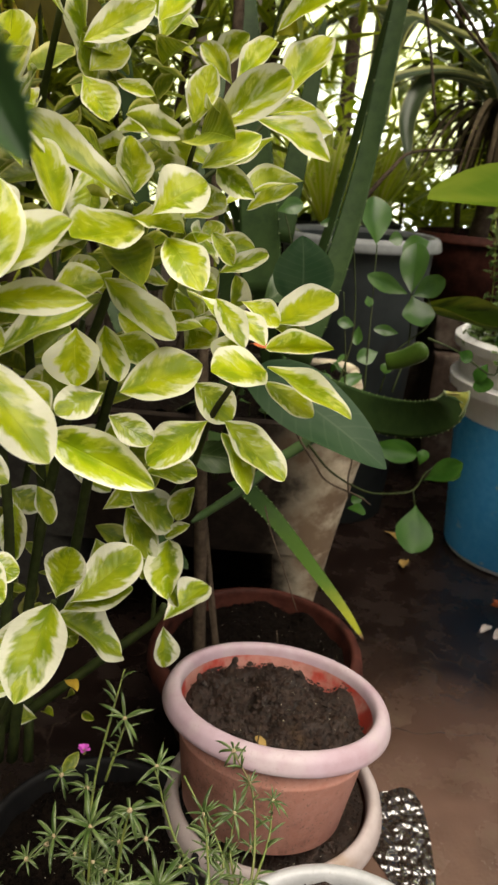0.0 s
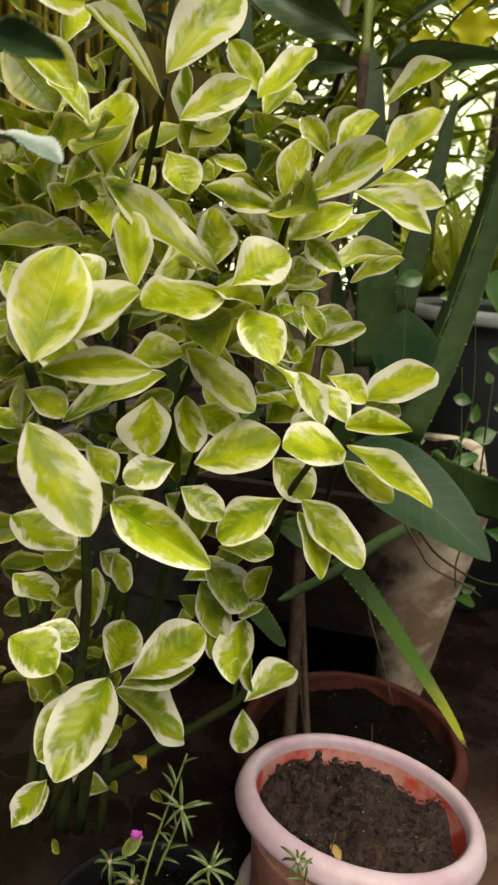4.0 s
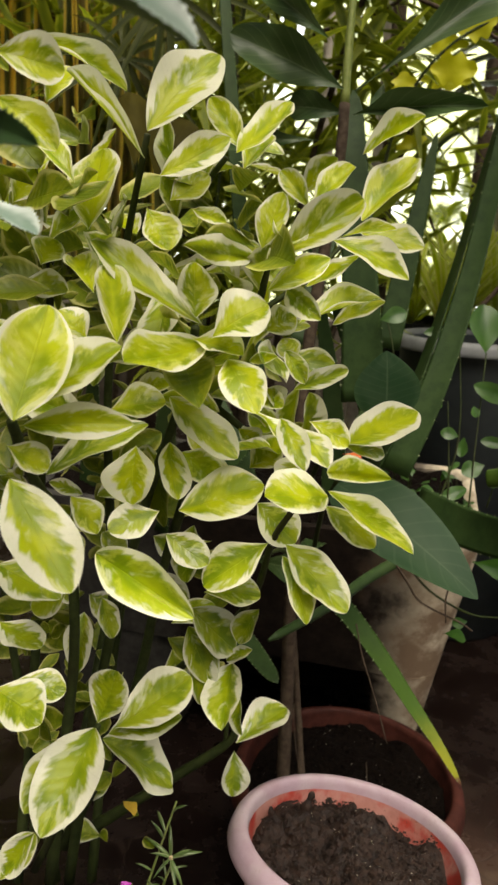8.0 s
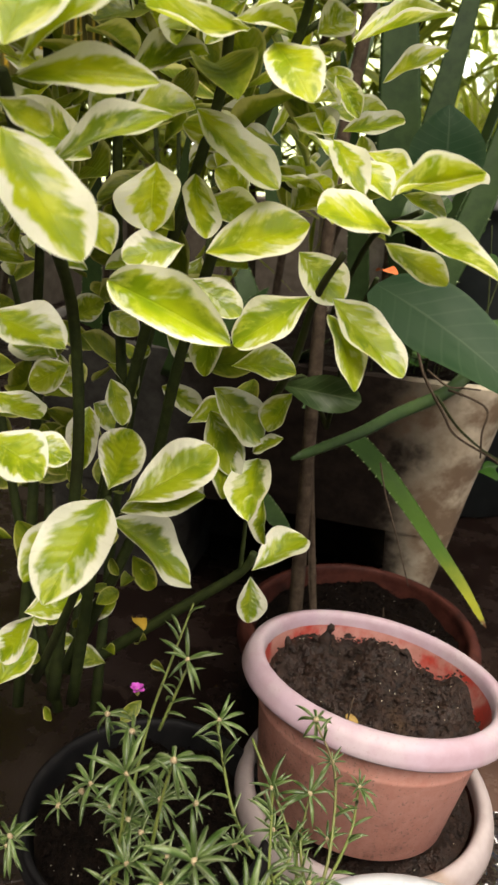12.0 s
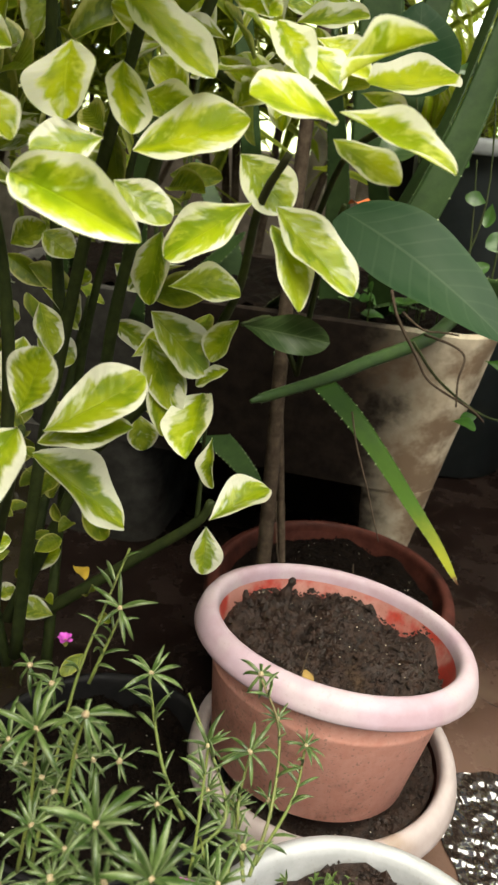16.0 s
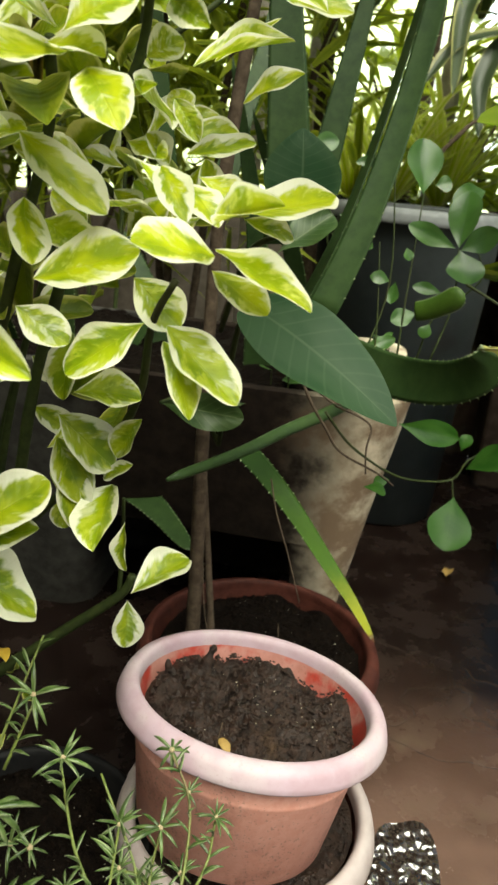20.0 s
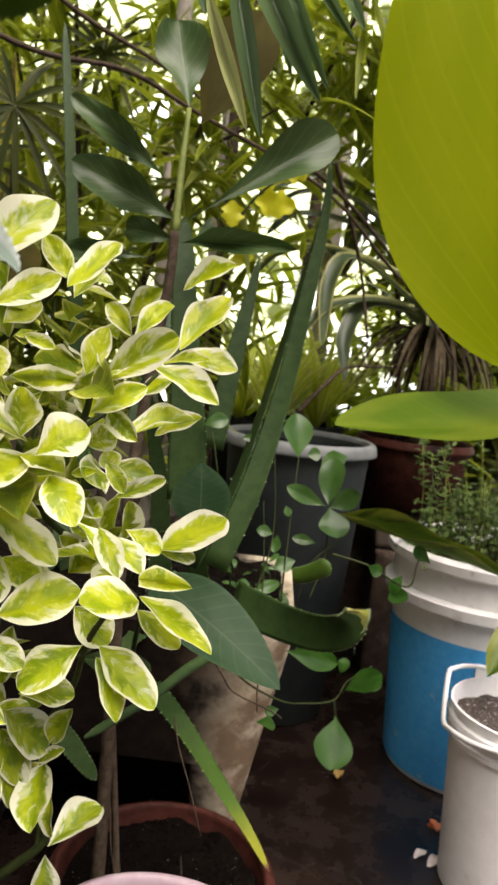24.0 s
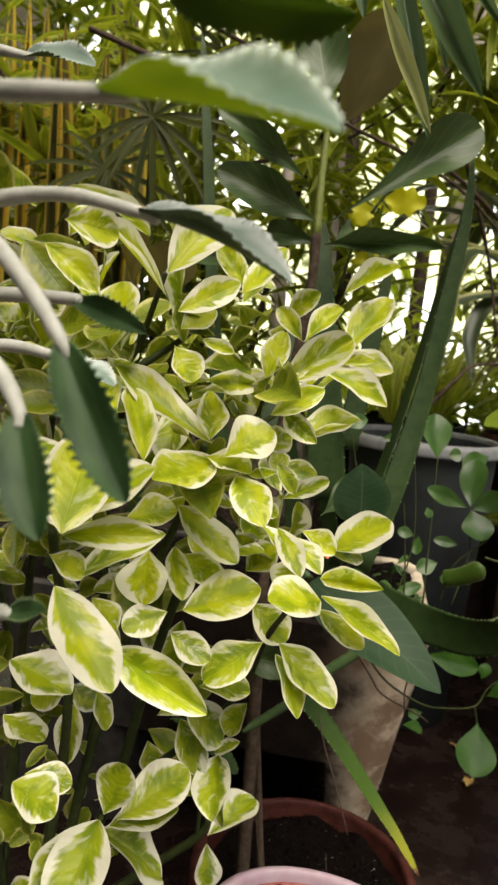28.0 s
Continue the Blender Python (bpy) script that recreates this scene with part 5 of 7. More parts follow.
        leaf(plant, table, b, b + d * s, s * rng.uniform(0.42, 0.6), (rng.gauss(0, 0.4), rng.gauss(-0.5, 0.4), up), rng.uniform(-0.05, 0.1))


# most inner leaves take the copy with shade painted in
filler(shrub, VARSHADE, 60, ((-0.22, 0.03), (0.64, 0.76), (0.60, 0.80)), 0.045, 1)
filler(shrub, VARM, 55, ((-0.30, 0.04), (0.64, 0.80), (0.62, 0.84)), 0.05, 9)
filler(shrub, VARSHADE, 75, ((-0.38, -0.08), (0.62, 0.88), (0.55, 0.88)), 0.05, 2)
filler(shrub, VARSHADE, 8, ((-0.25, -0.02), (0.68, 0.80), (0.36, 0.58)), 0.042, 3)
filler(shrub, VARSHADE, 8, ((-0.42, -0.15), (0.60, 0.88), (0.35, 0.6)), 0.045, 4)
filler(shrub, VARSHADE, 50, ((-0.36, -0.01), (0.72, 0.92), (0.46, 0.80)), 0.05, 5)
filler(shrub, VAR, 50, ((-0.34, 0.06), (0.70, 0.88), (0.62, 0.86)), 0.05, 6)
filler(shrub, VARSHADE, 60, ((-0.45, -0.16), (0.64, 0.95), (0.28, 0.62)), 0.048, 7)
filler(shrub, VARSHADE, 8, ((-0.22, -0.03), (0.70, 0.82), (0.30, 0.50)), 0.04, 8)
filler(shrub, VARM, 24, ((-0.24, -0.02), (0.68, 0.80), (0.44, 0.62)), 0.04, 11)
filler(shrub, VARSHADE, 34, ((-0.20, -0.06), (0.64, 0.74), (0.24, 0.44)), 0.024, 10)

# ---- the rubber plant in the clay pot ----
rubber_plant = thing("rubber_plant", (0.02, 0.95, 0.115), "slender rubber plant with large dull dark-green leaves", "house plant")
leaf(rubber_plant, DARKB, (0.011, 1.083, 0.938), (0.19, 1.142, 1.079), 0.0620, (0.22, -0.97, 0.13), 0.06)
leaf(rubber_plant, DARK, (0.012, 1.073, 0.912), (0.153, 1.01, 0.909), 0.0264, (-0.41, -0.91, 0.03), 0.06)
leaf(rubber_plant, DARK, (0, 1.083, 0.94), (-0.125, 1.047, 0.99), 0.0515, (0.27, -0.96, -0.02), 0.06)
leaf(rubber_plant, DARK, (-0.021, 1.086, 0.992), (-0.128, 1.037, 1.06), 0.0340, (0.35, -0.93, -0.12), 0.06)
leaf(rubber_plant, DARK, (-0.001, 1.129, 1.085), (-0.035, 1.172, 1.209), 0.0704, (0.15, -0.92, 0.35), 0.06)
leaf(rubber_plant, DARK, (0.003, 1.081, 0.915), (-0.066, 1.109, 0.927), 0.0356, (-0.37, -0.92, 0.11), 0.06)
leaf(rubber_plant, DARK, (0.02, 1.09, 0.915), (0.042, 1.159, 0.946), 0.0243, (0.65, -0.48, 0.59), 0.06)
leaf(rubber_plant, DARK, (-0.042, 1.189, 0.903), (-0.186, 1.178, 0.897), 0.0326, (0.07, -1, 0.06), 0.06)
# the brown tone on these two leaves paints the shade on them
leaf(rubber_plant, OLIVE, (-0.162, 0.874, 0.833), (-0.182, 0.912, 0.903), 0.0315, (0.45, -0.72, 0.53), 0.08)
leaf(rubber_plant, OLIVE, (-0.142, 0.876, 0.822), (-0.125, 0.92, 0.879), 0.0543, (0.44, -0.77, 0.47), 0.08)
leaf(rubber_plant, BIGL, (0.053, 0.838, 0.559), (0.181, 0.78, 0.493), 0.0712, (0.13, -0.61, 0.78), 0.1)
leaf(rubber_plant, BIGL, (0.093, 0.785, 0.636), (0.089, 0.79, 0.688), 0.0561, (0.41, -0.9, 0.12), 0.08)
leaf(rubber_plant, DARK, (-0.03, 0.894, 0.448), (0.05, 0.891, 0.444), 0.0343, (-0.02, -0.94, 0.35), 0.08)
leaf(rubber_plant, DARK, (0.046, 1.035, 0.58), (0.098, 1.059, 0.623), 0.0475, (-0.09, -0.82, 0.56), 0.08)
leaf(rubber_plant, OLIVE, (0.013, 1.145, 1.075), (0.077, 1.232, 1.255), 0.0933, (0.21, -0.91, 0.36), 0.06)
stem(rubber_plant, [(0.004, 0.95, 0.1), (-0.002, 0.97, 0.25), (-0.008, 0.985, 0.4), (-0.016, 1.03, 0.62), (0.001, 1.066, 0.85), (0.001, 1.082, 0.925)], .0085, .006, BARK, "trunk")
stem(rubber_plant, [(0.001, 1.081, 0.92), (-0.002, 1.105, 1.005), (-0.003, 1.129, 1.087)], .0055, .0035, M_STEMY, "young_shoot")
stem(rubber_plant, [(0.034, 0.94, 0.1), (0.016, 0.97, 0.2), (-0.006, 0.985, 0.36)], .005, .0035, BARK, "trunk")
stem(rubber_plant, [(0.01, 0.985, 0.38), (0.031, 0.912, 0.501), (0.053, 0.839, 0.563)], .003, .0022, STEM_G, "petiole")
stem(rubber_plant, [(0, 1, 0.5), (0.04, 0.891, 0.589), (0.081, 0.782, 0.619)], .003, .0022, STEM_G, "petiole")
stem(rubber_plant, [(0.01, 0.985, 0.38), (-0.01, 0.939, 0.444), (-0.03, 0.894, 0.448)], .003, .0022, STEM_G, "petiole")


# ---- the aloes in the trough ----
def aloe_blade(plant, points, w0, w1, face, thick=0.35, material=None, label="", plump=False):
    """A fleshy blade: hollow on its upper side, rounded below, with spines along both edges."""
    line = smooth_path(points, 24)
    z = Vector(face)
    verts, faces, uvs = [], [], []
    sec = 10
    span = sum((line[i + 1] - line[i]).length for i in range(24))
    cap = 1 - 0.5 * w1 / span if plump else 0.86
    edges = ([], [])
    for i, q in enumerate(line):
        s = i / 24
        d = (line[min(i + 1, 24)] - line[max(i - 1, 0)]).normalized()
        n = (z - d * z.dot(d)).normalized()
        x = d.cross(n)
        w = w0 + (w1 - w0) * s ** 1.2
        if s > cap:
            w *= math.sqrt(max(0.01, 1 - ((s - cap) / (1.001 - cap)) ** 2))
        for k in range(sec):
            a = 2 * math.pi * k / sec
            cx, cz = math.cos(a), math.sin(a)
            h = (0.12 if cz > 0 else 1.0) * thick * cz * 0.5 * w
            if plump:
                h = 0.5 * thick * cz * w
            elif cz > 0.2:
                h = -0.10 * w * thick * (cz - 0.2)
            verts.append(q + x * (0.5 * w * cx) + n * h)
            uvs.append((0.5 + 0.5 * cx, s))
        edges[0].append((q + x * 0.5 * w, x, d, w))
        edges[1].append((q - x * 0.5 * w, -x, d, w))
    for i in range(24):
        for k in range(sec):
            faces.append((i * sec + k, i * sec + (k + 1) % sec, (i + 1) * sec + (k + 1) % sec, (i + 1) * sec + k))
    faces.append(tuple(range(sec))[::-1])
    faces.append(tuple(24 * sec + k for k in range(sec)))
    b = part("blade", mesh_of("blade", verts, faces, material or M_ALOE, uvs), plant, label)
    sv, sf = [], []
    for side in edges:
        for i in range(1, 24):
            for f in (0.3,):
                q, x, d, w = side[i]
                q = q.lerp(side[i + 1][0], f) if i < 24 else q
                s = 0.0019 if w > 0.022 and not plump else 0.0012
                k = len(sv)
                n = d.cross(x)
                sv += [q - d * s * 0.5 - x * 0.001, q + d * s * 0.5 - x * 0.001, q + n * s * 0.35 - x * 0.001, q - n * s * 0.35 - x * 0.001, q + x * s + d * s * 0.4]
                sf += [(k, k + 2, k + 4), (k + 2, k + 1, k + 4), (k + 1, k + 3, k + 4), (k + 3, k, k + 4)]
    t = part("toothed_edge", mesh_of("toothed_edge", sv, sf, M_SPINE, smooth=False), b)
    t["kind"] = "stuff"
    return b


aloe = thing("aloe", (0.06, 1.2, 0.375), "large dark-green aloe with toothed tapering blades", "aloe")
aloe_blade(aloe, [(0.068, 1.053, 0.511), (0.107, 1.082, 0.614), (0.138, 1.121, 0.742), (0.169, 1.151, 0.905), (0.184, 1.164, 0.984), (0.186, 1.176, 1.055)], 0.0362, 0.0058, (-0.9, -0.35, 0.1), 0.3)
aloe_blade(aloe, [(0.096, 1.039, 0.519), (0.131, 1.068, 0.619), (0.158, 1.107, 0.745), (0.179, 1.14, 0.905), (0.187, 1.157, 0.983), (0.186, 1.172, 1.054)], 0.0355, 0.0057, (-0.25, -0.95, 0.1), 0.5)
aloe_blade(aloe, [(0.061, 1.25, 0.639), (0.079, 1.281, 0.771), (0.092, 1.308, 0.87), (0.1, 1.323, 0.935)], 0.0381, 0.0069, (0.04, -1, -0.07), 0.35)
aloe_blade(aloe, [(0.046, 1.123, 0.583), (0.03, 1.135, 0.72), (0.009, 1.164, 0.859), (-0.005, 1.198, 0.964)], 0.0556, 0.0201, (0.12, -0.99, -0.07), 0.35)
aloe_blade(aloe, [(-0.063, 1.256, 0.636), (-0.054, 1.307, 0.722), (-0.042, 1.369, 0.813), (-0.041, 1.421, 0.885)], 0.0326, 0.0148, (0.17, -0.98, -0.14), 0.35)
aloe_blade(aloe, [(-0.107, 1.191, 0.566), (-0.15, 1.213, 0.812), (-0.188, 1.243, 1.061), (-0.218, 1.274, 1.233)], 0.0250, 0.0100, (0.27, -0.93, -0.23), 0.35)
aloe_blade(aloe, [(0.033, 1.03, 0.36), (0.067, 1.0, 0.344), (0.106, 0.97, 0.316), (0.148, 0.935, 0.281), (0.177, 0.91, 0.257), (0.201, 0.893, 0.23)], 0.0317, 0.0070, (0.4, -0.5, 0.75), 0.3, material=M_ALOEG)
aloe_blade(aloe, [(0.168, 1.19, 0.425), (0.135, 1.088, 0.412), (0.08, 0.987, 0.405), (0.05, 0.893, 0.411), (0.006, 0.796, 0.415)], 0.0173, 0.0080, (0.12, -0.94, 0.31), 0.75, material=M_ALOE, plump=True)
# from here to the row's end: fill blades added to shade the trough
aloe_blade(aloe, [(-0.192, 1.206, 0.227), (-0.102, 1.132, 0.221), (-0.028, 1.052, 0.208)], 0.0482, 0.0161, (0, -0.5, 0.8), 0.35)
aloe_blade(aloe, [(-0.293, 1.241, 0.251), (-0.228, 1.205, 0.337), (-0.156, 1.154, 0.389)], 0.0501, 0.0134, (0, -0.5, 0.8), 0.35)
aloe_blade(aloe, [(-0.361, 1.231, 0.261), (-0.351, 1.235, 0.362), (-0.351, 1.191, 0.46)], 0.0501, 0.0134, (0, -0.5, 0.8), 0.35)
aloe_blade(aloe, [(-0.213, 1.261, 0.258), (-0.199, 1.28, 0.389), (-0.132, 1.289, 0.473)], 0.0534, 0.0150, (0, -0.5, 0.8), 0.35)
aloe_blade(aloe, [(-0.06, 1.26, 0.282), (-0.06, 1.178, 0.396), (-0.011, 1.081, 0.455)], 0.0514, 0.0145, (0, -0.5, 0.8), 0.35)
aloe_blade(aloe, [(-0.001, 1.281, 0.302), (0.039, 1.244, 0.396), (0.11, 1.186, 0.431)], 0.0482, 0.0129, (0, -0.5, 0.8), 0.35)
aloe_blade(aloe, [(-0.116, 1.285, 0.266), (-0.16, 1.311, 0.436), (-0.23, 1.352, 0.556)], 0.0501, 0.0167, (0, -0.5, 0.8), 0.35)
aloe_blade(aloe, [(0.049, 1.287, 0.291), (0.01, 1.159, 0.382), (-0.024, 1.027, 0.384)], 0.0450, 0.0129, (0, -0.5, 0.8), 0.35)
aloe_blade(aloe, [(-0.366, 1.184, 0.37), (-0.34, 1.147, 0.555), (-0.279, 1.035, 0.741)], 0.0454, .008, (-0.23, -0.8, 0.3), .4)
aloe_blade(aloe, [(-0.23, 1.12, 0.37), (-0.219, 1.112, 0.522), (-0.195, 1.089, 0.674)], 0.0472, .008, (-0.31, -0.8, 0.3), .4)
aloe_blade(aloe, [(0.008, 1.248, 0.37), (-0.009, 1.234, 0.575), (-0.049, 1.19, 0.78)], 0.0425, .008, (0.31, -0.8, 0.3), .4)
aloe_blade(aloe, [(0.076, 1.216, 0.37), (0.047, 1.208, 0.548), (-0.019, 1.185, 0.725)], 0.0401, .008, (-0.36, -0.8, 0.3), .4)
aloe_blade(aloe, [(0.123, 1.051, 0.478), (0.179, 0.999, 0.476), (0.223, 0.933, 0.491), (0.248, 0.893, 0.513), (0.256, 0.885, 0.534)], 0.0482, 0.0309, (-0.1, -0.96, 0.24), 0.4)
aloe_blade(aloe, [(0.19, 0.929, 0.554), (0.202, 0.922, 0.559), (0.214, 0.915, 0.567), (0.226, 0.909, 0.577)], 0.0173, 0.0210, (-0.1, -0.96, 0.28), 0.45, material=M_ALOEB, plump=True)
aloe_blade(aloe, [(0.25, 0.892, 0.517), (0.254, 0.888, 0.525), (0.257, 0.884, 0.536), (0.257, 0.885, 0.54)], 0.0297, 0.0221, (-0.16, -0.97, 0.19), 0.42, material=M_ALOETIP, label="withered curled tip")

# ---- seedlings and a trailing vine ----
seedlings = thing("seedlings", (0.2, 1.1, 0.4), "thin seedlings with small glossy oval leaves in the trough", "seedling")
leaf(seedlings, SPR, (0.058, 1.12, 0.687), (0.09, 1.129, 0.697), 0.0224, (0.14, -0.93, 0.34), 0.05)
leaf(seedlings, SPR, (0.148, 1.13, 0.678), (0.112, 1.107, 0.676), 0.0143, (0.5, -0.8, 0.34), 0.05)
leaf(seedlings, SPR, (0.19, 1.169, 0.65), (0.182, 1.191, 0.71), 0.0428, (0.26, -0.9, 0.35), 0.05)
leaf(seedlings, SPR, (0.235, 1.114, 0.599), (0.24, 1.154, 0.658), 0.0385, (-0.41, -0.74, 0.54), 0.05)
leaf(seedlings, SPR, (0.237, 1.113, 0.596), (0.274, 1.11, 0.62), 0.0300, (-0.3, -0.89, 0.34), 0.05)
leaf(seedlings, SPR, (0.231, 1.113, 0.598), (0.177, 1.112, 0.618), 0.0237, (0.14, -0.93, 0.35), 0.05)
leaf(seedlings, SPR, (0.237, 1.113, 0.596), (0.249, 1.077, 0.565), 0.0415, (-0.01, -0.65, 0.76), 0.05)
leaf(seedlings, SPR, (0.166, 1.088, 0.558), (0.144, 1.086, 0.562), 0.0158, (0.15, -0.89, 0.43), 0.05)
leaf(seedlings, SPR, (0.172, 1.089, 0.558), (0.17, 1.08, 0.535), 0.0145, (-0.34, -0.86, 0.37), 0.05)
leaf(seedlings, SPR, (0.223, 1.094, 0.551), (0.191, 1.091, 0.555), 0.0145, (0.15, -0.89, 0.43), 0.05)
leaf(seedlings, SPR, (0.199, 1.082, 0.528), (0.173, 1.074, 0.517), 0.0224, (0.02, -0.83, 0.55), 0.05)
leaf(seedlings, SPR, (0.215, 1.08, 0.518), (0.209, 1.074, 0.503), 0.0158, (-0.3, -0.82, 0.5), 0.05)
leaf(seedlings, SPR, (0.101, 1.102, 0.622), (0.133, 1.104, 0.613), 0.0158, (0.14, -0.92, 0.37), 0.05)
leaf(seedlings, SPR, (0.117, 1.095, 0.597), (0.143, 1.097, 0.591), 0.0145, (0.15, -0.91, 0.39), 0.05)
leaf(seedlings, SPR, (0.179, 1.103, 0.594), (0.184, 1.099, 0.581), 0.0118, (0.22, -0.9, 0.37), 0.05)
leaf(seedlings, SPR, (0.2, 1.131, 0.66), (0.218, 1.136, 0.664), 0.0197, (0.12, -0.91, 0.4), 0.05)
leaf(seedlings, SPR, (0.26, 1.183, 0.659), (0.223, 1.155, 0.644), 0.0274, (0.34, -0.75, 0.57), 0.05)
leaf(seedlings, SPR, (0.147, 1.058, 0.486), (0.181, 1.069, 0.5), 0.0171, (0.01, -0.82, 0.57), 0.05)
leaf(seedlings, SPR, (0.146, 1.06, 0.492), (0.127, 1.059, 0.496), 0.0158, (0.17, -0.85, 0.5), 0.05)
rng = random.Random(61)
for _ in range(46):
    b = Vector((rng.uniform(0.03, 0.195), rng.uniform(1.13, 1.42), 0.408 + rng.uniform(0.0, 0.035)))
    d = Vector((rng.gauss(0, 1), rng.gauss(-0.3, 1), rng.gauss(0.3, 0.5))).normalized()
    n = rng.uniform(0.014, 0.032)
    leaf(seedlings, SPR if rng.random() < 0.7 else SPR2, b, b + d * n, n * 0.5, (rng.gauss(0, 0.3), -0.4, 1), 0.05)
    if b.z > 0.42:
        stem(seedlings, [(b.x, b.y + 0.006, 0.40), (b.x, b.y + 0.002, b.z - 0.008), tuple(b)], 0.0010, 0.0007, STEM_G, "stem")
stem(seedlings, [(0.148, 1.054, 0.474), (0.166, 1.088, 0.558), (0.154, 1.132, 0.679)], 0.0012, 0.0008, STEM_G, "stem")
stem(seedlings, [(0.185, 1.06, 0.477), (0.186, 1.087, 0.548), (0.191, 1.169, 0.65)], 0.0012, 0.0008, STEM_G, "stem")
stem(seedlings, [(0.221, 1.067, 0.481), (0.237, 1.092, 0.54), (0.235, 1.113, 0.598)], 0.0012, 0.0008, STEM_G, "stem")
stem(seedlings, [(0.109, 1.105, 0.511), (0.079, 1.109, 0.649), (0.067, 1.122, 0.688)], 0.0012, 0.0008, STEM_G, "stem")
stem(seedlings, [(0.207, 1.08, 0.476), (0.22, 1.085, 0.527), (0.263, 1.106, 0.566), (0.257, 1.134, 0.599)], 0.0012, 0.0008, STEM_G, "stem")
stem(seedlings, [(0.161, 1.056, 0.475), (0.158, 1.073, 0.522), (0.149, 1.1, 0.597)], 0.0012, 0.0008, STEM_G, "stem")
vine = thing("vine", (0.15, 1.0, 0.4), "trailing vine with bright green leaves hanging over the floor", "vine")
leaf(vine, SPR2, (0.282, 1.114, 0.307), (0.276, 1.061, 0.258), 0.0539, (0.06, -0.67, 0.74), 0.05)
leaf(vine, SPR2, (0.203, 1.132, 0.384), (0.276, 1.123, 0.378), 0.0334, (-0.07, -0.88, 0.46), 0.05)
leaf(vine, SPR2, (0.291, 1.128, 0.339), (0.337, 1.114, 0.375), 0.0318, (-0.48, -0.82, 0.3), 0.05)
leaf(vine, SPR2, (0.283, 1.134, 0.359), (0.29, 1.143, 0.379), 0.0169, (-0.27, -0.85, 0.46), 0.05)
leaf(vine, SPR2, (0.197, 1.017, 0.356), (0.18, 1.012, 0.351), 0.0138, (0.05, -0.82, 0.57), 0.05)
leaf(vine, SPR2, (0.308, 1.146, 0.359), (0.343, 1.138, 0.345), 0.0282, (-0.04, -0.89, 0.45), 0.05)
stem(vine, [(0.119, 0.99, 0.431), (0.15, 1.006, 0.392), (0.199, 1.057, 0.347), (0.235, 1.098, 0.327), (0.277, 1.121, 0.326), (0.294, 1.133, 0.35), (0.33, 1.161, 0.364)], 0.0016, 0.001, STEM_G, "stem")
stem(vine, [(0.277, 1.121, 0.326), (0.282, 1.113, 0.303)], 0.001, 0.0008, STEM_G, "stem")
stem(vine, [(0.23, 0.934, 0.581), (0.282, 1.015, 0.551), (0.351, 1.096, 0.506), (0.38, 1.181, 0.524), (0.423, 1.229, 0.577)], 0.0014, 0.001, STEM_G, "stem")
leaf(vine, SPR2, (0.282, 1.015, 0.551), (0.3, 1.016, 0.543), 0.0166, (0.16, -0.94, 0.31), 0.05)
leaf(vine, SPR2, (0.335, 1.095, 0.508), (0.342, 1.093, 0.483), 0.0271, (0.03, -1, 0.09), 0.05)
leaf(vine, SPR2, (0.397, 1.181, 0.518), (0.37, 1.181, 0.539), 0.0196, (0.13, -0.98, 0.18), 0.05)
leaf(vine, SPR2, (0.341, 1.097, 0.52), (0.329, 1.094, 0.496), 0.0181, (-0.37, -0.88, 0.3), 0.05)
stem(vine, [(0.093, 0.939, 0.487), (0.103, 0.922, 0.467), (0.125, 0.921, 0.435), (0.141, 0.931, 0.411), (0.181, 0.954, 0.385), (0.198, 0.968, 0.369)], 0.0016, 0.001, BARK, "stem")
stem(vine, [(0.129, 0.979, 0.442), (0.155, 0.949, 0.443), (0.167, 0.943, 0.435), (0.165, 0.938, 0.415), (0.168, 0.936, 0.39)], 0.0013, 0.0009, BARK, "stem")
stem(vine, [(0.073, 0.964, 0.358), (0.084, 0.944, 0.331), (0.102, 0.93, 0.292), (0.121, 0.913, 0.248)], 0.001, 0.0006, BARK, "stem")
stem(vine, [(0.105, 0.966, 0.463), (0.126, 0.956, 0.452), (0.144, 0.968, 0.449), (0.16, 0.987, 0.444)], 0.0012, 0.0009, BARK, "stem")
leaf(vine, SPR2, (0.168, 0.946, 0.372), (0.191, 0.948, 0.368), 0.0210, (0.2, -0.19, 0.96), 0.05)

# ---- the broad-leaved plant in the bucket ----
canna = thing("canna", (0.70, 1.6, 0.43), "broad-leaved plant with large yellow-green leaves, one painted backlit", "plant")
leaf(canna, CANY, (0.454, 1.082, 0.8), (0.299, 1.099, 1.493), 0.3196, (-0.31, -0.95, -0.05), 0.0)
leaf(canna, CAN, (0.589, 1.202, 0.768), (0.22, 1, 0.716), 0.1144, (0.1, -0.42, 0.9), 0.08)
leaf(canna, CAND, (0.254, 1.217, 0.563), (0.512, 1.176, 0.508), 0.0257, (0.06, -0.63, 0.77), 0.12)
leaf(canna, CAND, (0.612, 1.324, 0.425), (0.532, 1.269, 0.325), 0.062, (-0.44, -0.64, 0.63), 0.05)
stem(canna, [(0.677, 1.69, 0.458), (0.657, 1.666, 0.595), (0.617, 1.435, 0.689), (0.496, 1.074, 0.782)], 0.009, 0.005, STEM_G, "stem")
stem(canna, [(0.674, 1.69, 0.458), (0.653, 1.708, 0.613), (0.622, 1.604, 0.76), (0.588, 1.203, 0.777)], 0.012, 0.006, BARK, "stem")
stem(canna, [(0.695, 1.69, 0.46), (0.657, 1.5, 0.558), (0.534, 1.17, 0.496)], 0.006, 0.004, STEM_G, "stem")

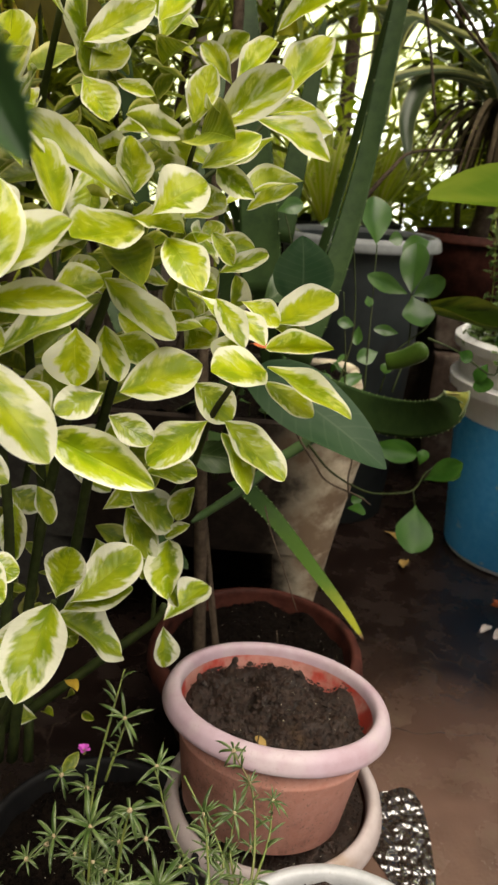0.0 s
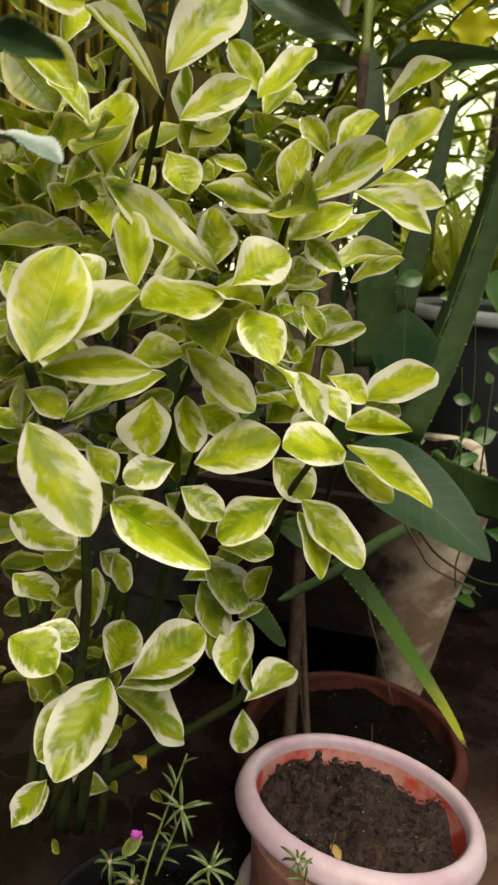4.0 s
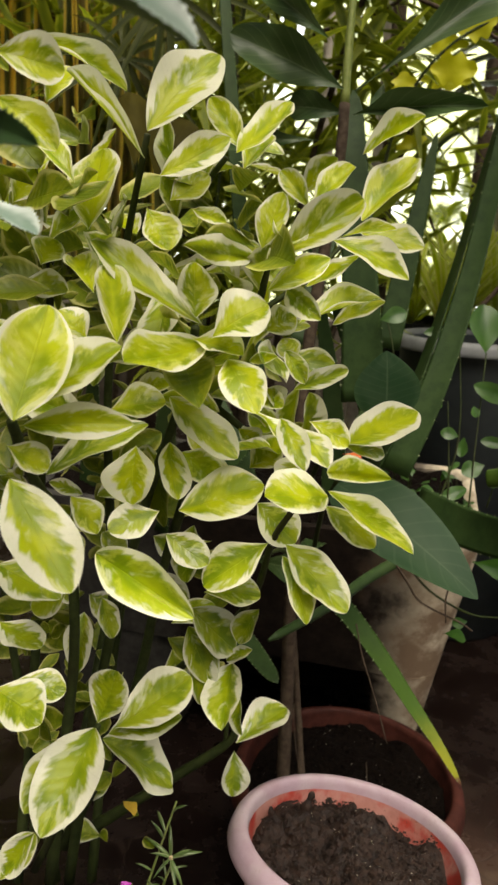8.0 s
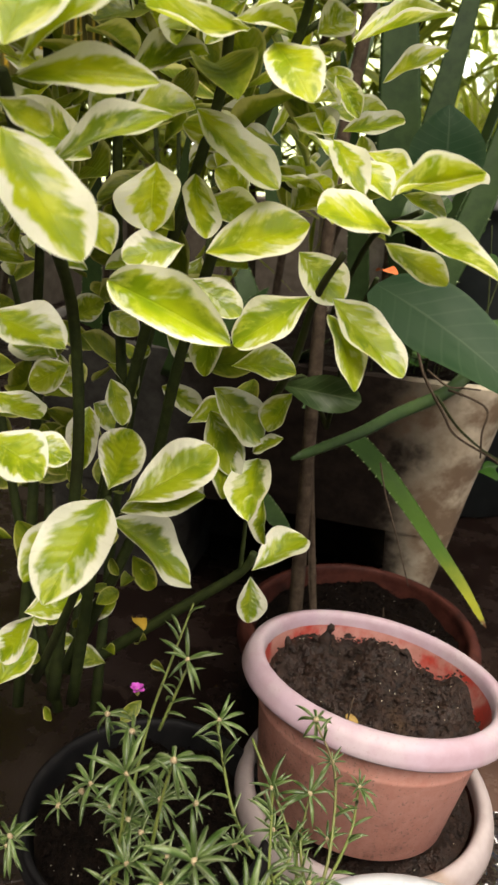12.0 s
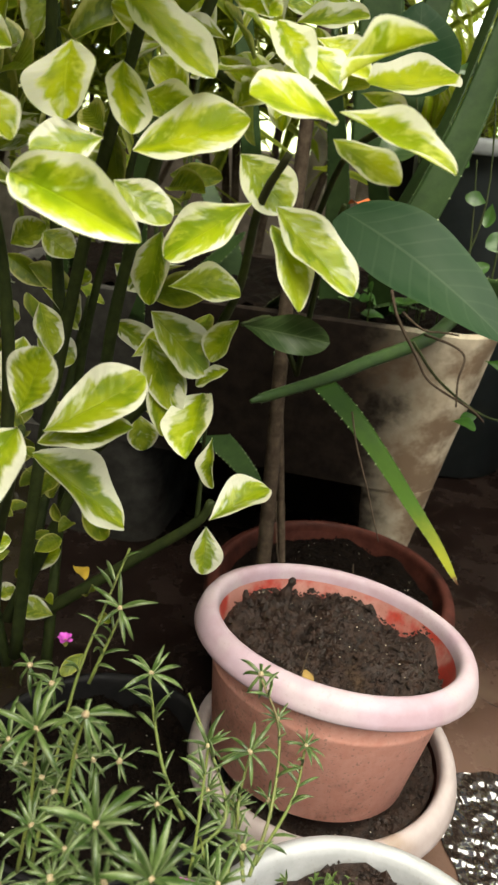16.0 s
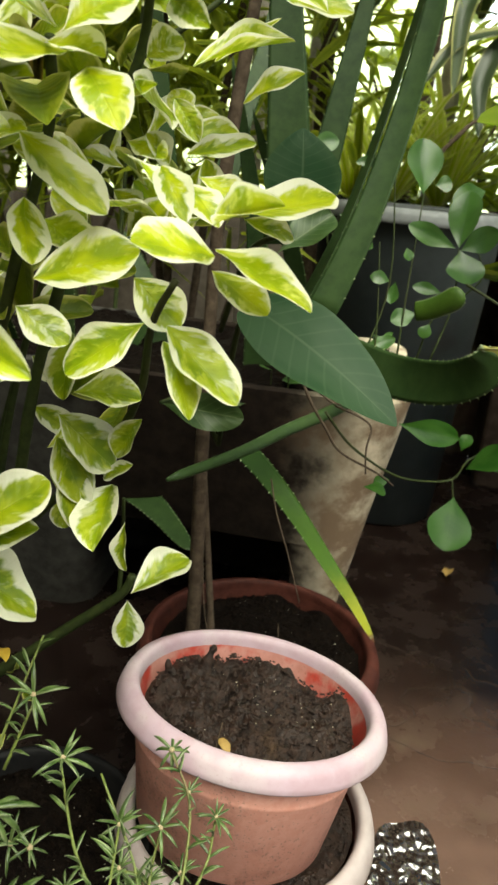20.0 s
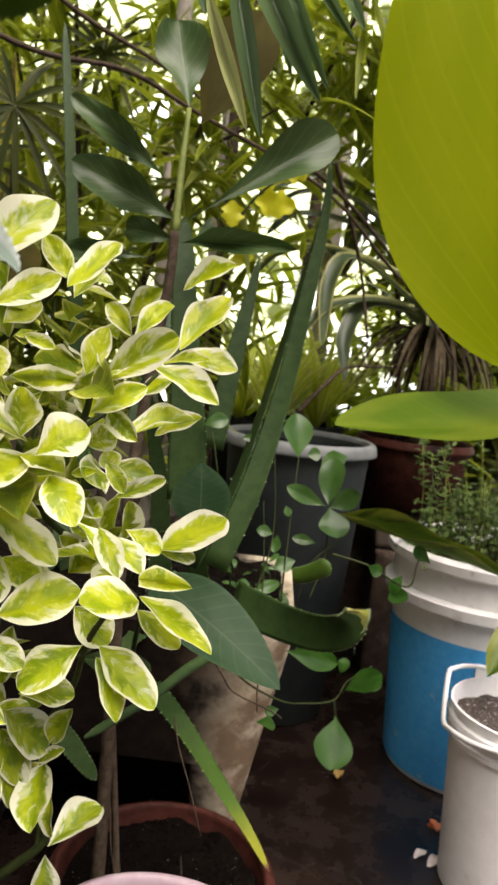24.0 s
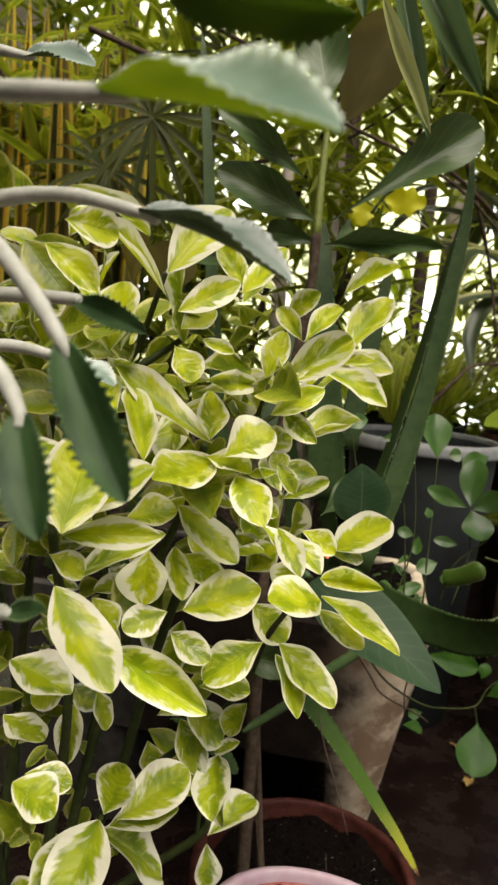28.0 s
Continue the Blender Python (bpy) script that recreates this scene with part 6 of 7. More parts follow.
# ---- hanging strap leaves ----
oleander = thing("oleander", (0.1, 0.9, 1.1), "overhanging branch with long narrow grey-green leaves", "branch")
leaf(oleander, STRAP_L, (0.065, 0.816, 1.131), (0.111, 0.77, 0.96), 0.0174, (-0.1, -0.97, 0.23), 0.08)
leaf(oleander, STRAP_L, (0.063, 0.902, 1.186), (0.157, 0.852, 1.019), 0.0249, (-0.3, -0.95, 0.12), 0.08)
leaf(oleander, STRAPY, (0.066, 0.71, 1.037), (0.108, 0.654, 0.931), 0.0112, (-0.23, -0.89, 0.38), 0.08)
leaf(oleander, STRAP_L, (0.091, 0.945, 1.188), (0.127, 0.91, 1.06), 0.0150, (-0.16, -0.96, 0.22), 0.08)
leaf(oleander, STRAP_L, (0.09, 0.988, 1.222), (0.166, 0.945, 1.061), 0.0157, (-0.28, -0.95, 0.12), 0.08)
leaf(oleander, STRAP_L, (0.021, 0.9, 1.192), (0.044, 0.859, 1.086), 0.0218, (-0.04, -0.93, 0.35), 0.08)
leaf(oleander, STRAP_L, (0.152, 0.993, 1.223), (0.196, 0.946, 1.124), 0.0157, (-0.42, -0.88, 0.23), 0.08)
leaf(oleander, STRAP_L, (0.101, 1.075, 1.28), (0.192, 1.028, 1.145), 0.0159, (-0.4, -0.92, 0.06), 0.08)
stem(oleander, [(-0.107, 1.072, 1.393), (0.022, 0.946, 1.251), (0.089, 0.949, 1.229), (0.177, 1.039, 1.267), (0.321, 1.186, 1.425)], 0.006, 0.004, BARK, "stem")
stem(oleander, [(0.022, 0.946, 1.251), (0.044, 0.828, 1.141), (0.066, 0.71, 1.037)], 0.002, 0.0015, STEM_G, "stem")
stem(oleander, [(0.04, 0.947, 1.247), (0.052, 0.882, 1.193), (0.065, 0.816, 1.131)], 0.002, 0.0015, STEM_G, "stem")
stem(oleander, [(0.089, 0.949, 1.229), (0.089, 0.969, 1.232), (0.09, 0.988, 1.222)], 0.002, 0.0015, STEM_G, "stem")
stem(oleander, [(0.112, 0.993, 1.252), (0.106, 1.035, 1.273), (0.101, 1.075, 1.28)], 0.002, 0.0015, STEM_G, "stem")
stem(oleander, [(0.016, 0.946, 1.25), (0.017, 0.923, 1.226), (0.021, 0.9, 1.192)], 0.002, 0.0015, STEM_G, "stem")
stem(oleander, [(0.15, 1.02, 1.261), (0.15, 1.007, 1.248), (0.152, 0.993, 1.223)], 0.002, 0.0015, STEM_G, "stem")
stem(oleander, [(0.053, 0.947, 1.237), (0.057, 0.925, 1.217), (0.063, 0.902, 1.186)], 0.002, 0.0015, STEM_G, "stem")
stem(oleander, [(0.08, 0.948, 1.231), (0.085, 0.947, 1.215), (0.091, 0.945, 1.188)], 0.002, 0.0015, STEM_G, "stem")

# ---- the toothed succulent ----
kalanchoe = thing("kalanchoe", (-0.12, 0.42, 0.7), "succulent with thick toothed grey-green leaves on pale stalks", "succulent")
stem(kalanchoe, [(-0.065, 0.363, 0.854), (-0.02, 0.337, 0.847), (0.018, 0.317, 0.841), (0.027, 0.311, 0.839)], 0.0040, .0018, STEM_K, "petiole")
leaf(kalanchoe, KALF, (0.018, 0.317, 0.841), (0.078, 0.275, 0.823), 0.0171, (-0.11, -0.53, 0.84), 0.02)
stem(kalanchoe, [(-0.09, 0.397, 0.903), (-0.05, 0.386, 0.903), (-0.018, 0.383, 0.901), (0.011, 0.378, 0.894), (0.02, 0.377, 0.892)], 0.0040, .0018, STEM_K, "petiole")
leaf(kalanchoe, KALM, (0.011, 0.378, 0.894), (0.072, 0.369, 0.882), 0.0177, (-0.24, -0.58, -0.78), 0.02)
stem(kalanchoe, [(-0.116, 0.442, 0.825), (-0.07, 0.434, 0.835), (-0.036, 0.423, 0.836), (-0.003, 0.41, 0.829), (0.005, 0.408, 0.826)], 0.0040, .0018, STEM_K, "petiole")
leaf(kalanchoe, KALG, (-0.003, 0.41, 0.829), (0.058, 0.392, 0.806), 0.0172, (0.24, -0.36, 0.9), 0.02)
stem(kalanchoe, [(-0.082, 0.399, 0.825), (-0.048, 0.378, 0.815), (-0.021, 0.36, 0.797), (-0.004, 0.348, 0.782), (0, 0.347, 0.776)], 0.0040, .0018, STEM_K, "petiole")
leaf(kalanchoe, KALD, (-0.004, 0.348, 0.782), (0.025, 0.334, 0.738), 0.0158, (0.05, -0.94, 0.34), 0.02)
stem(kalanchoe, [(-0.112, 0.448, 0.793), (-0.069, 0.438, 0.796), (-0.034, 0.427, 0.796), (-0.029, 0.425, 0.795)], 0.0040, .0018, STEM_K, "petiole")
leaf(kalanchoe, KALD, (-0.034, 0.427, 0.796), (0.003, 0.411, 0.785), 0.0103, (-0.25, -0.87, 0.42), 0.02)
stem(kalanchoe, [(-0.128, 0.475, 0.768), (-0.086, 0.474, 0.773), (-0.058, 0.469, 0.77), (-0.054, 0.468, 0.769)], 0.0040, .0018, STEM_K, "petiole")
leaf(kalanchoe, KALG, (-0.058, 0.469, 0.77), (-0.025, 0.457, 0.76), 0.0156, (0.17, -0.26, 0.95), 0.02)
stem(kalanchoe, [(-0.063, 0.373, 0.786), (-0.027, 0.352, 0.772), (-0.014, 0.345, 0.759), (-0.012, 0.342, 0.754)], 0.0040, .0018, STEM_K, "petiole")
leaf(kalanchoe, KALD, (-0.014, 0.345, 0.759), (0.003, 0.327, 0.726), 0.0162, (-0.03, -0.89, 0.46), 0.02)
stem(kalanchoe, [(-0.197, 0.565, 0.944), (-0.143, 0.548, 0.935), (-0.116, 0.535, 0.927), (-0.109, 0.533, 0.926)], 0.0040, .0018, STEM_K, "petiole")
leaf(kalanchoe, KALG, (-0.116, 0.535, 0.927), (-0.071, 0.524, 0.919), 0.0157, (-0.05, -0.7, 0.71), 0.02)
stem(kalanchoe, [(-0.08, 0.405, 0.728), (-0.049, 0.394, 0.734), (-0.04, 0.387, 0.734), (-0.038, 0.386, 0.733)], 0.0040, .0018, STEM_K, "petiole")
leaf(kalanchoe, KALD, (-0.04, 0.387, 0.734), (-0.023, 0.381, 0.727), 0.0128, (0.05, -0.65, 0.76), 0.02)
stem(kalanchoe, [(-0.073, 0.399, 0.666), (-0.042, 0.389, 0.676), (-0.034, 0.382, 0.679), (-0.031, 0.381, 0.68)], 0.0040, .0018, STEM_K, "petiole")
leaf(kalanchoe, KALD, (-0.034, 0.382, 0.679), (-0.016, 0.377, 0.685), 0.0086, (-0.36, -0.71, 0.6), 0.02)

# ---- a climber behind ----
climber = thing("climber", (0.05, 1.6, 0.8), "thin climber with yellow-green lobed leaves", "climber")
leaf(climber, YEL, (0.038, 1.45, 1.042), (0.043, 1.446, 0.998), 0.0452, (0.21, -0.97, 0.11), 0.05)
leaf(climber, YEL, (0.077, 1.453, 1.047), (0.147, 1.458, 1.045), 0.0542, (0.07, -1, -0.02), 0.05)
leaf(climber, YEL, (0.168, 1.467, 1.117), (0.111, 1.461, 1.1), 0.0542, (0.11, -0.99, -0.03), 0.05)
leaf(climber, YEL, (0.112, 1.46, 1.086), (0.074, 1.456, 1.071), 0.0301, (0.11, -0.99, -0), 0.05)
stem(climber, [(0.014, 1.473, 0.884), (0.035, 1.459, 0.975), (0.077, 1.454, 1.052), (0.14, 1.463, 1.104), (0.227, 1.489, 1.137)], 0.003, 0.0015, STEM_G, "stem")
leaf(climber, YEL, (0.049, 1.733, 1.161), (0.132, 1.751, 1.155), 0.0363, (0.21, -0.97, -0.1), 0.05)
leaf(climber, YEL, (0.047, 1.713, 1.09), (0.144, 1.737, 1.089), 0.0384, (0.23, -0.97, -0.05), 0.05)
leaf(climber, YEL, (0.011, 1.704, 1.088), (0.022, 1.694, 1.037), 0.0320, (0.16, -0.96, 0.24), 0.05)
leaf(climber, YEL, (0.074, 1.692, 0.984), (0.02, 1.673, 0.961), 0.0320, (0.28, -0.95, 0.13), 0.05)


# ---- the moss rose ----
def needle_mesh():
    verts, uvs, faces = [], [], []
    for i in range(6):
        v = i / 5
        w = (0.048 + 0.095 * math.sin(math.pi * min(1, v * 0.9 + 0.12))) * (1 if i < 5 else 0.2)
        z = 0.20 * math.sin(math.pi * v * 0.85) - 0.10 * v * v
        for k in range(5):
            a = 2 * math.pi * k / 5
            verts.append((0.5 * w * math.cos(a), v, z + 0.16 * w * math.sin(a)))
            uvs.append((k / 4, v))
    for i in range(5):
        for k in range(5):
            faces.append((i * 5 + k, i * 5 + (k + 1) % 5, (i + 1) * 5 + (k + 1) % 5, (i + 1) * 5 + k))
    faces.append((25, 26, 27, 28, 29))
    return mesh_of("leaf", verts, faces, M_NEEDLE, uvs)


NEEDLE = needle_mesh()
moss_rose = thing("moss_rose", (-0.03, 0.6, 0.32), "sprawling moss rose with star-like tufts of narrow leaves", "flowering plant")


def rosette(plant, centre, up, r, seed):
    """A whorl of narrow fleshy leaves round a pale heart."""
    rng = random.Random(seed)
    c, n = Vector(centre), Vector(up).normalized()
    x = n.orthogonal().normalized()
    y = n.cross(x)
    heart = part("whorl", lathe_mesh("whorl", [(0.0001, -0.0018), (0.0012, -0.001), (0.0019, 0.0002), (0.0013, 0.0016), (0.0001, 0.0023)], M_HEART, 8, 0.9, seed), plant, "", Matrix.Translation(c) @ n.to_track_quat("Z", "Y").to_matrix().to_4x4())
    count = rng.randint(8, 12)
    hang = seed % 4 == 0
    for i in range(count):
        a = 2.399 * i + rng.uniform(-0.2, 0.2)
        lift = rng.uniform(-1.9, -0.4) if hang else rng.uniform(-0.45, 0.75)
        d = (x * math.cos(a) + y * math.sin(a) + n * lift).normalized()
        length = r * rng.uniform(0.85, 1.4)
        z = (n - d * n.dot(d)).normalized()
        m = Matrix((d.cross(z) * length, d * length, z * length)).transposed().to_4x4()
        m.translation = c
        part("leaf", NEEDLE, heart, "", m)


def stem_leaves(plant, points, count, size, seed):
    """Narrow leaves set singly along a stem."""
    rng = random.Random(seed)
    line = smooth_path(points, 30)
    for _ in range(count):
        i = rng.randint(3, 28)
        t = (line[i + 1] - line[i]).normalized()
        out = Vector((rng.gauss(0, 1), rng.gauss(-0.3, 1), rng.gauss(0.2, 0.5)))
        d = (out - t * out.dot(t)).normalized() + t * rng.uniform(0.1, 0.9)
        d.normalize()
        z = (Vector((0, -0.4, 1)) - d * Vector((0, -0.4, 1)).dot(d)).normalized()
        s = size * rng.uniform(0.7, 1.2)
        m = Matrix((d.cross(z) * s, d * s, z * s)).transposed().to_4x4()
        m.translation = line[i]
        part("leaf", NEEDLE, plant, "", m)


PETALS = [blade("petal", M_FLOWER, oval(0.6, 0.5, 0.7), bend=c, fold=0.2, wave=0.06, nl=6, nw=4, seed=4) for c in (0.05, 0.12)]


def bud(plant, centre, r):
    """A small ruffled flower, half open."""
    c = Vector(centre)
    f = part("flower", lathe_mesh("flower", [(0.1 * r, -0.9 * r), (0.4 * r, -0.4 * r), (0.3 * r, 0.2 * r), (0.05 * r, 0.4 * r)], M_STEMP, 8), plant, "small magenta flower", Matrix.Translation(c))
    for i in range(11):
        a = 2.399 * i
        d = Vector((math.cos(a), math.sin(a) - 0.3, 0.5 + 0.08 * i))
        leaf(f, PETALS, c, c + d.normalized() * r * (1.5 - 0.04 * i), r * 0.9, (-d.x, -d.y, 0.8), 0.05, "petal")


rosette(moss_rose, (0.012, 0.497, 0.374), (0.07, -0.39, 0.92), 0.0176, 0)
rosette(moss_rose, (-0.012, 0.497, 0.357), (-0.04, -0.43, 0.9), 0.0213, 1)
rosette(moss_rose, (-0.012, 0.589, 0.359), (0.19, -0.51, 0.84), 0.0161, 2)
rosette(moss_rose, (0.016, 0.567, 0.339), (0.28, -0.31, 0.91), 0.0148, 3)
rosette(moss_rose, (0.037, 0.454, 0.367), (0.05, -0.3, 0.95), 0.0178, 5)
rosette(moss_rose, (0.062, 0.449, 0.354), (0.18, -0.39, 0.9), 0.0196, 6)
rosette(moss_rose, (0.073, 0.575, 0.294), (0.12, -0.37, 0.92), 0.0170, 7)
rosette(moss_rose, (0.068, 0.612, 0.317), (0.18, -0.47, 0.86), 0.0147, 8)
rosette(moss_rose, (0.101, 0.602, 0.281), (0.14, -0.3, 0.94), 0.0124, 9)
rosette(moss_rose, (-0.012, 0.5, 0.324), (0.21, -0.35, 0.91), 0.0156, 10)
rosette(moss_rose, (0.021, 0.46, 0.339), (-0.07, -0.35, 0.93), 0.0134, 11)
rosette(moss_rose, (0.051, 0.565, 0.301), (0.14, -0.38, 0.91), 0.0121, 13)
rosette(moss_rose, (0.069, 0.561, 0.265), (0.1, -0.45, 0.89), 0.0124, 15)
rosette(moss_rose, (-0.025, 0.535, 0.347), (0.31, -0.35, 0.88), 0.0139, 16)
rosette(moss_rose, (0, 0.47, 0.332), (-0.05, -0.25, 0.97), 0.0141, 17)
rosette(moss_rose, (0.017, 0.523, 0.321), (0.2, -0.36, 0.91), 0.0109, 19)
rosette(moss_rose, (0.082, 0.532, 0.275), (0.06, -0.34, 0.94), 0.0128, 20)
rosette(moss_rose, (0.081, 0.48, 0.317), (0.02, -0.4, 0.92), 0.0141, 21)
rosette(moss_rose, (0.043, 0.449, 0.344), (-0.05, -0.43, 0.9), 0.0116, 22)
rosette(moss_rose, (0.082, 0.604, 0.294), (0.14, -0.36, 0.92), 0.0111, 23)
rosette(moss_rose, (0.057, 0.55, 0.286), (-0.01, -0.44, 0.9), 0.0119, 25)
rosette(moss_rose, (0.087, 0.573, 0.264), (-0.02, -0.3, 0.95), 0.0107, 26)
rosette(moss_rose, (0.043, 0.508, 0.318), (-0.13, -0.37, 0.92), 0.0104, 27)
rosette(moss_rose, (-0.048, 0.553, 0.337), (0.03, -0.34, 0.94), 0.0148, 28)
rosette(moss_rose, (0.004, 0.502, 0.341), (0.05, -0.42, 0.91), 0.0117, 29)
rosette(moss_rose, (0.022, 0.448, 0.333), (0.07, -0.33, 0.94), 0.0130, 30)
rosette(moss_rose, (0.074, 0.465, 0.328), (0.17, -0.38, 0.91), 0.0111, 31)
rosette(moss_rose, (-0.05, 0.523, 0.307), (0.29, -0.44, 0.85), 0.0116, 32)
rosette(moss_rose, (0.04, 0.495, 0.278), (-0.03, -0.43, 0.9), 0.0156, 33)
rosette(moss_rose, (0.013, 0.435, 0.339), (-0.02, -0.35, 0.94), 0.0104, 36)
rosette(moss_rose, (0.023, 0.444, 0.344), (0.22, -0.25, 0.94), 0.0091, 37)
rosette(moss_rose, (-0.002, 0.493, 0.326), (-0.04, -0.39, 0.92), 0.0101, 39)
rosette(moss_rose, (0.013, 0.491, 0.318), (-0.01, -0.29, 0.96), 0.0145, 42)
rosette(moss_rose, (-0.045, 0.525, 0.312), (-0.07, -0.3, 0.95), 0.0166, 43)
rosette(moss_rose, (-0.026, 0.509, 0.318), (0.08, -0.36, 0.93), 0.0121, 45)
rosette(moss_rose, (-0.014, 0.559, 0.274), (0.15, -0.35, 0.93), 0.0141, 46)
rosette(moss_rose, (-0.123, 0.522, 0.298), (0.11, -0.27, 0.96), 0.0145, 48)
rosette(moss_rose, (-0.129, 0.519, 0.279), (0.19, -0.32, 0.93), 0.0137, 49)
rosette(moss_rose, (-0.097, 0.519, 0.253), (0.29, -0.29, 0.91), 0.0173, 51)
rosette(moss_rose, (-0.095, 0.52, 0.26), (0.16, -0.34, 0.93), 0.0174, 52)
rosette(moss_rose, (-0.145, 0.547, 0.274), (0.2, -0.46, 0.87), 0.0173, 54)
rosette(moss_rose, (-0.024, 0.478, 0.273), (0.13, -0.29, 0.95), 0.0111, 55)
rosette(moss_rose, (-0.099, 0.486, 0.24), (0.37, -0.21, 0.91), 0.0130, 57)
rosette(moss_rose, (-0.063, 0.521, 0.294), (-0.01, -0.29, 0.96), 0.0117, 58)
rosette(moss_rose, (-0.123, 0.487, 0.268), (0.13, -0.39, 0.91), 0.0136, 60)
rosette(moss_rose, (-0.125, 0.517, 0.266), (-0.01, -0.34, 0.94), 0.0181, 61)
stem(moss_rose, [(0.006, 0.476, 0.305), (0.006, 0.487, 0.327), (0.009, 0.493, 0.357), (0.012, 0.497, 0.373)], 0.0011, 0.0007, M_STEMR, "stem")
stem_leaves(moss_rose, [(0.006, 0.476, 0.305), (0.006, 0.487, 0.327), (0.009, 0.493, 0.357), (0.012, 0.497, 0.373)], 11, 0.014, 892)
stem(moss_rose, [(-0.015, 0.48, 0.284), (-0.012, 0.489, 0.319), (-0.012, 0.497, 0.355)], 0.0011, 0.0007, M_STEMR, "stem")
stem_leaves(moss_rose, [(-0.015, 0.48, 0.284), (-0.012, 0.489, 0.319), (-0.012, 0.497, 0.355)], 11, 0.016, 138)
stem(moss_rose, [(-0.027, 0.512, 0.243), (-0.029, 0.564, 0.314), (-0.024, 0.59, 0.349), (-0.018, 0.616, 0.381)], 0.0011, 0.0007, M_STEMR, "stem")
stem_leaves(moss_rose, [(-0.027, 0.512, 0.243), (-0.029, 0.564, 0.314), (-0.024, 0.59, 0.349), (-0.018, 0.616, 0.381)], 9, 0.016, 616)
stem(moss_rose, [(-0.021, 0.568, 0.32), (-0.011, 0.587, 0.355)], 0.0011, 0.0007, M_STEMR, "stem")
stem_leaves(moss_rose, [(-0.021, 0.568, 0.32), (-0.011, 0.587, 0.355)], 8, 0.016, 758)
stem(moss_rose, [(0.05, 0.53, 0.285), (0.032, 0.544, 0.304), (0.015, 0.566, 0.338)], 0.0011, 0.0007, M_STEMR, "stem")
stem_leaves(moss_rose, [(0.05, 0.53, 0.285), (0.032, 0.544, 0.304), (0.015, 0.566, 0.338)], 11, 0.017, 211)
stem(moss_rose, [(0.058, 0.525, 0.27), (0.068, 0.549, 0.279), (0.034, 0.58, 0.32)], 0.0011, 0.0007, M_STEMR, "stem")
stem_leaves(moss_rose, [(0.058, 0.525, 0.27), (0.068, 0.549, 0.279), (0.034, 0.58, 0.32)], 9, 0.016, 448)
stem(moss_rose, [(0.087, 0.532, 0.255), (0.09, 0.566, 0.267), (0.085, 0.596, 0.294), (0.068, 0.612, 0.315)], 0.0011, 0.0007, M_STEMR, "stem")
stem_leaves(moss_rose, [(0.087, 0.532, 0.255), (0.09, 0.566, 0.267), (0.085, 0.596, 0.294), (0.068, 0.612, 0.315)], 10, 0.015, 112)
stem(moss_rose, [(0.086, 0.52, 0.267), (0.073, 0.556, 0.272), (0.073, 0.575, 0.292)], 0.0011, 0.0007, M_STEMR, "stem")
stem_leaves(moss_rose, [(0.086, 0.52, 0.267), (0.073, 0.556, 0.272), (0.073, 0.575, 0.292)], 8, 0.015, 866)
stem(moss_rose, [(0.088, 0.541, 0.253), (0.1, 0.583, 0.26), (0.101, 0.601, 0.279)], 0.0011, 0.0007, M_STEMR, "stem")
stem_leaves(moss_rose, [(0.088, 0.541, 0.253), (0.1, 0.583, 0.26), (0.101, 0.601, 0.279)], 10, 0.016, 401)
stem(moss_rose, [(0.037, 0.456, 0.325), (0.037, 0.454, 0.366)], 0.0011, 0.0007, M_STEMR, "stem")
stem_leaves(moss_rose, [(0.037, 0.456, 0.325), (0.037, 0.454, 0.366)], 13, 0.015, 70)
stem(moss_rose, [(0.06, 0.458, 0.318), (0.062, 0.448, 0.353)], 0.0011, 0.0007, M_STEMR, "stem")
stem_leaves(moss_rose, [(0.06, 0.458, 0.318), (0.062, 0.448, 0.353)], 13, 0.016, 214)
stem(moss_rose, [(0.066, 0.485, 0.296), (0.062, 0.511, 0.297), (0.053, 0.558, 0.305)], 0.0011, 0.0007, M_STEMR, "stem")
stem_leaves(moss_rose, [(0.066, 0.485, 0.296), (0.062, 0.511, 0.297), (0.053, 0.558, 0.305)], 13, 0.014, 476)
stem(moss_rose, [(0.082, 0.484, 0.289), (0.062, 0.518, 0.293)], 0.0011, 0.0007, M_STEMR, "stem")
stem_leaves(moss_rose, [(0.082, 0.484, 0.289), (0.062, 0.518, 0.293)], 13, 0.016, 412)
stem(moss_rose, [(0.077, 0.523, 0.259), (0.07, 0.561, 0.265), (0.058, 0.55, 0.285)], 0.0011, 0.0007, M_STEMR, "stem")
stem_leaves(moss_rose, [(0.077, 0.523, 0.259), (0.07, 0.561, 0.265), (0.058, 0.55, 0.285)], 13, 0.014, 921)
bud(moss_rose, (-0.038, 0.574, 0.34), 0.0040)
bud(moss_rose, (0.071, 0.465, 0.329), 0.0040)

# ---- behind: bushes, palms, trunks and pots ----


def lance(verts, faces, uvs, b, d, length, width, n, bend, segs=4):
    """Add one narrow leaf to a joined crown."""
    x = d.cross(n).normalized()
    n = x.cross(d)
    k = len(verts)
    for i in range(segs + 1):
        v = i / segs
        w = width * max(0.06, math.sin(math.pi * (0.08 + 0.92 * v) ** 0.8))
        q = b + d * (length * v) - Vector((0, 0, 1)) * (bend * length * v * v)
        for u in (-1, 0, 1):
            verts.append(q + x * (0.5 * w * u) + n * (0.15 * w * abs(u)))
            uvs.append((0.5 + 0.5 * u, v))
    for i in range(segs):
        for j in range(2):
            a = k + i * 3 + j
            faces.append((a, a + 1, a + 4, a + 3))


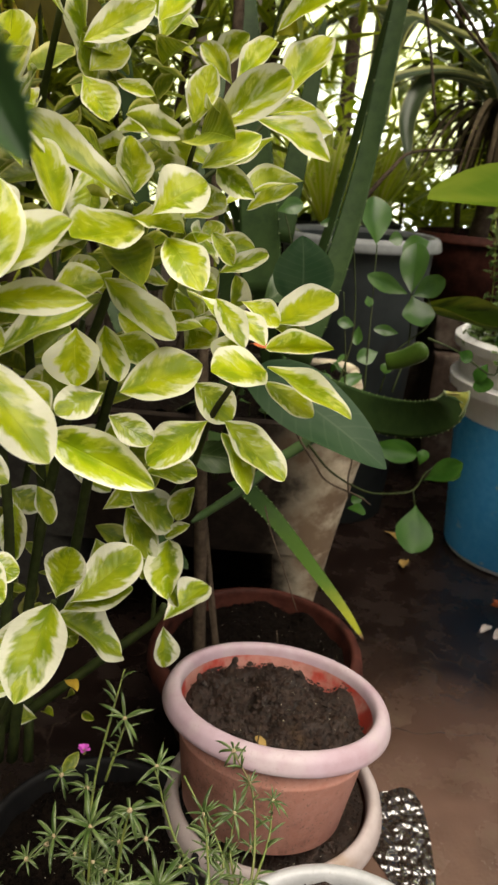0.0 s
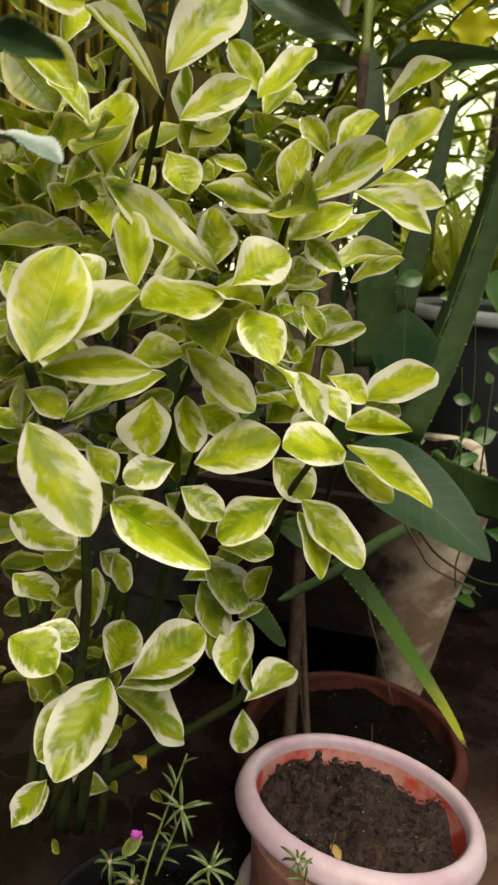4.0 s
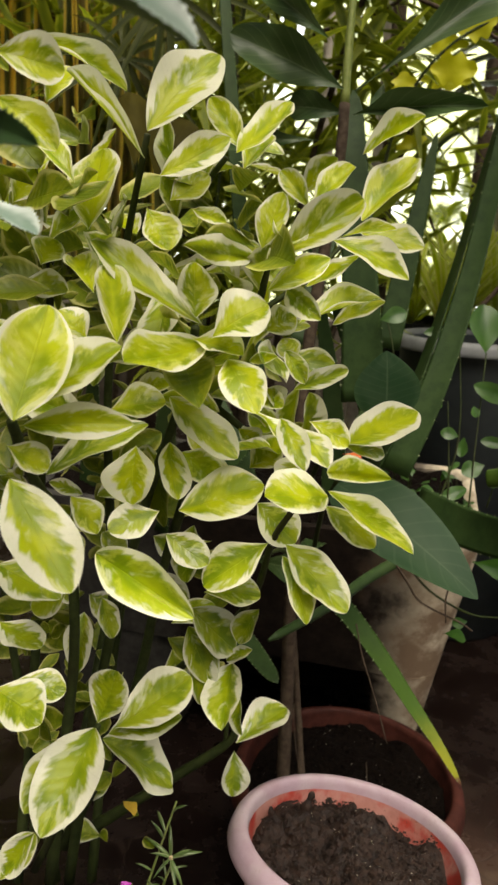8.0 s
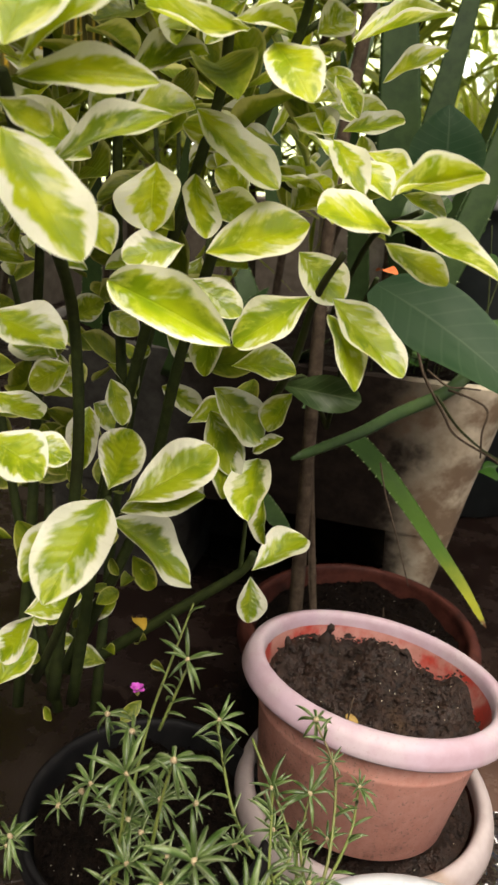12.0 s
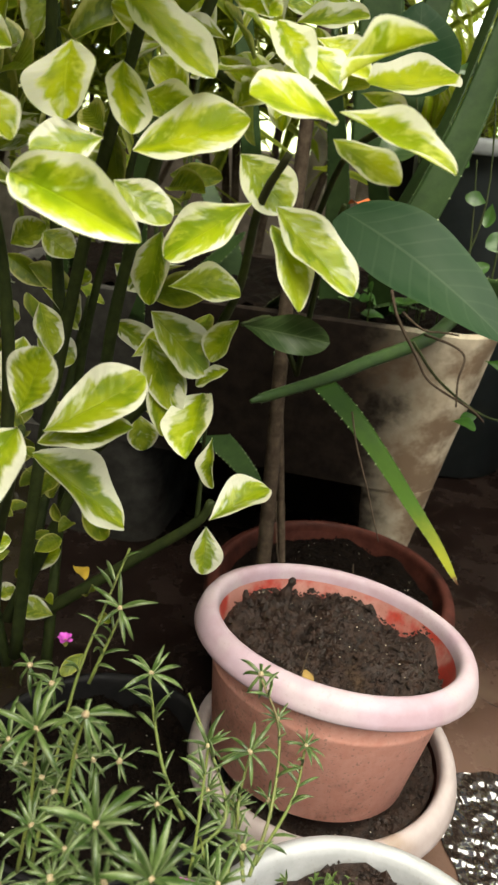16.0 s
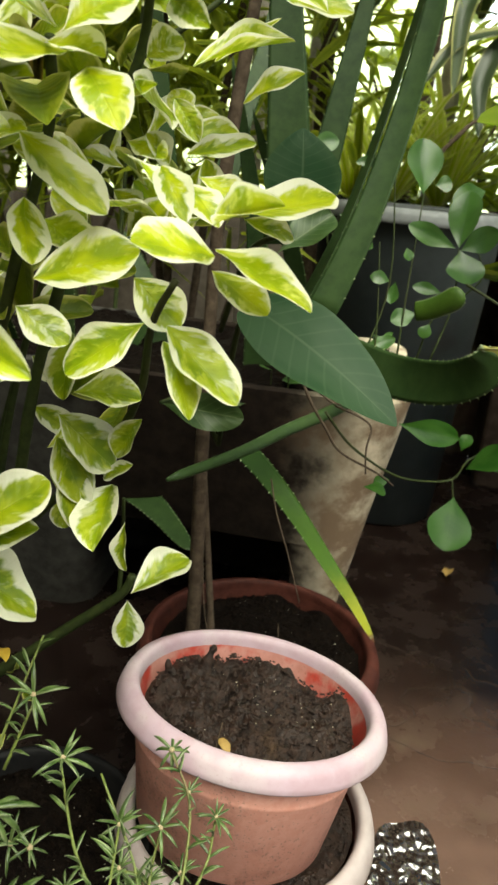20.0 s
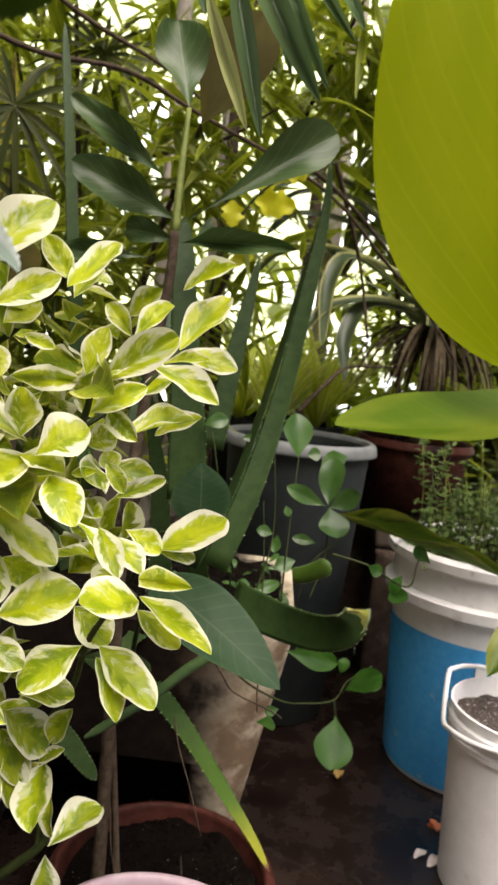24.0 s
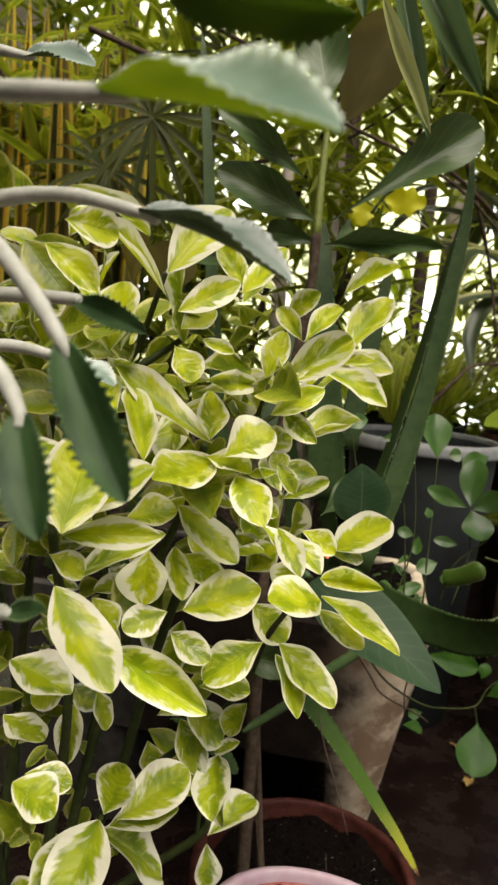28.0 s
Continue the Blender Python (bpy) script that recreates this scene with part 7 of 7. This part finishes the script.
def bush(name, base, branches, leaves, size, width, material, label, category, seed, spread=0.5, bend=0.25, r=0.01, start=14):
    """Stems that fork upward, with narrow leaves along their outer halves."""
    rng = random.Random(seed)
    p = thing(name, base, label, category, "bushes behind the pots")
    b = Vector(base)
    verts, faces, uvs = [], [], []
    for i, (tip, mid) in enumerate(branches):
        pts = [b, Vector(mid), Vector(tip)]
        part("stem", tube_mesh("stem", pts, r, r * 0.35, M_BARK, 7, 12, 0.08, seed + i), p)
        line = smooth_path(pts, 40)
        for _ in range(leaves):
            q = line[rng.randint(start, 40)] + Vector((rng.gauss(0, 1), rng.gauss(0, 1), rng.gauss(0, 0.8))) * spread * 0.12
            d = Vector((rng.gauss(0, 1), rng.gauss(0, 1), rng.gauss(0.1, 0.7))).normalized()
            lance(verts, faces, uvs, q, d, size * rng.uniform(0.5, 1.25), width * rng.uniform(0.7, 1.2), Vector((rng.gauss(0, 0.5), rng.gauss(-0.2, 0.5), 1)).normalized(), bend * rng.uniform(0, 1.6))
    c = part("crown", mesh_of("crown", verts, faces, material, uvs), p)
    c["kind"] = "stuff"
    return p


bush("bush", (-0.25, 1.75, 0.0), [((-0.75, 1.5, 1.35), (-0.4, 1.7, 0.8)), ((0.05, 1.55, 1.45), (-0.15, 1.7, 0.9)), ((-0.35, 1.7, 1.6), (-0.3, 1.75, 0.9)), ((0.25, 1.75, 1.55), (0.0, 1.8, 0.9)), ((-0.55, 1.9, 1.5), (-0.35, 1.8, 0.8))], 270, 0.165, 0.021, M_BUSH, "leafy bush with many narrow yellow-green leaves", "bush", 1)
bush("bush", (0.55, 2.1, 0.0), [((0.25, 1.75, 1.45), (0.45, 2.15, 0.95)), ((0.7, 1.75, 1.5), (0.62, 2.15, 0.95)), ((0.5, 1.95, 1.65), (0.55, 2.15, 0.95)), ((0.95, 1.9, 1.4), (0.7, 2.15, 0.9))], 190, 0.17, 0.024, M_BUSH, "leafy bush with narrow green leaves on dark stems", "bush", 2, start=25)
bush("bush", (-0.9, 2.4, 0.0), [((-1.2, 2.2, 1.6), (-1.0, 2.3, 0.8)), ((-0.6, 2.3, 1.7), (-0.8, 2.4, 0.9)), ((-0.9, 2.2, 1.9), (-0.9, 2.4, 1.0)), ((-0.2, 2.4, 1.8), (-0.6, 2.4, 1.0)), ((0.2, 2.5, 1.9), (-0.4, 2.5, 1.0))], 270, 0.22, 0.030, M_BUSH, "tall bush of narrow leaves further back", "bush", 3)


bush("bush", (0.42, 2.55, 0.0), [((0.05, 2.3, 0.95), (0.25, 2.5, 0.5)), ((0.35, 2.3, 1.0), (0.4, 2.5, 0.5)), ((0.75, 2.35, 0.95), (0.6, 2.5, 0.5)), ((0.55, 2.3, 0.7), (0.5, 2.5, 0.4)), ((0.2, 2.35, 0.7), (0.3, 2.5, 0.4))], 210, 0.15, 0.026, M_BUSH, "low bush with narrow yellow-green leaves behind the pots", "bush", 12, 0.9)


bush("bush", (0.85, 2.75, 0.0), [((0.55, 2.6, 1.35), (0.7, 2.7, 0.8)), ((0.9, 2.6, 1.5), (0.87, 2.7, 0.8)), ((1.2, 2.7, 1.4), (1.0, 2.75, 0.8)), ((0.75, 2.65, 1.0), (0.8, 2.7, 0.6)), ((1.0, 2.65, 0.95), (0.9, 2.7, 0.6))], 170, 0.24, 0.034, M_PALM, "dense dark-leaved bush behind the stones", "bush", 17, 0.9)


def long_branch(pts, r):
    t = new("branch", tube_mesh("branch", pts, r, r * 0.5, M_BARK, 7, 24, 0.08, 5))
    return tagged(t, "thin bare brown branch crossing behind the plants", "branch", "bare branches")


# ---- a fan palm ----
def fan(plant, centre, toward, r, count, seed):
    rng = random.Random(seed)
    verts, faces, uvs = [], [], []
    c, n = Vector(centre), Vector(toward).normalized()
    x = n.orthogonal().normalized()
    y = n.cross(x)
    for i in range(count):
        a = 2 * math.pi * i / count + rng.uniform(-0.1, 0.1)
        d = (x * math.cos(a) + y * math.sin(a) + n * rng.uniform(-0.2, 0.35)).normalized()
        lance(verts, faces, uvs, c, d, r * rng.uniform(0.75, 1.1), 0.012, n, 0.3)
    part("frond", mesh_of("frond", verts, faces, M_PALM, uvs), plant)


palm = thing("umbrella_palm", (-0.30, 1.45, 0.0), "umbrella palm with radiating narrow leaflets on thin stalks", "palm")
fan(palm, (-0.313, 1.354, 1.134), (0.15, -1, 0.35), 0.17, 20, 110)
stem(palm, [(-0.3, 1.45, 0), (-0.337, 1.452, 0.667), (-0.313, 1.354, 1.134)], .005, .003, STEM_G, "stalk")
fan(palm, (-0.411, 1.421, 1.06), (0.15, -1, 0.35), 0.16, 18, 30)
stem(palm, [(-0.3, 1.45, 0), (-0.385, 1.485, 0.63), (-0.411, 1.421, 1.06)], .005, .003, STEM_G, "stalk")
fan(palm, (-0.271, 1.701, 1.351), (0.15, -1, 0.35), 0.17, 18, 260)
stem(palm, [(-0.3, 1.45, 0), (-0.316, 1.626, 0.775), (-0.271, 1.701, 1.351)], .005, .003, STEM_G, "stalk")
long_branch([(-0.432, 1.359, 1.269), (-0.287, 1.365, 1.221), (-0.155, 1.414, 1.223), (-0.038, 1.459, 1.182), (0.196, 1.547, 1.098), (0.351, 1.627, 0.977), (0.519, 1.708, 0.864)], .005)
long_branch([(-0.362, 1.457, 1.393), (-0.244, 1.458, 1.317), (-0.107, 1.461, 1.254), (-0.036, 1.503, 1.216)], .005)
long_branch([(0.103, 1.548, 1.172), (0.246, 1.632, 1.099), (0.4, 1.71, 0.968), (0.551, 1.784, 0.795)], .005)
long_branch([(0.2, 1.667, 0.675), (0.251, 1.677, 0.74), (0.298, 1.724, 0.779), (0.4, 1.773, 0.79)], .005)
long_branch([(-0.199, 1.686, 1.147), (-0.029, 1.703, 1.202), (0.091, 1.72, 1.286)], .005)
long_branch([(0.215, 1.637, 1.174), (0.29, 1.706, 1.003), (0.327, 1.692, 0.842)], .005)


# ---- striped grass and arching dark leaves ----
def tuft(name, base, count, length, width, material, label, category, seed, arch=0.7, lean=(0, 0)):
    """A tuft of arching strap leaves from one root."""
    rng = random.Random(seed)
    p = thing(name, base, label, category, "clumps of strap leaves")
    b = Vector(base)
    for i in range(count):
        a = rng.uniform(0, 2 * math.pi)
        s = length * rng.uniform(0.6, 1.15)
        out = Vector((math.cos(a) + lean[0], math.sin(a) * 0.8 + lean[1], 0)) * rng.uniform(0.35, 1.0)
        verts, faces, uvs = [], [], []
        side = Vector((-math.sin(a), math.cos(a), 0))
        for j in range(11):
            v = j / 10
            q = b + out * (s * v) + Vector((0, 0, 1)) * (s * (1.1 * v - arch * 1.25 * v * v))
            w = width * rng.uniform(0.95, 1.05) * max(0.05, (1 - v ** 3)) * min(1, 0.5 + 3 * v)
            for u in (-1, 0, 1):
                verts.append(q + side * (0.5 * w * u) + Vector((0, 0, 0.12 * w * abs(u))))
                uvs.append((0.5 + 0.5 * u, v))
        for j in range(10):
            for k in range(2):
                f = j * 3 + k
                faces.append((f, f + 1, f + 4, f + 3))
        part("leaf", mesh_of("leaf", verts, faces, material, uvs), p)
    return p


tuft("spider_plant", (0.15, 2.02, 0.60), 44, 0.40, 0.017, M_GRASS, "tuft of pale yellow-green striped grassy leaves", "spider plant", 1, 0.42)
tuft("spider_plant", (0.27, 2.12, 0.60), 44, 0.42, 0.017, M_GRASS, "tuft of pale yellow-green striped grassy leaves", "spider plant", 2, 0.42)
tuft("spider_plant", (0.06, 2.12, 0.60), 40, 0.42, 0.017, M_GRASS, "tuft of pale yellow-green striped grassy leaves", "spider plant", 3, 0.42)
dracaena = tuft("dracaena", (0.52, 2.0, 0.86), 9, 0.42, 0.032, M_DRAC, "dark arching strap leaves with pale edges", "dracaena", 4, 0.8, (-0.35, -0.2))
tuft("dracaena", (0.30, 2.2, 1.02), 12, 0.42, 0.034, M_DRAC, "dark arching strap leaves with pale edges", "dracaena", 6, 0.75, (-0.2, -0.2))
SANSL = kinds("leaf", M_SANS, (lambda v: max(0.05, min(1, 1.15 - v ** 3 * 1.1) * (0.75 + 0.25 * min(1, 3 * v))),), 4, bend=0.01, fold=0.3, wave=0.0)
snake_plant = thing("snake_plant", (-0.35, 1.55, 0.3), "upright sword leaves with bright yellow margins", "snake plant")
stem(dracaena, [(0.52, 2.03, 0.60), (0.53, 2.02, 0.72), (0.52, 2.0, 0.87)], 0.024, 0.02, BARK, "trunk")
tuft("dead_strap_leaves", (0.53, 2.0, 0.84), 130, 0.27, 0.014, M_DEAD, "skirt of dead brown strap leaves round a dracaena trunk", "dead leaves", 41, 1.25, (-0.1, -0.25))
strap(dracaena, [(0.451, 1.869, 0.912), (0.334, 1.821, 0.916), (0.285, 1.77, 0.839), (0.294, 1.737, 0.748)], 0.0493, 0.0297, (0.1, -0.35, 1), M_DRAC)
strap(dracaena, [(0.433, 1.871, 0.949), (0.29, 1.828, 1.018), (0.238, 1.777, 0.952), (0.237, 1.74, 0.815)], 0.0493, 0.0297, (0.1, -0.35, 1), M_DRAC)
strap(dracaena, [(0.449, 1.87, 0.925), (0.339, 1.823, 0.929), (0.238, 1.772, 0.896), (0.184, 1.737, 0.827)], 0.0493, 0.0297, (0.1, -0.35, 1), M_DRAC)
strap(dracaena, [(0.406, 1.881, 1.063), (0.278, 1.881, 1.152), (0.16, 1.873, 1.155), (0.065, 1.859, 1.082)], 0.0493, 0.0297, (0.1, -0.35, 1), M_DRAC)
strap(dracaena, [(0.429, 1.921, 1.045), (0.275, 1.916, 1.107), (0.154, 1.909, 1.113), (0.088, 1.858, 1.053)], 0.0493, 0.0297, (0.1, -0.35, 1), M_DRAC)
strap(dracaena, [(0.441, 1.876, 0.989), (0.24, 1.867, 1.037), (0.126, 1.856, 1.011), (0.062, 1.845, 0.946)], 0.0493, 0.0297, (0.1, -0.35, 1), M_DRAC)
strap(dracaena, [(0.352, 1.969, 1.177), (0.211, 1.963, 1.218), (0.107, 1.952, 1.177), (0.032, 1.94, 1.114)], 0.0493, 0.0297, (0.1, -0.35, 1), M_DRAC)
strap(dracaena, [(0.492, 1.87, 0.891), (0.509, 1.879, 0.971), (0.544, 1.884, 1.001), (0.631, 1.884, 0.932)], 0.0493, 0.0297, (0.1, -0.35, 1), M_DRAC)
leaf(snake_plant, SANSL, (-0.784, 1.494, 0.774), (-0.828, 1.649, 1.405), 0.0281, (0.57, -0.78, 0.23), 0.02)
leaf(snake_plant, SANSL, (-0.818, 1.619, 0.72), (-0.915, 1.795, 1.485), 0.0331, (0.54, -0.8, 0.25), 0.02)
leaf(snake_plant, SANSL, (-0.775, 1.585, 0.801), (-0.83, 1.737, 1.431), 0.0254, (0.54, -0.81, 0.24), 0.02)
leaf(snake_plant, SANSL, (-0.696, 1.525, 0.76), (-0.768, 1.658, 1.337), 0.0271, (0.51, -0.82, 0.25), 0.02)
leaf(snake_plant, SANSL, (-0.689, 1.546, 0.735), (-0.77, 1.729, 1.506), 0.0369, (0.51, -0.83, 0.25), 0.02)
leaf(snake_plant, SANSL, (-0.627, 1.526, 0.782), (-0.707, 1.683, 1.456), 0.0236, (0.48, -0.84, 0.25), 0.02)
leaf(snake_plant, SANSL, (-0.688, 1.695, 0.749), (-0.763, 1.881, 1.526), 0.0409, (0.47, -0.85, 0.25), 0.02)
leaf(snake_plant, SANSL, (-0.525, 1.444, 0.719), (-0.595, 1.593, 1.35), 0.0254, (0.45, -0.86, 0.25), 0.02)
leaf(snake_plant, SANSL, (-0.51, 1.481, 0.778), (-0.595, 1.618, 1.381), 0.0298, (0.42, -0.87, 0.26), 0.02)
leaf(snake_plant, SANSL, (-0.545, 1.58, 0.745), (-0.625, 1.738, 1.42), 0.0255, (0.42, -0.87, 0.25), 0.02)
leaf(snake_plant, SANSL, (-0.496, 1.559, 0.78), (-0.54, 1.699, 1.356), 0.0292, (0.41, -0.88, 0.25), 0.02)
leaf(snake_plant, SANSL, (-0.502, 1.637, 0.75), (-0.569, 1.789, 1.392), 0.0295, (0.39, -0.89, 0.25), 0.02)
leaf(snake_plant, SANSL, (-0.458, 1.635, 0.799), (-0.534, 1.783, 1.432), 0.0313, (0.36, -0.9, 0.25), 0.02)
leaf(snake_plant, SANSL, (-0.413, 1.592, 0.778), (-0.463, 1.729, 1.345), 0.0366, (0.35, -0.9, 0.25), 0.02)


# ---- trunks and posts behind ----
def trunk(x, y, r, h, material, label, seed, lean=0.05):
    rng = random.Random(seed)
    pts = [(x, y, 0), (x + lean * 0.4, y, h * 0.4), (x + lean * rng.uniform(0.2, 1), y + 0.03, h)]
    return tagged(new("tree_trunk", tube_mesh("tree_trunk", pts, r, r * 0.7, material, 12, 24, 0.06, seed)), label, "tree trunk", "trunks among the bushes")


trunk(-0.05, 2.0, 0.028, 2.6, M_PALEBARK, "pale grey tree trunk among the bushes", 1)
trunk(-0.16, 2.05, 0.022, 2.8, M_PALEBARK, "slim pale grey tree trunk among the bushes", 2, -0.03)
trunk(0.18, 2.9, 0.03, 2.6, M_BARK, "thin dark tree trunk among the bushes", 3, 0.1)
trunk(0.24, 2.25, 0.03, 2.6, M_PALEBARK, "pale grey tree trunk among the bushes", 4)
trunk(0.01, 1.92, 0.018, 2.4, M_BARK, "thin dark tree trunk among the bushes", 5, -0.05)
trunk(0.95, 3.0, 0.07, 2.8, M_BARK, "dark tree trunk behind the bushes", 6)
trunk(-1.1, 3.2, 0.08, 2.8, M_BARK, "dark tree trunk behind the bushes", 7)


def stone(name, c, s, material, label, category, seed):
    """An uneven block of masonry."""
    rng = random.Random(seed)
    j = 0.012
    pts = [(c[0] + sx * s[0] / 2 + rng.uniform(-j, j), c[1] + sy * s[1] / 2 + rng.uniform(-j, j), c[2] + sz * s[2]) for sz in (0, 1) for sx, sy in ((-1, -1), (1, -1), (1, 1), (-1, 1))]
    return tagged(new(name, box_mesh(name, pts, material, 0.01, 2)), label, category, "stone blocks")


stone("stone_block", (0.56, 2.02, 0.0), (0.22, 0.2, 0.34), M_BRICK, "mossy reddish stone block carrying pots", "stone", 1)
stone("stone_block", (0.55, 2.03, 0.345), (0.24, 0.2, 0.10), M_BRICK, "mossy reddish stone block with pale lime stains", "stone", 2)
stone("stone_block", (0.40, 2.2, 0.0), (0.12, 0.14, 0.58), M_BRICK, "dark weathered stone post", "stone", 3)
tagged(new("wall_back", box_mesh("wall_back", [(-3, 3.4, 0), (3, 3.4, 0), (3, 3.55, 0), (-3, 3.55, 0), (-3, 3.4, 0.5), (3, 3.4, 0.5), (3, 3.55, 0.5), (-3, 3.55, 0.5)], M_WALL, 0.01)), "low grey plaster garden wall", "wall", kind="structure")
pot("plant_pot", (0.52, 2.03, 0.447), 0.15, 0.12, 0.17, 0.02, 0.008, M_CLAY, M_CLAY, M_CLAY, M_SOILD, 0.02, "dark clay pot of a dracaena on the stones", seed=31)
pot("plant_pot", (0.16, 2.14, 0.22), 0.19, 0.15, 0.40, 0.02, 0.01, M_BLACKP, M_BLACKP, M_BLACKP, M_SOILD, 0.02, "black pot of striped grass", seed=32)
stone("stone_block", (0.16, 2.15, 0.0), (0.33, 0.28, 0.215), M_BRICK, "dark brick plinth under a pot", "stone", 4)

# creeping herb in the bucket
rng = random.Random(77)
herb = thing("creeping_herb", (0.6, 1.58, 0.43), "low creeping herb with tiny pale green leaves in the bucket", "herb")
hv, hf, hu = [], [], []
for _ in range(2600):
    a, q = rng.uniform(0, 6.28), 0.17 * math.sqrt(rng.random())
    c = Vector((0.612 + q * math.cos(a), 1.6 + q * math.sin(a), 0.43 + 0.19 * (1 - (q / 0.18) ** 2) * (0.75 + 0.5 * noise.noise((q * 14 + 3, a * 1.2, 0.4))) * math.sqrt(rng.random())))
    d = Vector((rng.gauss(0, 1), rng.gauss(0, 1), rng.gauss(0, 0.5))).normalized()
    lance(hv, hf, hu, c, d, 0.013 * rng.uniform(0.6, 1.4), 0.009, Vector((rng.gauss(0, 0.4), rng.gauss(0, 0.4), 1)).normalized(), 0.1, 2)
for i in range(7):
    a = radians(200 + 22 * i)
    for k in range(26):
        s = k / 26
        c = Vector((0.612 + (0.17 + 0.03 * s) * math.cos(a + 0.1 * math.sin(6 * s + i)), 1.6 + (0.17 + 0.03 * s) * math.sin(a + 0.1 * math.sin(6 * s + i)), 0.455 + 0.05 * math.sin(3.14 * s) - 0.02 * s)) + Vector((rng.gauss(0, 0.008), rng.gauss(0, 0.008), rng.gauss(0, 0.008)))
        lance(hv, hf, hu, c, Vector((rng.gauss(0, 1), rng.gauss(-0.3, 1), rng.gauss(0, 0.5))).normalized(), 0.013, 0.009, Vector((0, -0.4, 1)).normalized(), 0.1, 2)
for i in range(30):
    a, q = rng.uniform(1.2, 5.6), rng.uniform(0.06, 0.16)
    foot = Vector((0.612 + q * math.cos(a), 1.6 + q * math.sin(a), 0.43))
    top = foot + Vector((rng.gauss(-0.02, 0.03), rng.gauss(-0.02, 0.03), rng.uniform(0.09, 0.30)))
    part("stem", tube_mesh("stem", [foot, (foot + top) / 2 + Vector((0.008, 0, 0)), top], 0.0014, 0.0008, M_STEMP if i % 3 else M_BARK, 5, 6), herb)
    for j in range(24):
        c = foot.lerp(top, rng.uniform(0.3, 1.0))
        lance(hv, hf, hu, c, Vector((rng.gauss(0, 1), rng.gauss(0, 1), rng.gauss(0.2, 0.5))).normalized(), 0.016, 0.009, Vector((0, -0.4, 1)).normalized(), 0.1, 2)
t = part("foliage", mesh_of("foliage", hv, hf, M_HERB, hu), herb)
t["kind"] = "stuff"


# ---- small things on the floor ----
def flake(name, loc, size, material, label, category, seed):
    rng = random.Random(seed)
    me = blade(name, material, oval(0.5, 0.7, 0.7), bend=0.10, fold=0.16, wave=0.05, nl=10, nw=4, seed=seed)
    ob = new(name, me)
    ob.matrix_basis = Matrix.LocRotScale(loc, Euler((rng.uniform(-0.2, 0.2), rng.uniform(-0.3, 0.3), rng.uniform(0, 6))), (size * 0.5, size, size))
    return tagged(ob, label, category, "fallen petals and leaves")


flake("petal", (0.50, 1.36, 0.003), 0.035, M_ORANGE, "wilted orange petal on the wet floor", "petal", 1)
flake("petal", (0.515, 1.345, 0.003), 0.03, M_ORANGE, "wilted orange petal on the wet floor", "petal", 2)
flake("petal", (0.485, 1.29, 0.003), 0.03, M_PETAL, "white petal on the wet floor", "petal", 3)
flake("petal", (0.505, 1.28, 0.003), 0.035, M_PETAL, "white petal on the wet floor", "petal", 4)
flake("dry_leaf", (0.40, 0.78, 0.003), 0.03, M_YEL, "small yellow fallen leaf on the cement floor", "leaf", 5)
flake("dry_leaf", (0.36, 1.50, 0.003), 0.04, M_DRY, "curled brown dry leaf on the floor", "leaf", 6)
flake("dry_leaf", (0.33, 1.62, 0.003), 0.04, M_DRY, "curled brown dry leaf on the floor", "leaf", 7)
flake("dry_leaf", (0.084, 0.70, 0.252), 0.016, M_DRY, "curled yellow-brown scrap of leaf on the pot soil", "leaf", 21)
flake("dry_leaf", (-0.069, 0.662, 0.316), 0.022, M_ORANGEY, "yellowed dead leaf caught among stems", "leaf", 8)

# side wall added to cut the light that comes from the left
tagged(new("light_block_left", box_mesh("light_block_left", [(-1.6, -3.2, 0), (-1.45, -3.2, 0), (-1.45, 3.4, 0), (-1.6, 3.4, 0), (-1.6, -3.2, 2.7), (-1.45, -3.2, 2.7), (-1.45, 3.4, 2.7), (-1.6, 3.4, 2.7)], M_WALL, 0.01)), "plain wall added at the side to hold back light", "wall", kind="structure")

bush("hedge", (-1.25, 2.3, 0.0), [((-1.3, 1.9, 1.5), (-1.3, 2.2, 0.8)), ((-1.0, 2.0, 1.9), (-1.1, 2.2, 0.9)), ((-0.8, 2.2, 2.1), (-1.0, 2.3, 1.0)), ((-1.2, 2.1, 1.0), (-1.3, 2.2, 0.5)), ((-0.7, 2.1, 1.5), (-1.0, 2.2, 0.8))], 300, 0.16, 0.022, M_BUSH, "dense dark hedge of narrow leaves", "hedge", 9)

# unseen wall added to keep low light off the plants
tagged(new("light_block_rear", box_mesh("light_block_rear", [(-3, -3.35, 0), (3, -3.35, 0), (3, -3.2, 0), (-3, -3.2, 0), (-3, -3.35, 2.6), (3, -3.35, 2.6), (3, -3.2, 2.6), (-3, -3.2, 2.6)], M_WALL, 0.01)), "plain wall added out of view to hold back light", "wall", kind="structure")
flake("dry_leaf", (0.042, 0.964, 0.553), 0.03, M_ORANGE, "dried orange-brown leaf scrap among the aloe blades", "leaf", 12)
